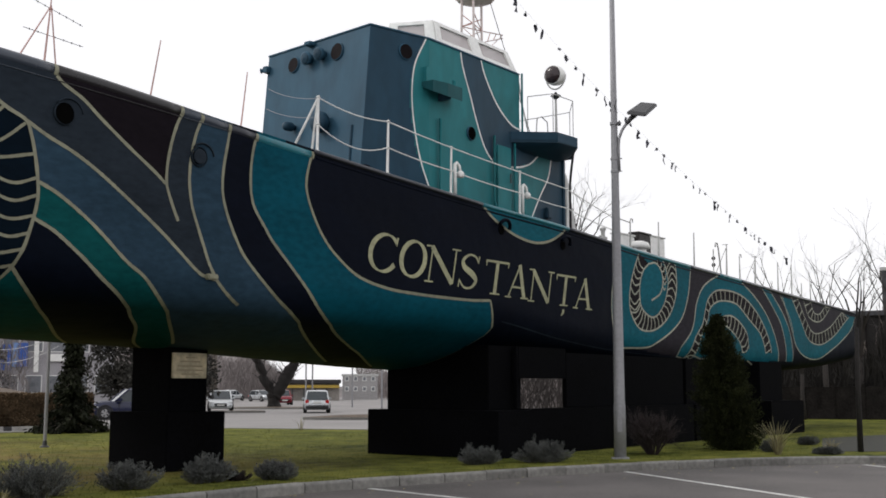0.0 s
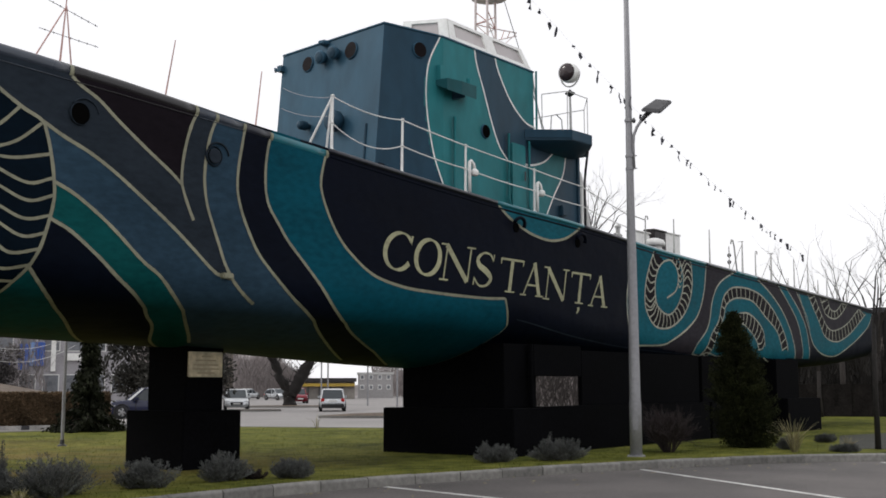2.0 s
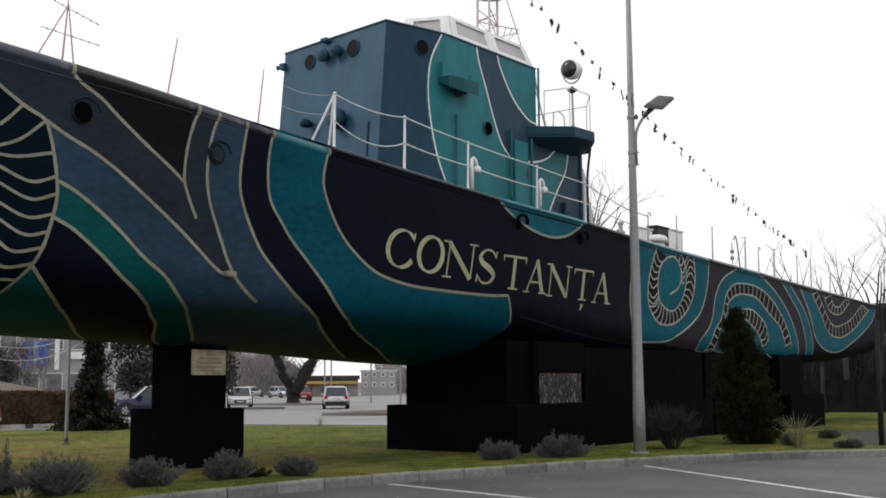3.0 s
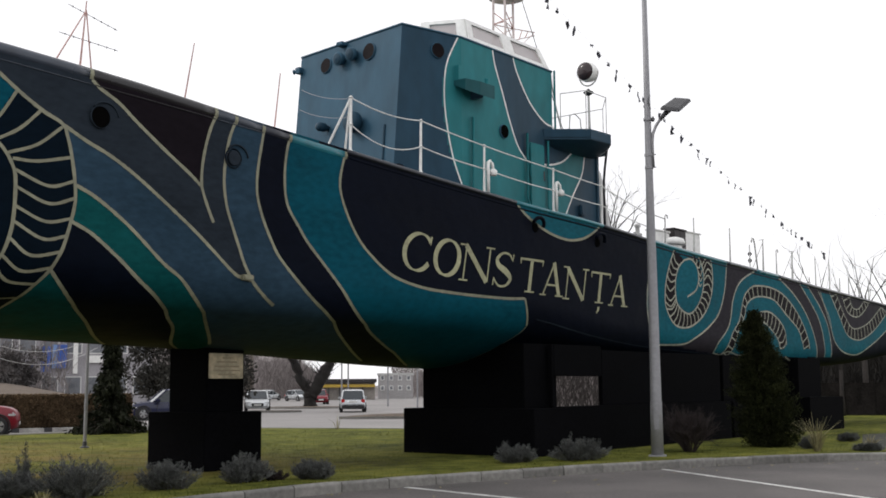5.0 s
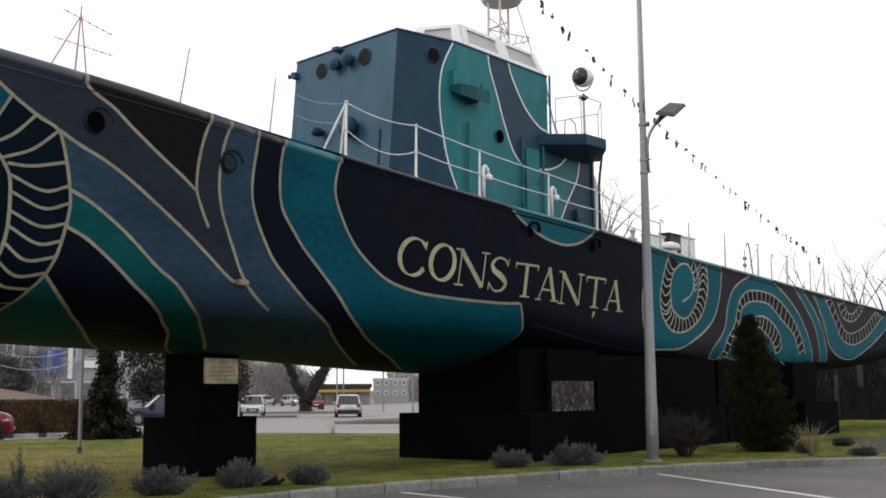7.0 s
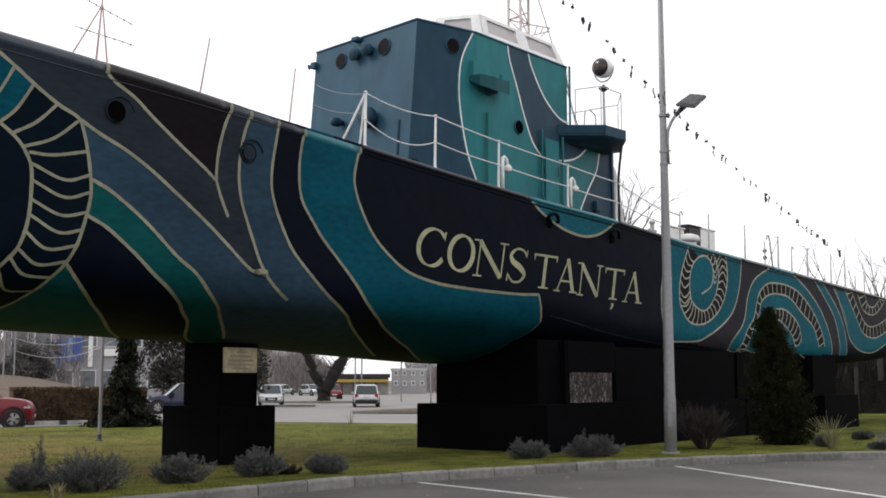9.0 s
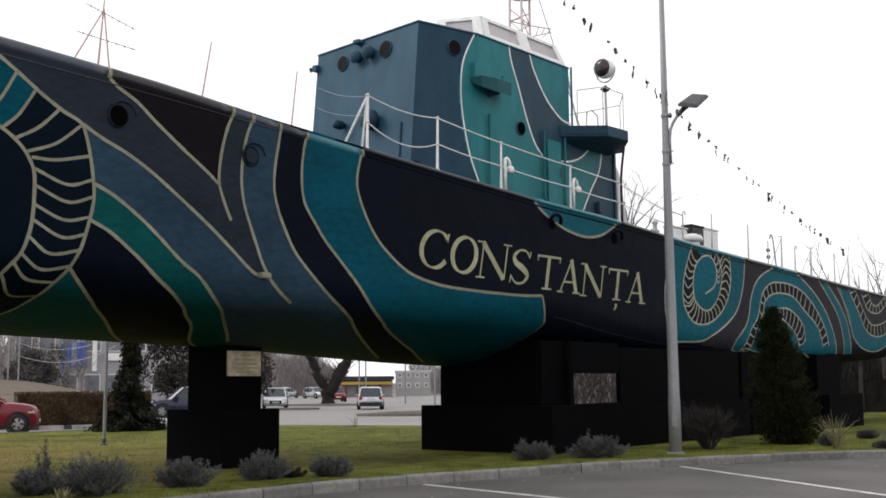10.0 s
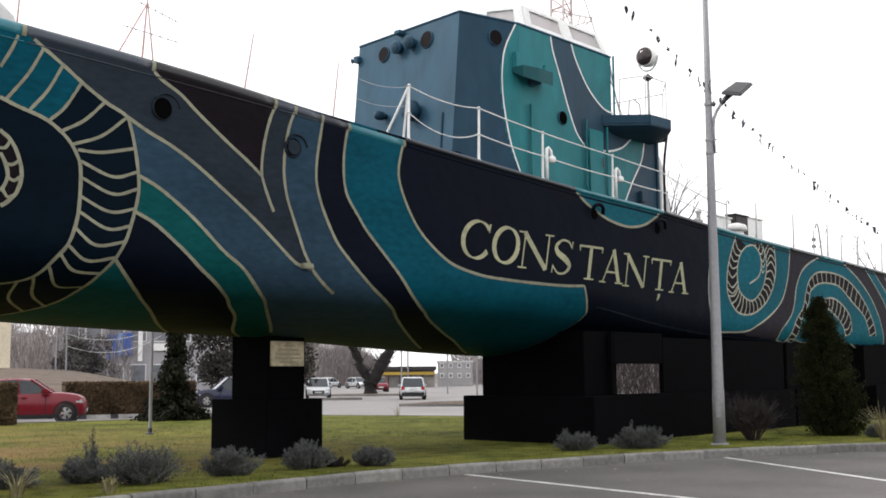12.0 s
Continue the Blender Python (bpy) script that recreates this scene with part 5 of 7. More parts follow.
for x, m in ((8.75, SLATE), (17.4, NAVY)):
    fl = thing("deck_fairlead", "small dark painted fairlead on the gunwale", "fairlead", (0, 0, 0), "fairleads")
    part("body", box(bmesh.new(), x - 0.09, x + 0.09, CENTRE - ease(HALF_BEAM, x) + 0.05, CENTRE - ease(HALF_BEAM, x) + 0.25, ease(SHEER, x) - 0.02, ease(SHEER, x) + 0.07, 0.025), m, fl)

# ---- after deck ----


def mushroom(x, y, r, h):
    v = thing("mushroom_vent", "white mushroom-headed ventilator on the after deck", "ventilator", (0, 0, 0))
    z = ease(SHEER, x)
    part("stem", lathe(bmesh.new(), [(r * 0.7, 0), (r * 0.7, h * 0.6)], (x, y, z), 18), WHITE, v, smooth=True)
    part("head", lathe(bmesh.new(), [(r * 0.75, h * 0.5), (r, h * 0.55), (r * 1.02, h * 0.72), (r * 0.85, h * 0.9), (r * 0.4, h), (0.02, h)], (x, y, z), 22), WHITE, v, smooth=True)


mushroom(30.5, 15.6, 0.32, 0.5)
for x0, x1, y0, y1, h, m, lab in ((31.7, 32.75, 16.9, 17.2, 1.02, WHITE, "white steel deck locker"), (32.85, 33.7, 16.8, 17.15, 1.2, DARK_BOX, "dark hatch box with a lid"), (33.8, 34.95, 16.9, 17.1, 1.25, WHITE, "tall white steel deck locker")):
    z = ease(SHEER, x0)
    b = thing("deck_box", lab + " on the after deck", "deck box", (0, 0, 0))
    part("case", box(bmesh.new(), x0, x1, y0, y1, z - 0.05, z + h, 0.03), m, b)
    part("lid", box(bmesh.new(), x0 - 0.03, x1 + 0.03, y0 - 0.03, y1 + 0.03, z + h, z + h + 0.05, 0.015), m, b)
    part("seam", boxed((x0 + x1) / 2 - 0.008, (x0 + x1) / 2 + 0.008, y0 - 0.006, y0 + 0.02, z + 0.1, z + h - 0.05), m, b)
cowl = thing("mast_stump", "tapering white mast foot behind the deckhouse", "mast foot", (0, 0, 0))
part("tube", lathe(bmesh.new(), [(0.3, 0), (0.28, 0.8), (0.16, 2.2), (0.12, 2.4)], (29.05, 17.2, ease(SHEER, 29)), 18, (-0.12, 0, 1)), GREYP, cowl, smooth=True)
for x, y, z1 in ((30.1, 16.6, 0.85),):
    vl = thing("valve_post", "grey valve post with hand wheel on the deck", "valve", (0, 0, 0))
    z = ease(SHEER, x)
    part("stem", rodded((x, y, z), (x, y, z + z1), 0.07), GREYP, vl)
    part("wheel", rodded((x - 0.2, y, z + z1 * 0.75), (x + 0.2, y, z + z1 * 0.75), 0.05), GREYP, vl)
    part("cap", lathe(bmesh.new(), [(0.1, 0), (0.1, 0.06), (0.05, 0.1)], (x, y, z + z1), 12), GREYP, vl)
after = thing("after_guard_rail", "thin grey posts and wires along the after deck edge", "guard rail", (0, 0, 0))
last = None
for i, x in enumerate((28.1, 29.0, 30.82, 33.34, 35.95, 37.07, 38.54, 40.85, 42.4, 43.6, 44.76, 46.2, 47.7)):
    q = rail_foot(x)
    h = (0.8, 0.8, 1.1, 1.14, 1.12, 0.82, 1.05, 1.13, 1.2, 0.6, 0.75, 0.7, 0.95)[i]
    part("post", rodded(q, q + Vector((0.02, 0, h)), 0.028, 0.018, n=6), GREYP, after)
    if i in (4, 6):
        for dx in (-0.55, 0.4):
            part("raking_leg", rodded(q + Vector((dx, 0.2, 0)), q + Vector((0, 0, h * 0.9)), 0.014, n=5), GREYP, after)
        part("arm", rodded(q + Vector((-0.3, 0, h * 0.95)), q + Vector((0.12, 0, h)), 0.014, n=5), GREYP, after)
    if i in (1, 5):
        part("crook", tube(bmesh.new(), [q + Vector((0, 0, h)), q + Vector((0.05, 0, h + 0.1)), q + Vector((0.15, 0, h + 0.1)), q + Vector((0.18, 0, h))], 0.02, 6), GREYP, after)
    if last is not None and i == 1:
        part("bar", rodded(last + Vector((0, 0, 0.78)), q + Vector((0, 0, 0.78)), 0.018, n=6), GREYP, after)
    last = q
vp = thing("valve_post", "dark deck valve with two hand wheels by the rail", "valve", (0, 0, 0))
q = rail_foot(34.86)
part("stem", rodded(q, q + Vector((0, 0, 0.8)), 0.02), GREYP, vp)
for z in (0.28, 0.5):
    part("wheel", lathe(bmesh.new(), [(0.02, -0.01), (0.07, 0), (0.02, 0.01)], q + Vector((0, 0, z)), 10, (1, 0.3, 0)), GUNMETAL, vp)
hk = thing("davit_hook", "hooked grey pipe standing by the rail", "davit", (0, 0, 0))
q = rail_foot(35.48)
part("pipe", tube(bmesh.new(), [q, q + Vector((-0.2, 0, 0.9)), q + Vector((-0.28, 0, 1.05)), q + Vector((-0.4, 0, 1.06)), q + Vector((-0.45, 0, 0.92))], 0.026, 8), GREYP, hk, smooth=True)

# ---- black concrete supports ----


def support(label, boxes):
    t = thing("support_block", label, "support", (0, 0, 0), "ship supports")
    for name, *b in boxes:
        part(name, box(bmesh.new(), *b, 0.015), BLOCK, t)
    return t


first = support("black-painted concrete pier with a stepped base under the hull", [
    ("base", 14.3, 15.78, 17.4, 19.16, -0.15, 1.13), ("column", 14.58, 15.55, 17.7, 18.86, 1.13, 2.52)])
support("wide black concrete cross pier under the midship hull", [
    ("base", 21.37, 23.0, 14.55, 18.43, -0.15, 1.08), ("column", 21.95, 23.35, 15.21, 18.29, 1.08, 2.6)])
support("long black side wall with a see-through opening", [
    ("plinth", 23.0, 32.2, 14.75, 15.3, -0.15, 1.1), ("pier", 22.9, 23.0, 15.05, 15.17, 1.1, 2.6), ("pier", 25.22, 32.15, 15.05, 15.17, 1.1, 2.5), ("lintel", 23.0, 25.22, 15.05, 15.17, 1.83, 2.6)])
support("black concrete pier beside the tall conifer", [("base", 32.36, 35.4, 14.75, 17.6, -0.15, 1.1), ("column", 32.45, 35.0, 15.1, 17.4, 1.1, 2.5)])
support("black stepped concrete pier under the stern", [("base", 38.0, 41.2, 14.55, 18.6, -0.15, 1.15), ("column", 38.2, 40.3, 15.0, 18.2, 1.15, 2.5)])
plaque = part("plaque", box(bmesh.new(), 14.62, 15.5, 17.665, 17.7, 1.79, 2.29, 0.01), PLAQUE, first, "weathered brass plaque with worn lettering")
for i, (z, a, b) in enumerate(((2.2, 14.95, 15.18), (2.12, 14.8, 15.32), (2.03, 14.75, 15.38), (1.95, 14.72, 15.4), (1.87, 14.85, 15.28))):
    part("text_bar", boxed(a, b, 17.66, 17.668, z - 0.014, z + 0.014), PLAQUE_INK, plaque)

# ---- street lamp by the kerb ----
lamp_post = thing("street_lamp", "tall tapered galvanised street lamp with one flat head", "street lamp", (23.3, 12.5, 0), turn=-62)
part("pole", lathe(bmesh.new(), [(0.14, -0.1), (0.135, 1.2), (0.125, 1.25), (0.1, 5.0), (0.075, 8.0), (0.052, 12.2)], (0, 0, 0), 20), GALV, lamp_post, smooth=True)
part("base_plate", box(bmesh.new(), -0.2, 0.2, -0.2, 0.2, -0.05, 0.03, 0.01), GALV, lamp_post)
part("access_door", box(bmesh.new(), -0.05, 0.05, -0.143, -0.12, 0.6, 0.95, 0.008), GALV, lamp_post)
part("arm", tube(bmesh.new(), [(0.1, -0.03, 6.66), (0.09, -0.04, 7.2), (0.11, -0.04, 7.43), (0.18, -0.04, 7.61), (0.28, -0.04, 7.76), (0.39, 0.01, 7.9)], 0.036, 10), GALV, lamp_post, smooth=True)
for z in (6.6, 6.9, 7.75):
    part("clamp", lathe(bmesh.new(), [(0.085, 0), (0.1, 0.01), (0.1, 0.07), (0.085, 0.08)], (0, 0, z), 16), GALV, lamp_post)
    part("bolt", rodded((0.08, -0.03, z + 0.04), (0.17, -0.04, z + 0.04), 0.014, n=6), GALV, lamp_post)
part("knuckle", tube(bmesh.new(), [(0.28, -0.04, 7.76), (0.39, 0.01, 7.9), (0.52, 0.02, 8.02)], [0.045, 0.06, 0.07], 10), GUNMETAL, lamp_post, smooth=True)
HEAD = [Vector(q) for q in ((0.28, -0.14, 7.97), (0.72, -0.25, 7.87), (1.03, 0.34, 8.27), (0.64, 0.45, 8.35))]
mid = sum(HEAD, Vector()) / 4
head = bmesh.new()
low = [head.verts.new(q) for q in HEAD]
rim = [head.verts.new(q + Vector((0, 0, 0.03))) for q in HEAD]
top = [head.verts.new(q.lerp(mid, 0.18) + Vector((0, 0, 0.075))) for q in HEAD]
for a, b in ((low, rim), (rim, top)):
    for k in range(4):
        head.faces.new((a[k], a[(k + 1) % 4], b[(k + 1) % 4], b[k]))
head.faces.new(low[::-1])
head.faces.new(top)
bmesh.ops.recalc_face_normals(head, faces=head.faces)
bmesh.ops.bevel(head, geom=[e for e in head.edges if all(v in low + rim for v in e.verts) and (e.verts[0] in low) != (e.verts[1] in low)], offset=0.035, segments=3, affect="EDGES")
head_part = part("head", head, LAMP_DARK, lamp_post, "dark flat lamp head")
lens = bmesh.new()
face = [[lens.verts.new(q.lerp(mid, 0.1) + Vector((0, 0, dz))) for q in HEAD] for dz in (-0.012, 0.006)]
for k in range(4):
    lens.faces.new((face[0][k], face[0][(k + 1) % 4], face[1][(k + 1) % 4], face[1][k]))
lens.faces.new(face[0][::-1])
lens.faces.new(face[1])
bmesh.ops.recalc_face_normals(lens, faces=lens.faces)
part("diffuser", lens, LAMP_GREY, head_part, "grey lamp glass")
part("sensor", lathe(bmesh.new(), [(0.03, 0), (0.04, 0.04), (0.02, 0.12)], (0.12, -0.06, 7.72), 10), GUNMETAL, lamp_post)
part("cable", tube(bmesh.new(), [(0.07, -0.05, 8.35), (0.02, -0.1, 8.2), (0.08, -0.08, 8.02)], 0.012, 5), GUNMETAL, lamp_post)

post2 = thing("slim_pole", "slim grey metal pole standing in the lawn", "pole", (18.3, 27.3, 0))
part("pole", rodded((0, 0, -0.05), (0.02, 0, 5.2), 0.048, 0.04, n=12), GALV, post2)
part("foot", lathe(bmesh.new(), [(0.13, 0), (0.12, 0.03), (0.065, 0.06), (0.055, 0.18)], (0, 0, 0), 12), GUNMETAL, post2)

# ---- planting ----


def lavender(x, y, w, h, seed, mat=LAVENDER, label="rounded grey-green lavender bush on the lawn edge", name="lavender_bush", stalks=230, size=0.036):
    """A clump of stalks fanning from the root, each set with short narrow leaves and a spike at its end."""
    rng = random.Random(seed)
    lobes = [(rng.uniform(-0.3, 0.3) * w, rng.uniform(-0.2, 0.2) * w, rng.uniform(0.75, 1.0)) for _ in range(5)]
    v, f = [], []
    st = bmesh.new()
    for i in range(stalks):
        lx, ly, lk = rng.choice(lobes)
        a, tilt = rng.uniform(0, 2 * math.pi), math.acos(rng.uniform(0.12, 1.0))
        d = Vector((math.sin(tilt) * math.cos(a) * w * 0.27, math.sin(tilt) * math.sin(a) * w * 0.27, (0.22 + 0.78 * math.cos(tilt)) * h * lk))
        d *= rng.uniform(0.72, 1.06)
        root = Vector((lx * 0.8, ly * 0.8, 0.0))
        tip = root + d + Vector((lx * 0.2, ly * 0.2, 0))
        if i % 3 == 0:
            rod(st, root, root.lerp(tip, 0.92), 0.006, 0.003, n=3)
        out = (tip - root).normalized()
        for _ in range(80):
            u = rng.random()**0.55
            p = root.lerp(tip, u) + Vector((rng.gauss(0, 0.016), rng.gauss(0, 0.016), rng.gauss(0, 0.012)))
            e = (out + Vector((rng.gauss(0, 0.42), rng.gauss(0, 0.42), rng.gauss(0.1, 0.35)))).normalized()
            q = e.orthogonal().normalized()
            q.rotate(Matrix.Rotation(rng.uniform(0, 6.28), 3, e))
            l = size * rng.uniform(0.6, 1.5)
            k = len(v)
            v += [p, p + e * l * 0.5 + q * l * 0.14, p + e * l, p + e * l * 0.5 - q * l * 0.14]
            f.append((k, k + 1, k + 2, k + 3))
    ob = thing(name, label, "bush", (x, y, -0.02), "lawn edge bushes" if name == "lavender_bush" else "")
    hang("foliage", raw("foliage", v, f), mat, ob)
    part("woody_base", st, BARK, ob)


for i, (x, y, w, h) in enumerate(((8.3, 15.9, 1.05, 0.42), (9.45, 15.75, 0.85, 0.5), (9.95, 14.95, 1.45, 0.66), (11.5, 14.95, 1.15, 0.5), (13.15, 14.9, 1.02, 0.58), (14.2, 14.45, 0.95, 0.4),
                                  (19.85, 13.9, 1.12, 0.4), (21.2, 13.25, 1.6, 0.52), (28.0, 10.75, 0.6, 0.38), (32.2, 11.35, 0.9, 0.28), (27.9, 9.3, 0.8, 0.2))):
    lavender(x, y, w, h, 30 + i)
lavender(13.85, 14.9, 0.5, 0.22, 45, BARBERRY, "low dark dead clump between the lavender bushes", "dead_shrub", 60)
for i, (x, y, h) in enumerate(((9.55, 15.85, 0.88), (19.6, 14.1, 0.6), (21.0, 13.4, 0.66))):
    lavender(x, y, 0.3, h, 60 + i, label="slender upright shoot of a lavender bush", stalks=34)


def twiggy(name, label, x, y, w, h, seed, mat, stalks):
    """A leafless shrub: thin stems from the root that fork into a haze of twigs."""
    rng = random.Random(seed)
    v, f = [], []

    def twig(p, d, l, r, k):
        q = p + d * l
        s = d.orthogonal().normalized()
        t = d.cross(s)
        i = len(v)
        for c, rr in ((p, r), (q, r * 0.7)):
            v.extend([c + s * rr, c + t * rr * 0.87 - s * rr * 0.5, c - t * rr * 0.87 - s * rr * 0.5])
        f.extend([(i, i + 1, i + 4, i + 3), (i + 1, i + 2, i + 5, i + 4), (i + 2, i, i + 3, i + 5)])
        if k:
            for _ in range(3):
                e = (d + Vector((rng.gauss(0, 0.42), rng.gauss(0, 0.42), rng.gauss(0.05, 0.3)))).normalized()
                twig(p.lerp(q, rng.uniform(0.5, 1)), e, l * rng.uniform(0.5, 0.8), r * 0.62, k - 1)
    for _ in range(stalks):
        a, o = rng.uniform(0, 6.28), rng.uniform(0.05, 0.75)
        twig(Vector((0.1 * math.cos(a), 0.1 * math.sin(a), -0.03)), Vector((o * math.cos(a) * w / h, o * math.sin(a) * w / h, 1)).normalized(), h * rng.uniform(0.34, 0.52), 0.011, 3)
    ob = thing(name, label, "bush", (x, y, 0))
    hang("twig_haze", raw("twig_haze", v, f), mat, ob)


twiggy("barberry_shrub", "twiggy dark red barberry shrub beside the lamp", 25.2, 12.65, 1.35, 1.12, 71, BARBERRY, 85)


def tuft(x, y, h, n, seed, mat=STRAW, label="straw-coloured tuft of ornamental grass"):
    rng = random.Random(seed)
    v, f = [], []
    for _ in range(n):
        a, lean, l = rng.uniform(0, 2 * math.pi), rng.uniform(0.1, 0.9), h * rng.uniform(0.6, 1.1)
        d, s = Vector((math.cos(a), math.sin(a), 0)), Vector((-math.sin(a), math.cos(a), 0)) * 0.012
        i = len(v)
        for u in (0, 0.5, 1):
            c = d * (0.06 + lean * l * u * u) + Vector((0, 0, l * (u - 0.35 * lean * u * u)))
            v += [c - s * (1 - 0.8 * u), c + s * (1 - 0.8 * u)]
        f += [(i, i + 1, i + 3, i + 2), (i + 2, i + 3, i + 5, i + 4)]
    ob = hang("grass_tuft", raw("grass_tuft", v, f), mat)
    ob.location = (x, y, -0.01)
    tagged(ob, label, "grass tuft", "grass tufts")


tuft(26.95, 10.2, 0.9, 80, 3)
tuft(28.4, 9.4, 0.4, 60, 4)
tuft(7.72, 14.6, 0.5, 46, 5)
tuft(8.75, 14.0, 0.26, 60, 6)
tuft(11.9, 18.0, 0.4, 30, 8)
tuft(31.6, 30.6, 0.7, 9, 9)


def fine_conifer(label, x, y, h, lean, rings, seed, count):
    """A columnar evergreen: upswept sprays packed round a leaning stem, ragged at the edge."""
    rng = random.Random(seed)
    ob = thing("conifer", label, "tree", (x, y, 0))
    part("trunk", tube(bmesh.new(), [(0, 0, -0.1), (lean[0] * 0.5, lean[1] * 0.5, h * 0.5), (lean[0], lean[1], h * 0.96)], [0.09, 0.06, 0.012], 8), BARK, ob, smooth=True)
    sprays = []
    for _ in range(520):
        z = h * rng.random()**1.15
        a = rng.uniform(0, 6.283)
        reach = float(np.interp(z, rings[0], rings[1])) * rng.uniform(0.62, 1.1) * (1 + 0.12 * math.sin(3 * a + z))
        sprays.append((z, a, reach))

    def place():
        z, a, reach = rng.choice(sprays)
        u = rng.random()**0.6
        lift = 0.5 * reach * (u - 0.6)
        k = min(1, max(0, z / h))
        p = Vector((lean[0] * k + math.cos(a) * reach * u, lean[1] * k + math.sin(a) * reach * u, min(h * 1.01, max(0.05, z + lift))))
        p += Vector((rng.gauss(0, 0.045), rng.gauss(0, 0.045), rng.gauss(0, 0.06)))
        return p, Vector((math.cos(a) * 0.55 + rng.gauss(0, 0.3), math.sin(a) * 0.55 + rng.gauss(0, 0.3), 0.8 + rng.gauss(0, 0.3))).normalized()
    v, f = cloud(count, place, 0.05, rng)
    hang("crown", raw("crown", v, f), CONIFER, ob)


def drooping_spruce(label, x, y, h, rings, seed, boughs, side):
    """A ragged spruce: bare-topped leader, boughs that sag and carry hanging sprays; one side reaches out low."""
    rng = random.Random(seed)
    ob = thing("spruce", label, "tree", (x, y, 0))
    part("trunk", tube(bmesh.new(), [(0, 0, -0.1), (0.03, 0.0, h * 0.4), (0.0, 0.03, h)], [0.14, 0.1, 0.015], 8), BARK, ob, smooth=True)
    lm, v, f = bmesh.new(), [], []
    for i in range(boughs):
        z = h * (0.03 + 0.95 * (i + rng.random()) / boughs)
        a = rng.uniform(0, 6.283)
        reach = float(np.interp(z, rings[0], rings[1])) * rng.uniform(0.5, 1.12)
        out = Vector((math.cos(a), math.sin(a), 0))
        if z < 0.6:
            reach *= 1 + 0.5 * max(0.0, out.dot(side))
        pts = [Vector((0, 0, z)) + out * reach * u + Vector((0, 0, reach * (0.10 * u - 0.34 * u * u))) for u in np.linspace(0, 1, 6)]
        pts = [Vector((p.x, p.y, max(0.06, p.z))) for p in pts]
        tube(lm, pts, [0.03, 0.025, 0.02, 0.015, 0.01, 0.006], 5)
        for _ in range(int(70 + 150 * reach)):
            u = rng.random()**0.8 * 4.999
            p = pts[int(u)].lerp(pts[int(u) + 1], u % 1) + Vector((rng.gauss(0, 0.09), rng.gauss(0, 0.09), rng.gauss(-0.05, 0.07)))
            e = (out * 0.35 + Vector((rng.gauss(0, 0.35), rng.gauss(0, 0.35), -0.8 + rng.gauss(0, 0.45)))).normalized()
            q = e.orthogonal().normalized()
            q.rotate(Matrix.Rotation(rng.uniform(0, 6.28), 3, e))
            l = 0.15 * rng.uniform(0.5, 1.5)
            k = len(v)
            v += [p - q * l * 0.05, p + e * l * 0.5 + q * l * 0.22, p + e * l, p + e * l * 0.5 - q * l * 0.22]
            f.append((k, k + 1, k + 2, k + 3))
    part("branchwork", lm, BARK, ob)
    hang("crown", raw("crown", v, f), SPRUCE, ob)


fine_conifer("dense dark green columnar conifer on the lawn", 28.3, 11.95, 3.4, (-0.10, 0.28), ((0, 0.3, 0.6, 1.3, 2.0, 2.45, 3.0, 3.4), (0.66, 0.82, 0.85, 0.8, 0.68, 0.55, 0.33, 0.08)), 5, 80000)
drooping_spruce("dark drooping spruce beside the hedge", 24.7, 35.3, 4.5, ((0, 0.5, 1.0, 1.7, 2.2, 2.8, 4.5), (1.2, 1.2, 0.92, 0.72, 0.34, 0.2, 0.12)), 8, 120, Vector((0.82, -0.57, 0)))


def bare_tree(label, x, y, h, seed, r=None, mat=TWIG, lean=0.0, forks=4, depth=4, fork_low=0.35, name="bare_tree", group="bare winter trees", wide=0.55):
    """A leafless tree: trunk, forking limbs and fine twigs."""
    rng = random.Random(seed)
    ob = thing(name, label, "tree", (x, y, -0.1), group)
    r = r or h * 0.0105
    top = Vector((lean * h * fork_low, 0.005 * h, h * fork_low))
    tr = bmesh.new()
    tube(tr, [(0, 0, 0), top * 0.5 + Vector((rng.uniform(-.02, .02) * h, 0, 0)), top], [r * 1.25, r, r * 0.85], 8)
    part("trunk", tr, mat, ob, smooth=True)
    v, f = [], []

    def twig(a, b, ra, rb):
        d = (b - a).normalized()
        s = d.orthogonal().normalized()
        t = d.cross(s)
        i = len(v)
        for c, rr in ((a, ra), (b, rb)):
            v.extend([c + s * rr, c + t * rr * 0.87 - s * rr * 0.5, c - t * rr * 0.87 - s * rr * 0.5])
        f.extend([(i, i + 1, i + 4, i + 3), (i + 1, i + 2, i + 5, i + 4), (i + 2, i, i + 3, i + 5)])

    def grow(p, d, l, rr, k):
        for s in range(3):
            q = p + d * l / 3
            twig(p, q, rr, rr * 0.85)
            p, rr = q, rr * 0.85
            d = (d + Vector((rng.gauss(0, 0.14), rng.gauss(0, 0.14), rng.gauss(0.04, 0.1)))).normalized()
            if k > 0 and s > 0:
                for _ in range(rng.choice((1, 1, 2))):
                    e = (d + Vector((rng.gauss(0, 0.5), rng.gauss(0, 0.5), rng.gauss(0.12, 0.3)))).normalized()
                    grow(p, e, l * rng.uniform(0.5, 0.78), rr * 0.62, k - 1)
    for i in range(forks):
        a = 2 * math.pi * (i + rng.uniform(-0.3, 0.3)) / forks
        grow(top * rng.uniform(0.8, 1.0) if i else top, Vector((wide * math.cos(a) + lean, wide * math.sin(a), 1)).normalized(), h * (1 - fork_low) * rng.uniform(0.42, 0.6), r * 0.6, depth)
    hang("crown", raw("crown", v, f), mat, ob)
    return ob


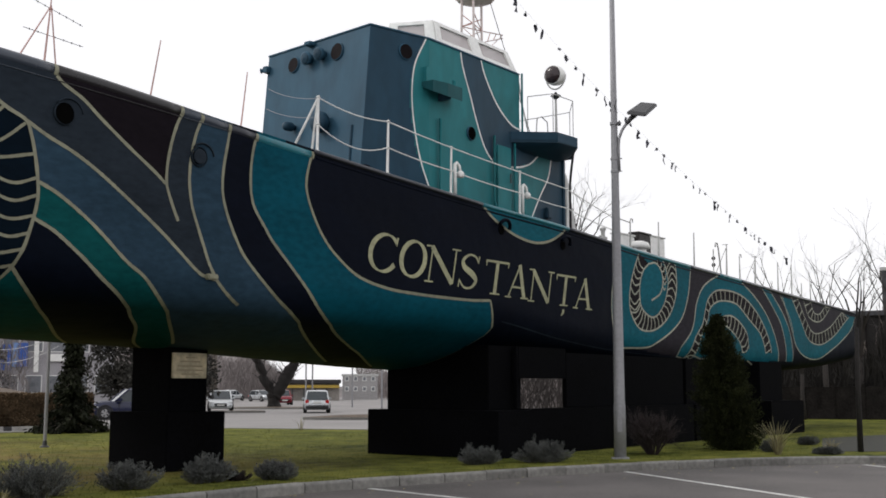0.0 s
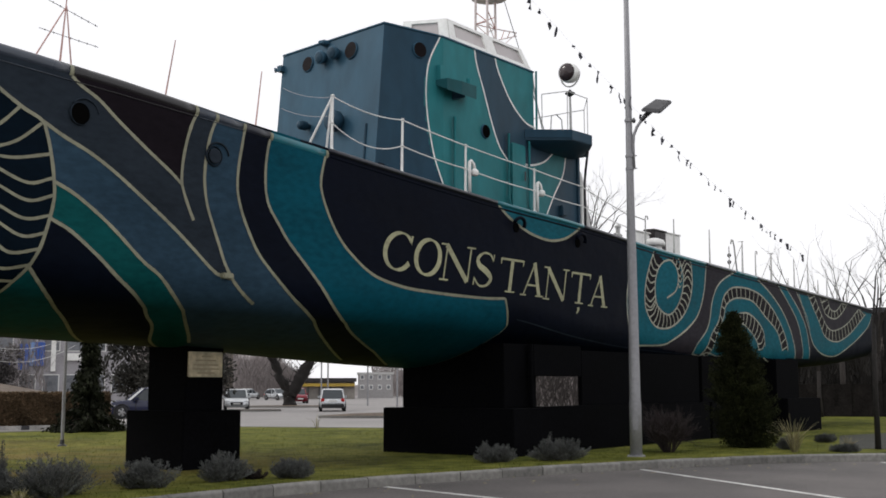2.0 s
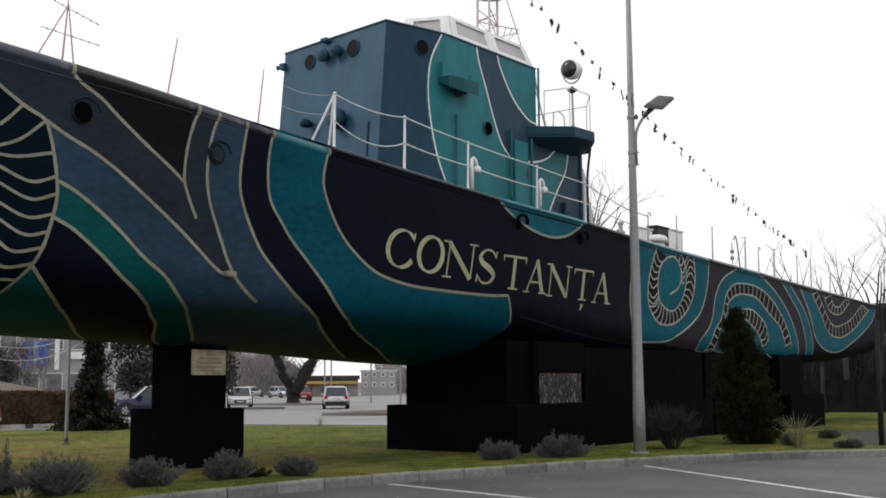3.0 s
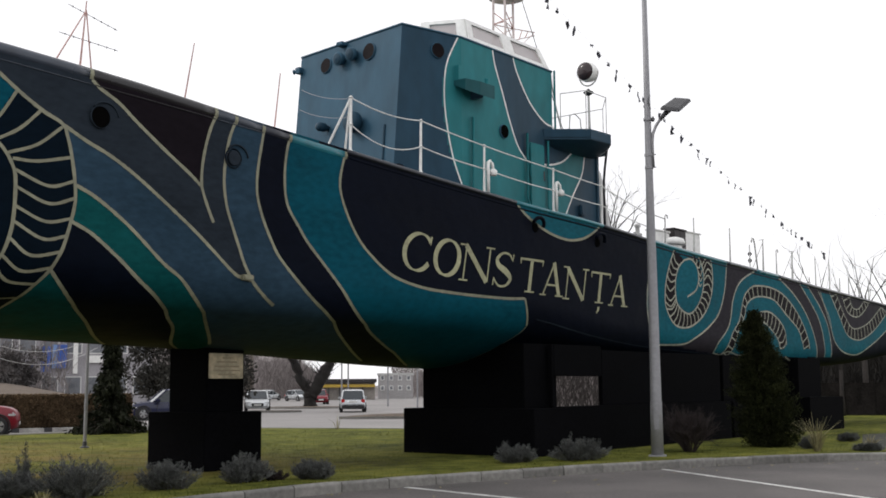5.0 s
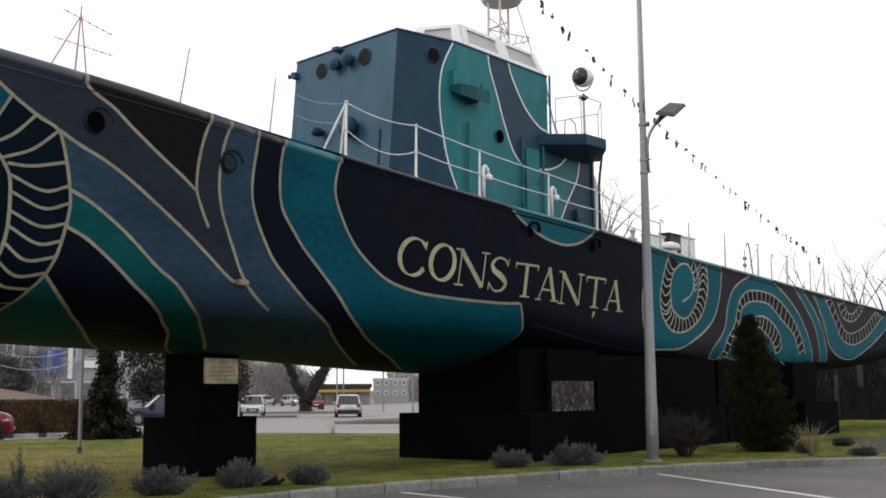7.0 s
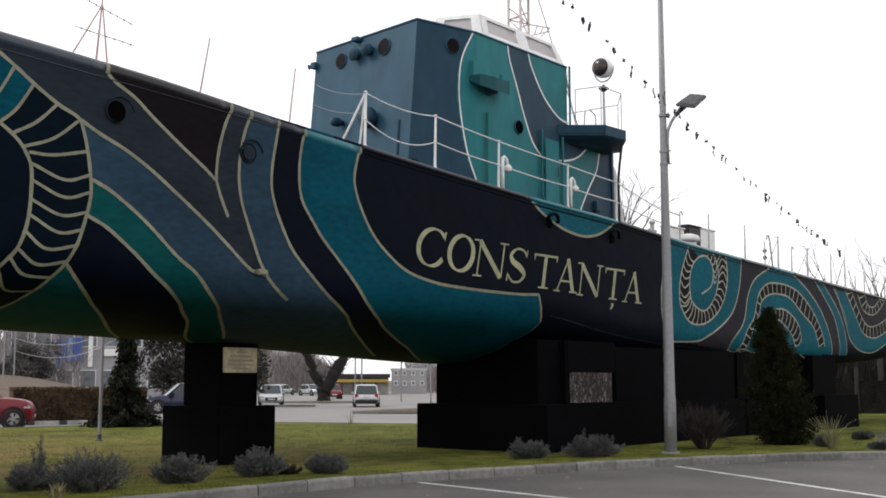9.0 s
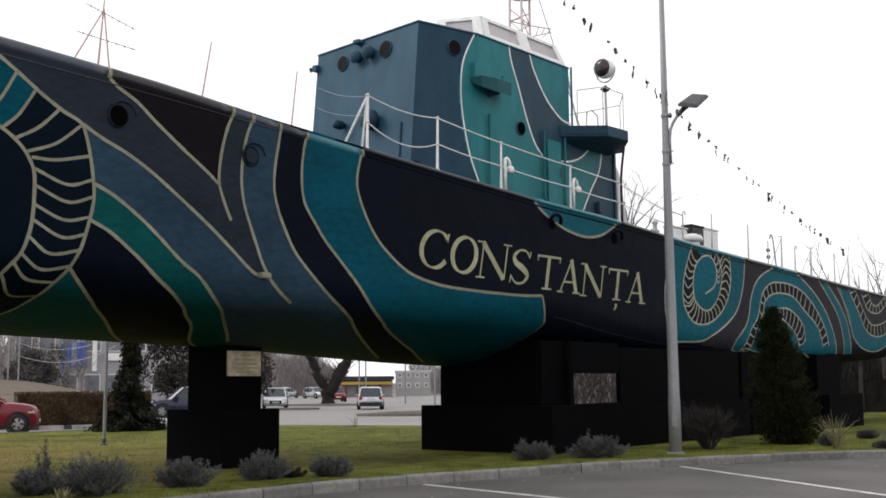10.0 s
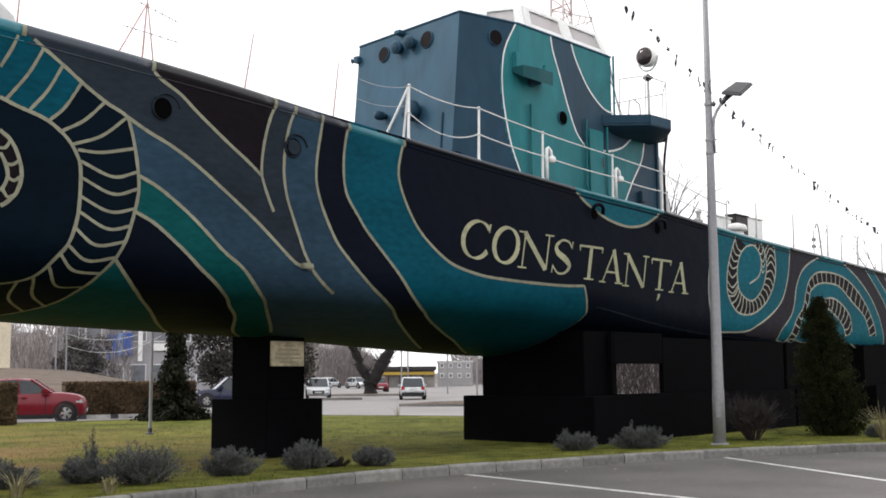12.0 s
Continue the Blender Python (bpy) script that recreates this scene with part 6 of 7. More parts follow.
bare_tree("young bare tree with pale slender trunk in the lawn", 29.4, 8.98, 5.6, 3, 0.062, DARKBARK, forks=2, depth=1, fork_low=0.62, wide=0.22, lean=0.06)
bare_tree("thin bare tree beyond the deckhouse", 52.3, 30.6, 12.5, 20, 0.2, DARK_TWIG, forks=4, depth=4, wide=0.16, fork_low=0.6)
for i, (x, y, h, w) in enumerate(((56.4, 21.6, 8.6, 0.14), (57.2, 20.2, 6.8, 0.2), (59.0, 19.6, 9.6, 0.18), (60.5, 18.2, 9.4, 0.22), (58.5, 22.8, 6.4, 0.2), (60, 24.2, 6.0, 0.2), (61, 16.4, 10.2, 0.25), (60, 25.8, 5.4, 0.2), (61, 17.2, 7.2, 0.16), (60.5, 21.0, 6.4, 0.16))):
    bare_tree("slender bare winter tree behind the stern", x, y, h, 120 + i, h * 0.016, DARK_TWIG, forks=3, depth=3, wide=w * 0.7, fork_low=0.35)
bare_tree("grey-trunked bare tree along the far street", 63.8, 71.7, 12, 51, 0.28, TWIG, forks=4, depth=3, fork_low=0.45)
old = thing("forked_tree", "old forked tree with a thick dark trunk on a street island", "tree", (66, 67, -0.1))
fk = random.Random(15)


def gnarled(bends, rr):
    """A rough limb: bends filled in with small swellings and kinks."""
    pts, rs = [], []
    for (p, q), (ra, rb) in zip(zip(bends, bends[1:]), zip(rr, rr[1:])):
        for k in range(6):
            u = k / 6
            pts.append(Vector(p).lerp(Vector(q), u) + Vector([fk.gauss(0, 0.05) for _ in range(3)]))
            rs.append((ra + (rb - ra) * u) * fk.uniform(0.88, 1.14))
    return tube(bmesh.new(), pts, rs, 9)


part("trunk", tube(bmesh.new(), [(0, 0, 0), (0.03, 0, 0.25), (0, 0.02, 0.7), (0, 0, 1.3)], [0.78, 0.6, 0.52, 0.5], 10), DARKBARK, old, smooth=True)
FORKS = [([(0, 0, 0.9), (-0.55, 0.6, 2.4), (-0.98, 1.08, 4.1), (-1.6, 1.7, 11)], [0.42, 0.36, 0.33, 0.1]), ([(0, 0, 0.8), (0.52, -0.56, 2.3), (1.1, -1.2, 3.7), (1.5, -1.6, 11)], [0.52, 0.48, 0.44, 0.1])]
for bends, rr in FORKS:
    part("limb", gnarled(bends, rr), DARKBARK, old, smooth=True)
shoots = bmesh.new()
for _ in range(90):
    bends, rr = fk.choice(FORKS)
    k = fk.choice((0, 1, 1, 2))
    p = Vector(bends[k]).lerp(Vector(bends[k + 1]), fk.random() * (0.35 if k == 2 else 1))
    d = Vector((fk.gauss(0, 0.6), fk.gauss(0, 0.6), fk.uniform(0.1, 1))).normalized()
    tube(shoots, [p, p + d * fk.uniform(0.5, 0.9), p + d * fk.uniform(1.0, 1.7) + Vector((0, 0, 0.3))], [0.05, 0.03, 0.012], 4)
part("twig_haze", shoots, DARKBARK, old)

# ---- hedges ----


def hedge(x0, y0, x1, y1, h, thick, seed, count):
    rng = random.Random(seed)
    a, b = Vector((x0, y0, 0)), Vector((x1, y1, 0))
    d = (b - a).normalized()
    n = Vector((-d.y, d.x, 0))
    ob = thing("hedge", "clipped brown winter hedge along the street", "hedge", (0, 0, -0.1), "street hedges")
    core = bmesh.new()
    q = [a - n * thick * 0.4, b - n * thick * 0.4, b + n * thick * 0.4, a + n * thick * 0.4]
    prism(core, [(p.x, p.y) for p in q], 0, h * 0.93)
    part("core", core, HEDGE, ob)

    def place():
        u, s = rng.random(), rng.choice((-1, 1, 0))
        if s:
            p = a.lerp(b, u) + n * thick * 0.42 * s + Vector((0, 0, rng.uniform(0, h)))
            e = n * s
        else:
            p = a.lerp(b, u) + n * thick * rng.uniform(-0.45, 0.45) + Vector((0, 0, h * rng.uniform(0.9, 1.0)))
            e = Vector((0, 0, 1))
        return p, (e + Vector((rng.uniform(-1, 1), rng.uniform(-1, 1), rng.uniform(-0.4, 1)))).normalized()
    v, f = cloud(count * 3, place, 0.085, rng)
    hang("leaves", raw("leaves", v, f), HEDGE, ob)


hedge(24.4, 42.6, 29.4, 40.7, 1.45, 1.2, 1, 7000)
hedge(13.0, 37.0, 19.2, 36.9, 1.5, 1.1, 2, 5000)

# ---- cars ----


def car(label, x, y, turn, paint, length=4.4, width=1.8, height=1.6, kind="suv", waist=0.6, wr=0.335):
    """A car facing its own +x: lofted body and cabin, wheels, lights, mirrors."""
    ob = thing("car", label, "car", (x, y, -0.1), "parked cars", turn=turn)
    L, W = length / 2, width / 2
    belt, nose = height * waist, 1.0 if kind == "suv" else 0.86
    st = [(-L, 0.42, 0.62, 0.80), (-L * 0.97, 0.3, belt * 0.93, 0.9), (-L * 0.7, 0.22, belt, 1.0), (0, 0.2, belt * 0.98, 1.0), (L * 0.42, 0.2, belt * 0.985, 1.0), (L * 0.58, 0.2, belt * nose * 0.985, 0.995), (L * 0.74, 0.22, belt * nose * 0.955, 0.975), (L * 0.86, 0.25, belt * nose * 0.91, 0.94), (L * 0.94, 0.28, belt * nose * 0.83, 0.88), (L * 0.985, 0.33, belt * nose * 0.7, 0.8), (L, 0.4, belt * nose * 0.52, 0.7)]
    bm = bmesh.new()
    rows = []
    for sx, z0, z1, k in st:
        w = W * k
        rows.append([bm.verts.new((sx, yy, zz)) for yy, zz in ((-w * 0.9, z0), (-w, z0 + 0.14), (-w, (z0 + z1) / 2), (-w * 0.95, z1 - 0.05), (-w * 0.85, z1), (w * 0.85, z1), (w * 0.95, z1 - 0.05), (w, (z0 + z1) / 2), (w, z0 + 0.14), (w * 0.9, z0))])
    for a, b in zip(rows, rows[1:]):
        for k in range(10):
            bm.faces.new((a[k], b[k], b[(k + 1) % 10], a[(k + 1) % 10]))
    bm.faces.new(rows[0])
    bm.faces.new(rows[-1][::-1])
    bmesh.ops.recalc_face_normals(bm, faces=bm.faces)
    body = part("body", bm, paint, ob, smooth=True)
    rear = -L * (0.92 if kind == "suv" else 0.62)
    cab = [(rear, belt * 0.95, belt * 0.97, 0.86), (rear + 0.46, belt * 0.95, height * 0.955, 0.75), (-L * 0.1, belt * 0.95, height, 0.78), (L * 0.12, belt * 0.95, height * 0.97, 0.77), (L * 0.46, belt * 0.9, belt * 0.97, 0.86)]
    bm = bmesh.new()
    rows = []
    for sx, z0, z1, k in cab:
        rows.append([bm.verts.new((sx, yy, zz)) for yy, zz in ((-W * 0.9, z0), (-W * k, z1 - 0.04), (-W * k * 0.85, z1), (W * k * 0.85, z1), (W * k, z1 - 0.04), (W * 0.9, z0))])
    for a, b in zip(rows, rows[1:]):
        for k in range(6):
            bm.faces.new((a[k], b[k], b[(k + 1) % 6], a[(k + 1) % 6]))
    bmesh.ops.recalc_face_normals(bm, faces=bm.faces)
    part("glasshouse", bm, CAR_GLASS, ob)
    rf = bmesh.new()
    r0 = [[rf.verts.new((sx, yy, zz)) for yy, zz in ((-W * k * 1.02, z1 - 0.05), (-W * k * 0.85, z1 + 0.015), (W * k * 0.85, z1 + 0.015), (W * k * 1.02, z1 - 0.05))] for sx, z0, z1, k in cab[1:4]]
    for a, b in zip(r0, r0[1:]):
        for k in range(3):
            rf.faces.new((a[k], b[k], b[k + 1], a[k + 1]))
    part("roof", rf, paint, ob, smooth=True)
    for s in (-1, 1):
        for a, b in ((cab[0], cab[1]), (cab[3], cab[4])):
            part("pillar", rodded((a[0], s * W * a[3], a[2]), (b[0], s * W * b[3], b[2]), 0.04, n=6), paint, ob)
        part("pillar", rodded((-L * 0.05, s * W * 0.92, belt * 0.95), (-L * 0.08, s * W * 0.79, height * 0.97), 0.035, n=6), paint, ob)
        part("mirror", box(bmesh.new(), L * 0.3, L * 0.42, s * W * 1.04 - 0.09, s * W * 1.04 + 0.09, belt * 0.98, belt * 0.98 + 0.15, 0.03), paint, ob)
        part("door_handle", box(bmesh.new(), -L * 0.02, L * 0.07, s * W * 1.0 - 0.02, s * W * 1.0 + 0.02, belt * 0.82, belt * 0.82 + 0.035, 0.008), paint, ob)
        part("sill_trim", box(bmesh.new(), -L * 0.55, L * 0.55, s * W * 0.985 - 0.03, s * W * 0.985 + 0.03, 0.2, 0.34, 0.02), TYRE, ob)
        part("headlight", box(bmesh.new(), L * 0.82, L * 0.955, s * W * 0.72 - 0.19, s * W * 0.72 + 0.19, belt * 0.62, belt * 0.76, 0.05), HEADGLASS, ob)
        part("door_seam", boxed(L * 0.36, L * 0.37, s * W * 0.995 - 0.012, s * W * 0.995 + 0.012, 0.34, belt * 0.9), TYRE, ob)
        part("door_seam", boxed(-L * 0.09, -L * 0.08, s * W * 0.995 - 0.012, s * W * 0.995 + 0.012, 0.34, belt * 0.9), TYRE, ob)
        part("tail_light", box(bmesh.new(), -L * 1.0, -L * 0.9, s * W * 0.76 - 0.12, s * W * 0.76 + 0.12, belt * 0.72, belt * 0.98, 0.03), TAIL_RED, ob)
        for wx in (-L * 0.62, L * 0.69):
            wheel = part("wheel", lathe(bmesh.new(), [(wr * 0.6, -0.11), (wr * 0.93, -0.11), (wr, -0.07), (wr, 0.07), (wr * 0.93, 0.11), (wr * 0.6, 0.11)], (wx, s * (W - 0.1), wr), 24, (0, 1, 0), False), TYRE, ob, smooth=True)
            part("rim", lathe(bmesh.new(), [(wr * 0.7, 0), (wr * 0.68, 0.1), (wr * 0.6, 0.085), (0.06, 0.1), (0.01, 0.1)], (wx, s * (W - 0.1), wr), 20, (0, s, 0)), RIM, wheel)
            for k in range(5):
                a = 2 * math.pi * k / 5
                part("spoke_gap", rodded((wx + 0.08 * math.cos(a), s * (W + 0.0), wr + 0.08 * math.sin(a)), (wx + wr * 0.54 * math.cos(a), s * (W + 0.0), wr + wr * 0.54 * math.sin(a)), 0.018, 0.05, n=5), TYRE, wheel)
            part("wheel_arch", lathe(bmesh.new(), [(wr + 0.015, -0.02), (wr + 0.075, -0.02), (wr + 0.075, 0.02), (wr + 0.015, 0.02)], (wx, s * (W - 0.012), wr + 0.01), 24, (0, 1, 0), False), TYRE, ob)
    part("plate", boxed(-L * 1.012, -L * 0.99, -0.26, 0.26, 0.66, 0.78), PLATE, ob)
    part("plate", boxed(L * 0.985, L * 1.012, -0.26, 0.26, 0.42, 0.53), PLATE, ob)
    part("bumper", box(bmesh.new(), -L * 1.02, -L * 0.93, -W * 0.86, W * 0.86, 0.28, 0.5, 0.03), TYRE if kind == "suv" else paint, ob)
    part("grille", box(bmesh.new(), L * 0.93, L * 1.005, -W * 0.5, W * 0.5, 0.34, 0.6, 0.03), TYRE, ob)
    return ob


car("red compact sport utility car parked behind the lawn", 21.45, 40.2, -34, CAR_RED, 4.45, 1.85, 1.66, waist=0.685, wr=0.37)
car("dark blue hatchback parked beyond the spruce", 39.3, 50.8, 153, CAR_BLUE, 4.4, 1.8, 1.68, wr=0.36)
car("silver estate car seen from behind on the street", 57.7, 54.4, 44, CAR_SILVER, 4.5, 1.78, 1.52)
car("white saloon car facing the lawn", 57.0, 63.4, 229, CAR_WHITE, 4.5, 1.78, 1.5, "saloon")
car("small red car parked beyond the forked tree", 82.0, 82.0, 232, CAR_RED, 3.7, 1.6, 1.5)
car("silver car parked far down the street", 104.0, 113.5, 20, CAR_SILVER, 4.3, 1.75, 1.4)
car("grey-silver car parked far down the street", 100.6, 104.3, 255, CAR_SILVER, 4.3, 1.75, 1.4)
car("silver car behind the hedge", 23.3, 44.6, -20, CAR_SILVER, 4.3, 1.75, 1.5)

# ---- street islands ----


def island(label, cx, cy, rx, ry, turn, h):
    ob = thing("traffic_island", label, "traffic island", (cx, cy, -0.1), "traffic islands", turn=turn)
    ring = [(rx * math.cos(a), ry * math.sin(a)) for a in np.linspace(0, 2 * math.pi, 40)[:-1]]
    part("kerb_ring", prism(bmesh.new(), ring, 0, 0.14), KERB, ob)
    bm = bmesh.new()
    lathe(bm, [(1, 0.13), (0.96, 0.15), (0.6, h * 0.8), (0.02, h)], (0, 0, 0), 32)
    bmesh.ops.scale(bm, vec=(rx * 0.97, ry * 0.97, 1), verts=bm.verts)
    part("turf", bm, BARE_SOIL, ob, smooth=True)


island("low kerbed bare-earth island in the far street", 47.6, 40.0, 4.3, 1.4, -46, 0.3)
island("small low kerbed island in the far street", 54.2, 58.1, 1.6, 0.7, -46, 0.16)
island("kerbed island round the forked tree", 66, 67, 4.0, 2.2, -46, 0.2)

# ---- far buildings ----


def facade(name, label, cx, cy, turn, w, h, deep, wall, bays, floors, sill0, win, roof=GREYP):
    """A plain block facing its own -y, with real window recess frames and panes."""
    ob = thing(name, label, "building", (cx, cy, -0.1), turn=turn)
    part("wall", boxed(-w / 2, w / 2, 0, deep, 0, h), wall, ob)
    part("parapet", box(bmesh.new(), -w / 2 - 0.15, w / 2 + 0.15, -0.15, deep + 0.15, h, h + 0.3, 0.02), roof, ob)
    for i in range(bays):
        for j in range(floors):
            x, z = -w / 2 + w * (i + 0.5) / bays, sill0 + j * (h - 0.5) / max(1, floors)
            fw = part("window", box(bmesh.new(), x - win[0] / 2 - 0.08, x + win[0] / 2 + 0.08, -0.06, 0.05, z - 0.08, z + win[1] + 0.08, 0.01), WHITE, ob)
            part("pane", boxed(x - win[0] / 2, x + win[0] / 2, -0.08, 0.02, z, z + win[1]), DULLPANE, fw)
    return ob


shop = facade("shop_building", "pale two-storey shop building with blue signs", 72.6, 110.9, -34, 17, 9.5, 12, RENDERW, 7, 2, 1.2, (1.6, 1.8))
for x, z0, z1, w, m in ((-3.2, 3.6, 6.4, 0.35, SIGN_BLUE), (-2.6, 3.6, 6.4, 0.35, SIGN_BLUE), (-2.0, 4.0, 6.6, 0.5, SIGN_PALE), (-1.2, 4.0, 6.6, 1.0, SIGN_BLUE), (-5.2, 2.4, 4.4, 0.3, SIGN_BLUE), (-4.7, 2.2, 4.6, 0.3, SIGN_BLUE), (-4.2, 2.4, 4.3, 0.3, SIGN_BLUE), (-5.7, 1.6, 4.0, 0.2, WHITE), (0.2, 3.4, 7.2, 0.5, WHITE), (2.5, 4.6, 5.4, 2.4, WHITE)):
    part("sign_panel", box(bmesh.new(), x - w / 2, x + w / 2, -0.35, -0.1, z0, z1, 0.02), m, shop)
facade("cream_house", "cream rendered house at the street corner", 42.86, 95.85, -27, 12, 8, 8, RENDERY, 3, 2, 1.2, (1.0, 1.5))
shed = facade("petrol_shed", "long low shed with a yellow fascia band", 110.9, 105.4, -46, 7.2, 2.3, 8, GREY_FENCE, 0, 1, 0.8, (0.9, 0.9))
part("fascia", box(bmesh.new(), -3.6, 3.6, -0.6, -0.2, 1.68, 2.08, 0.02), YELLOW, shed, "faded yellow fascia")
part("roof_slab", box(bmesh.new(), -3.8, 3.8, -0.8, 8.2, 2.3, 2.8, 0.02), DARK_BOX, shed)
for x in (-2.6, -1.1, 0.4, 1.9):
    part("bay_post", boxed(x - 0.08, x + 0.08, -0.25, -0.05, 0, 1.76), GUNMETAL, shed)
facade("white_office", "small white office block with square windows", 125.0, 109.3, -49, 5.1, 3.4, 6, OFFICE_WALL, 4, 2, 1.3, (0.42, 0.5))
facade("grey_block", "dark grey building at the edge of the wood", 99, 24.2, -74, 7, 11.5, 10, GUNMETAL, 3, 3, 1.6, (1.2, 1.4))

boarded = facade("boarded_building", "low dark boarded building behind the stern", 72.0, 18.0, -73, 12, 6.1, 8, DARKBARK, 0, 1, 1.6, (1.2, 1.4), GUNMETAL)
for i in range(14):
    part("batten", boxed(-5.9 + i * 0.88, -5.8 + i * 0.88, -0.06, 0.0, 0, 6.1), FENCE_DARK, boarded)

# grassy bank and far trees
bank = bmesh.new()
for i in range(24):
    u = i / 23
    a = radians(70 - 18 * u)
    top = float(np.interp(math.degrees(a), (54, 57, 59.5, 62), (0.2, 1.2, 2.1, 2.4)))
    for rr, z in ((74, -0.1), (84, 0.45 * top), (94, (0.8 + 0.06 * math.sin(7 * u)) * top), (104, top), (125, -0.1)):
        bank.verts.new((rr * math.cos(a), rr * math.sin(a), z))
bank.verts.ensure_lookup_table()
for i in range(23):
    for j in range(4):
        bank.faces.new((bank.verts[i * 5 + j], bank.verts[i * 5 + j + 1], bank.verts[i * 5 + j + 6], bank.verts[i * 5 + j + 5]))
bmesh.ops.recalc_face_normals(bank, faces=bank.faces)
ob = part("grassy_bank", bank, BARE_SOIL, smooth=True)
tagged(ob, "dry brown earth bank beyond the street", "bank", kind="structure")


hill = bmesh.new()
hr = random.Random(14)
rows = []
for i in range(121):
    a = radians(28 + 44 * i / 120)
    z = float(np.interp(math.degrees(a), (28, 34, 40, 41.4, 44.2, 45.5, 46.8, 50, 55, 58, 60, 62, 66, 72), (6, 6.5, 4.5, 2.0, 2.0, 5.5, 8, 9, 10.5, 9.5, 8.6, 10.5, 12, 12))) * hr.uniform(0.9, 1.08)
    rows.append([hill.verts.new((r * math.cos(a), r * math.sin(a), h)) for r, h in ((200, -0.2), (212, z * 0.75), (225, z), (260, -0.2))])
for p, q in zip(rows, rows[1:]):
    for k in range(3):
        hill.faces.new((p[k], q[k], q[k + 1], p[k + 1]))
bmesh.ops.recalc_face_normals(hill, faces=hill.faces)
# added backdrop closing the gaps between trees; its pale colour imitates haze
tagged(part("wooded_rise", hill, HAZE_TREES, smooth=True), "grey-brown backdrop rise beyond the street, distance haze put into its colour", "backdrop", kind="structure")


def far_wood(label, arcs, seed, count, mat, size):
    """A belt of bare trees far off, too fine to count."""
    rng = random.Random(seed)
    v, f = [], []
    for _ in range(count):
        a0, a1, r0, r1, h = rng.choice(arcs)
        a, r = radians(rng.uniform(a0, a1)), rng.uniform(r0, r1)
        top = h * (0.7 + 0.3 * math.sin(a * 90) * math.sin(a * 37 + 1))
        z = top * rng.random()**1.2
        p = Vector((r * math.cos(a), r * math.sin(a), z - 0.2))
        d = Vector((rng.gauss(0, 0.35), rng.gauss(0, 0.35), 1)).normalized() * size * rng.uniform(0.5, 1.5)
        s = Vector((-math.sin(a), math.cos(a), 0)) * size * rng.uniform(0.008, 0.035)
        i = len(v)
        v += [p - s, p + s, p + d + s * 0.3, p + d - s * 0.3]
        f.append((i, i + 1, i + 2, i + 3))
    o = hang("far_wood", raw("far_wood", v, f), mat)
    tagged(o, label, "woods", kind="stuff")


# this belt's pale colour carries the distance haze
far_wood("grey-brown belt of bare trees along the street, haze put into its colour", [(34, 41.3, 175, 200, 6), (44.6, 48, 175, 200, 8), (57, 72, 128, 160, 12), (57, 72, 126, 150, 9), (48, 57, 150, 165, 9), (26, 36, 90, 110, 4)], 5, 42000, HAZE_TREES, 1.5)
far_wood("dark bare thicket behind the stern", [(11, 25, 63, 72, 4.6), (11, 26, 70, 90, 4.2)], 6, 90000, THICKET, 1.1)
far_wood("grey bare trunks and twigs beyond the street", [(28, 36, 66, 84, 5.5)], 17, 1100, DARK_TWIG, 1.6)
far_wood("thin pale twigs over the thicket", [(10, 22, 68, 84, 8.0)], 9, 900, TWIG, 1.2)
fence = thing("boundary_fence", "long dark grey panel fence before the thicket", "fence", (0, 0, -0.1))
for i in range(12):
    a, b = radians(10 + i * 1.35), radians(10 + (i + 1) * 1.35)
    pa, pb = Vector((62 * math.cos(a), 62 * math.sin(a))), Vector((62 * math.cos(b), 62 * math.sin(b)))
    part("panel", slanted(tuple(pa), tuple(pb), tuple(pa), tuple(pb), 0.1, 1.75, 0.03), FENCE_DARK, fence)
    part("post", boxed(pa.x - 0.07, pa.x + 0.07, pa.y - 0.07, pa.y + 0.07, 0, 1.9), FENCE_DARK, fence)
for x, y, h in ((49.6, 88.0, 10), (49.8, 86.7, 8), (70.4, 59.22, 8), (72.1, 69.3, 9), (72.5, 68.9, 9), (74.8, 66.3, 9)):
    q = thing("far_lamp_post", "slim grey lamp post along the far street", "lamp post", (x, y, -0.1), "far lamp posts")
    part("pole", rodded((0, 0, 0), (0, 0, h), 0.075, 0.05), GALV, q)
    part("arm", rodded((0, 0, h), (0.9, -0.4, h + 0.15), 0.04), GALV, q)
wires = thing("street_cables", "two sagging pale cables between the far lamp posts", "cables", (0, 0, 0))
for z, sag in ((5.2, 0.9), (4.2, 1.0)):
    a, b = Vector((49.8, 86.7, z)), Vector((60.0, 88.0, z + 1.1))
    part("cable", tube(bmesh.new(), [a.lerp(b, u) - Vector((0, 0, 4 * sag * u * (1 - u))) for u in np.linspace(0, 1, 14)], 0.024, 5), GREYP, wires)
# the third tree's leaves are paler, haze put into their colour
ev = random.Random(77)
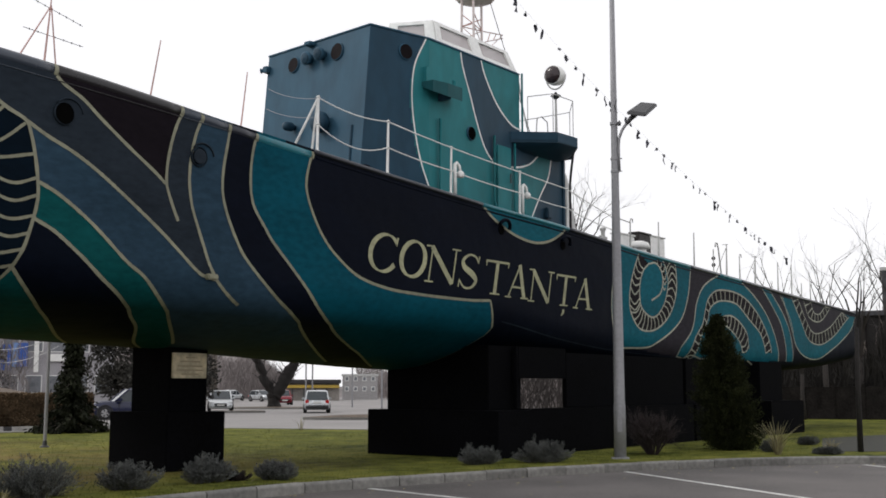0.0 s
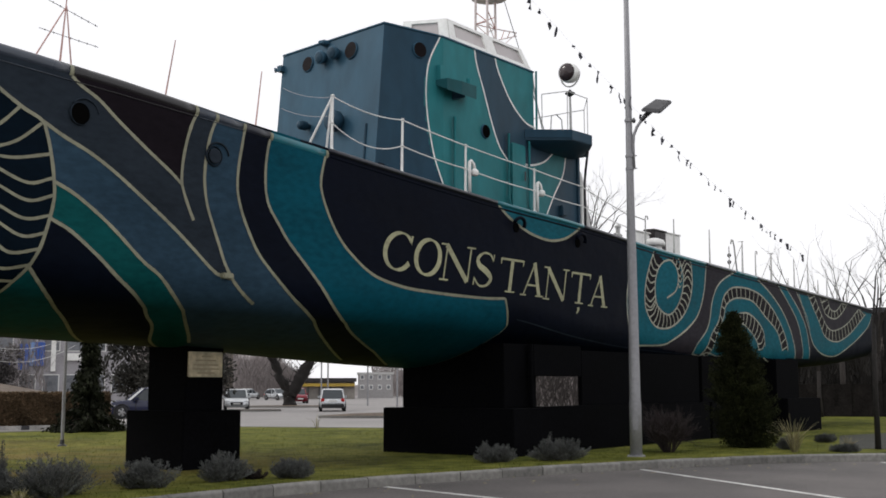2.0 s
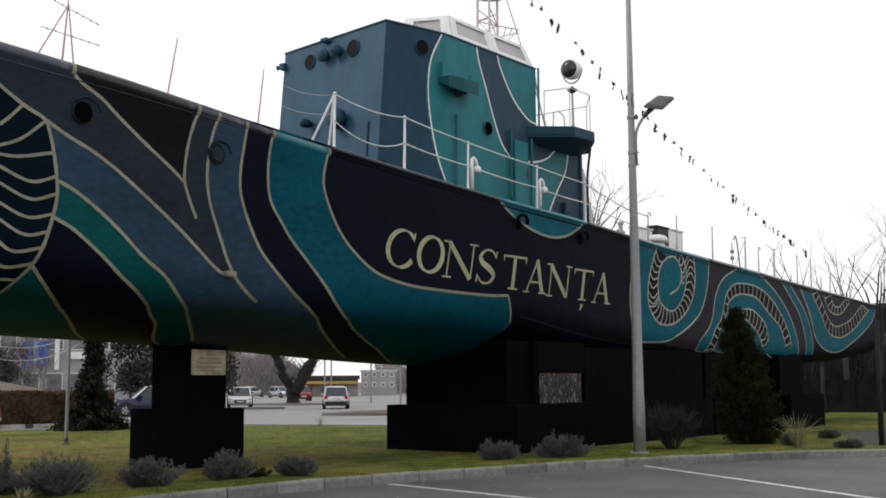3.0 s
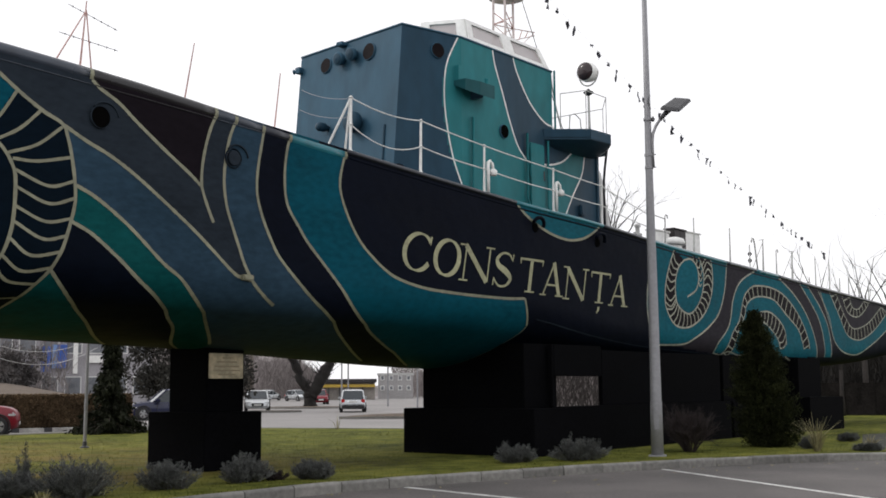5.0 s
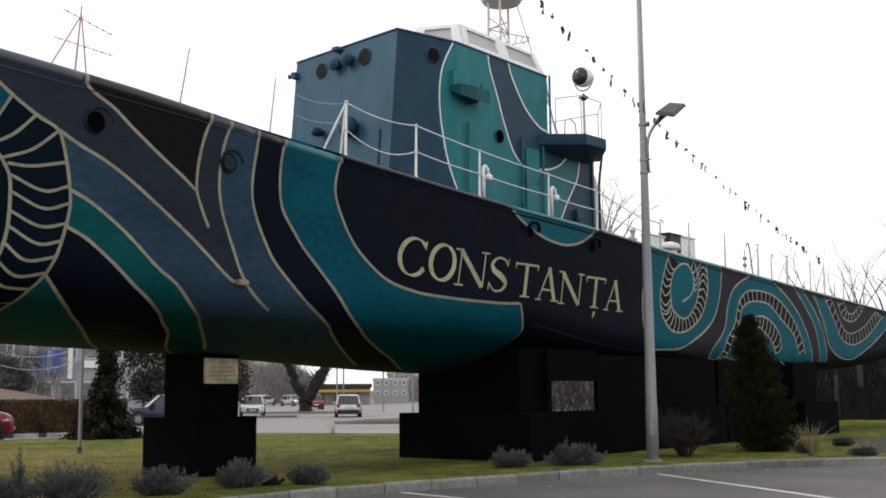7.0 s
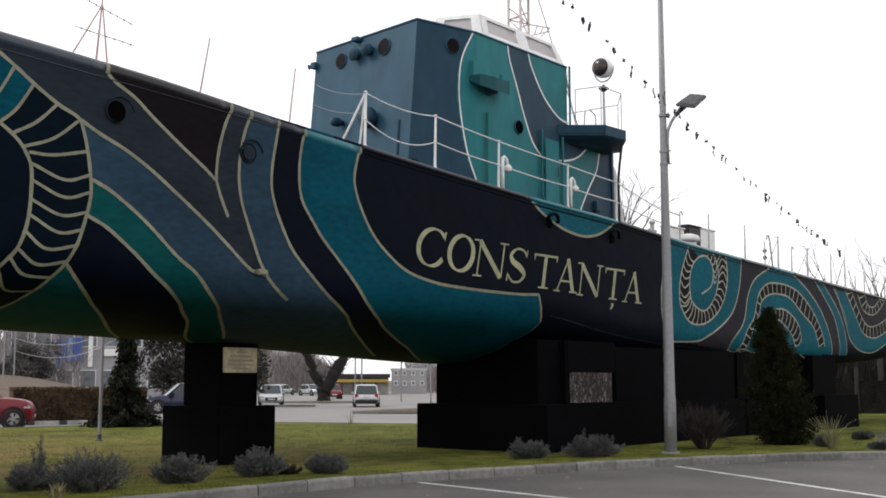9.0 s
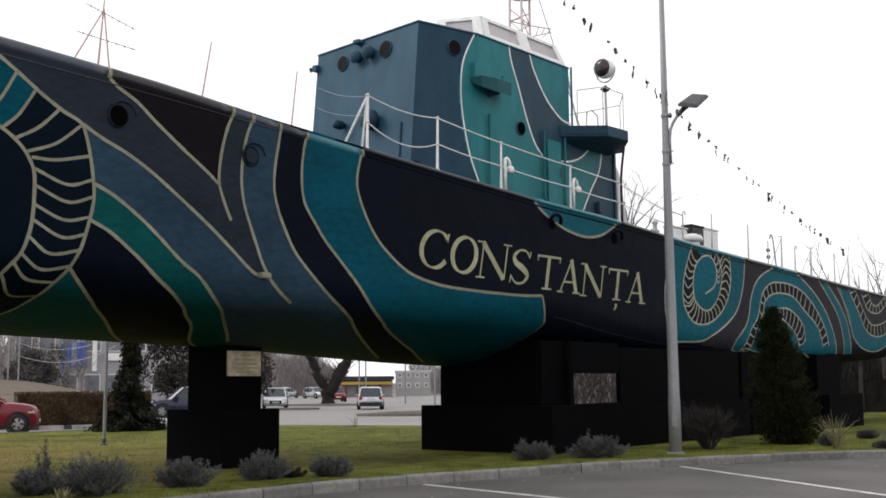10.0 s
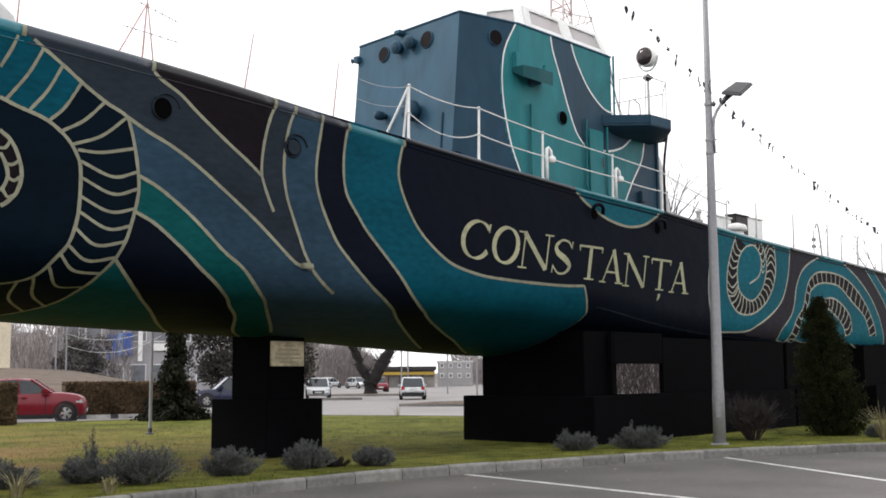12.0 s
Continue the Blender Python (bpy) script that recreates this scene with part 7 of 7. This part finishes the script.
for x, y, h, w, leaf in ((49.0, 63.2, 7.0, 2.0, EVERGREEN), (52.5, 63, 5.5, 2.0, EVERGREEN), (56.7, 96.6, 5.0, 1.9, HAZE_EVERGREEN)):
    lobes = [(Vector((ev.uniform(-w, w), ev.uniform(-w, w), ev.uniform(1.6, h))), ev.uniform(0.7, 1.3)) for _ in range(24)]

    def place():
        c, r = ev.choice(lobes)
        d = Vector((ev.gauss(0, 1), ev.gauss(0, 1), ev.gauss(0, 1))).normalized()
        return c + d * r * ev.random()**0.4, (d + Vector((0, 0, ev.uniform(-0.4, 0.8)))).normalized()
    t = thing("evergreen_tree", "dark rounded evergreen tree behind the cars", "tree", (x, y, -0.1), "evergreens")
    part("trunk", rodded((0, 0, 0), (0.1, 0, h * 0.6), 0.2, 0.1), BARK, t)
    v, f = cloud(11000, place, 0.26, ev)
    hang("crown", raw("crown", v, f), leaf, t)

# ---- far lawn kerb, road surface, markings ----
road = part("far_road", prism(bmesh.new(), [(10, 40.5), (24.6, 37.3), (31.2, 34.5), (32.5, 31.4), (33.5, 28.7), (36.1, 27.2), (44, 27.8), (60, 30.3), (120, 60), (170, 150), (60, 150), (10, 75)], -0.2, -0.094), FARROAD)
tagged(road, "pale worn street beyond the lawn", "street", kind="structure")
far_kerb = bmesh.new()
for (xa, ya), (xb, yb) in zip(FAR_LAWN[1:8], FAR_LAWN[2:9]):
    d = Vector((xb - xa, yb - ya)).normalized() * 1.0
    n = Vector((d.y, -d.x)) * 0.14
    prism(far_kerb, [(xa, ya), (xb, yb), (xb + n.x, yb + n.y), (xa + n.x, ya + n.y)], -0.2, 0.02)
tagged(part("far_kerb", far_kerb, KERB), "pale concrete kerb behind the lawn", "kerb", kind="structure")

striped = thing("striped_kerb", "kerb painted in black and white blocks under the hedge", "kerb", (0, 0, 0))
a, b = Vector((23.6, 41.9, 0)), Vector((33.0, 38.3, 0))
for i in range(16):
    p, q = a.lerp(b, (i + 0.5 * (i % 2)) / 16), a.lerp(b, (i + 1 + (0.5 if i % 2 == 0 else 0)) / 16)
    part("kerb_block", slanted((p.x, p.y), (q.x, q.y), (p.x, p.y), (q.x, q.y), -0.1, 0.07, 0.08), GUNMETAL if i % 2 else KERB_PALE, striped)

for (xa, ya), (xb, yb) in (((14.88, 12.77), (13.16, 3.89)), ((21.09, 11.3), (15.71, 3.36)), ((26.03, 7.88), (22.03, 2.68)), ((8.6, 12.7), (8.6, 9.5))):
    d = Vector((xb - xa, yb - ya)).normalized()
    n = Vector((-d.y, d.x)) * 0.06
    m = part("bay_marking", prism(bmesh.new(), [(xa - n.x, ya - n.y), (xb - n.x, yb - n.y), (xb + n.x, yb + n.y), (xa + n.x, ya + n.y)], -0.11, -0.096), LINEP)
    tagged(m, "worn white parking bay line on the asphalt", "road marking", kind="structure")

PATH = [(29.0, 9.75), (32.5, 11.0), (36.4, 12.3), (40, 11.6), (48, 9.0), (40, 1.0), (33.5, 5.2), (30.0, 8.3)]
tagged(part("path", prism(bmesh.new(), PATH, -0.05, 0.006), GRAVEL), "grey gravel patch crossing the lawn", "path", kind="structure")

# ---- kerb stones round the lawn ----
kerb = tagged(new("kerb"), "grey concrete kerb stones edging the lawn", "kerb", kind="structure")
walked = spline(KERB_LINE, 0.05)
cuts, run = [walked[0]], 0.0
for p, q in zip(walked, walked[1:]):
    run += (q - p).length
    if run >= 0.99:
        cuts.append(q)
        run = 0.0
stone = bmesh.new()
PROFILE = [(-0.09, -0.2), (-0.09, 0.03), (-0.084, 0.05), (-0.07, 0.064), (-0.05, 0.072), (0.075, 0.072), (0.075, -0.2)]
ends = [[stone.verts.new((x, y, z)) for y, z in PROFILE] for x in (-0.499, 0.499)]
for i in range(7):
    stone.faces.new((ends[0][i], ends[1][i], ends[1][(i + 1) % 7], ends[0][(i + 1) % 7]))
stone.faces.new(ends[0])
stone.faces.new(ends[1][::-1])
bmesh.ops.recalc_face_normals(stone, faces=stone.faces)
kerb_mesh = bpy.data.meshes.new("kerb_stone")
stone.to_mesh(kerb_mesh)
stone.free()
kerb_mesh.materials.append(KERB)
kr = random.Random(9)
for p, q in zip(cuts, cuts[1:]):
    if 3 < p.x < 36:
        d = q - p
        o = new("kerb_stone", kerb_mesh)
        o.parent = kerb
        o.matrix_basis = pose((p.x + q.x) / 2, (p.y + q.y) / 2, kr.uniform(-0.008, 0.004), kr.uniform(-0.8, 0.8), kr.uniform(-0.3, 0.3), math.degrees(math.atan2(d.y, d.x)) + kr.uniform(-0.6, 0.6))

# ---- grass ----
gr = np.random.RandomState(3)
N = 120000
gx, gy = gr.uniform(4, 46, N), gr.uniform(9, 38, N)
keep = inside(gx, gy, near_edge + [(90, -3)] + FAR_LAWN)
far = np.hypot(gx, gy)
keep &= gr.uniform(0, 1, N) < np.clip(26 / far, 0.25, 1)**1.5
keep &= ~inside(gx, gy, PATH)
keep &= gy > np.interp(gx, [p[0] for p in near_edge], [p[1] for p in near_edge]) + 0.16
gx, gy = gx[keep], gy[keep]
# longer growth along the kerb
ek = gr.uniform(0, len(near_edge) - 1.001, 9000)
ei = ek.astype(int)
ne = np.array(near_edge)
gx = np.concatenate([gx, ne[ei, 0] + (ne[ei + 1, 0] - ne[ei, 0]) * (ek - ei)])
gy = np.concatenate([gy, ne[ei, 1] + (ne[ei + 1, 1] - ne[ei, 1]) * (ek - ei) + 0.13 + np.abs(gr.normal(0, 0.28, len(ei)))])
n = len(gx)
an, hh = gr.uniform(0, 2 * np.pi, n), gr.uniform(0.015, 0.042, n) * (1 + 0.8 * (gr.uniform(0, 1, n) > 0.93))
hh[-len(ei):] *= gr.uniform(1.0, 2.6, len(ei))
lean = gr.normal(0, 0.03, (n, 2))
wx, wy = np.cos(an) * 0.007, np.sin(an) * 0.007
co = np.stack([np.stack([gx - wx, gy - wy, np.full(n, -0.01)], 1), np.stack([gx + wx, gy + wy, np.full(n, -0.01)], 1), np.stack([gx + lean[:, 0], gy + lean[:, 1], hh], 1)], 1).reshape(-1, 3)
me = bpy.data.meshes.new("grass")
me.vertices.add(3 * n)
me.vertices.foreach_set("co", co.ravel())
me.loops.add(3 * n)
me.loops.foreach_set("vertex_index", np.arange(3 * n, dtype=np.int32))
me.polygons.add(n)
me.polygons.foreach_set("loop_start", np.arange(0, 3 * n, 3, dtype=np.int32))
me.update()
tagged(hang("grass", me, GRASS), "short uneven winter grass, green and straw", "grass", kind="stuff")

# ---- leaf litter along the kerb ----
lr = random.Random(21)
v, f = [], []
for _ in range(260):
    q = walked[lr.randrange(len(walked))]
    s, a = lr.uniform(0.015, 0.05), lr.uniform(0, 6.3)
    c = Vector((q.x, q.y - 0.12 - abs(lr.gauss(0, 0.9)), -0.094))
    i = len(v)
    v += [c + Vector((math.cos(a + k * 1.6) * s * lr.uniform(0.6, 1.2), math.sin(a + k * 1.6) * s, lr.uniform(0, 0.02))) for k in range(4)]
    f.append((i, i + 1, i + 2, i + 3))
tagged(hang("leaf_litter", raw("leaf_litter", v, f), STRAW), "scattered dry leaves on the asphalt by the kerb", "litter", kind="stuff")
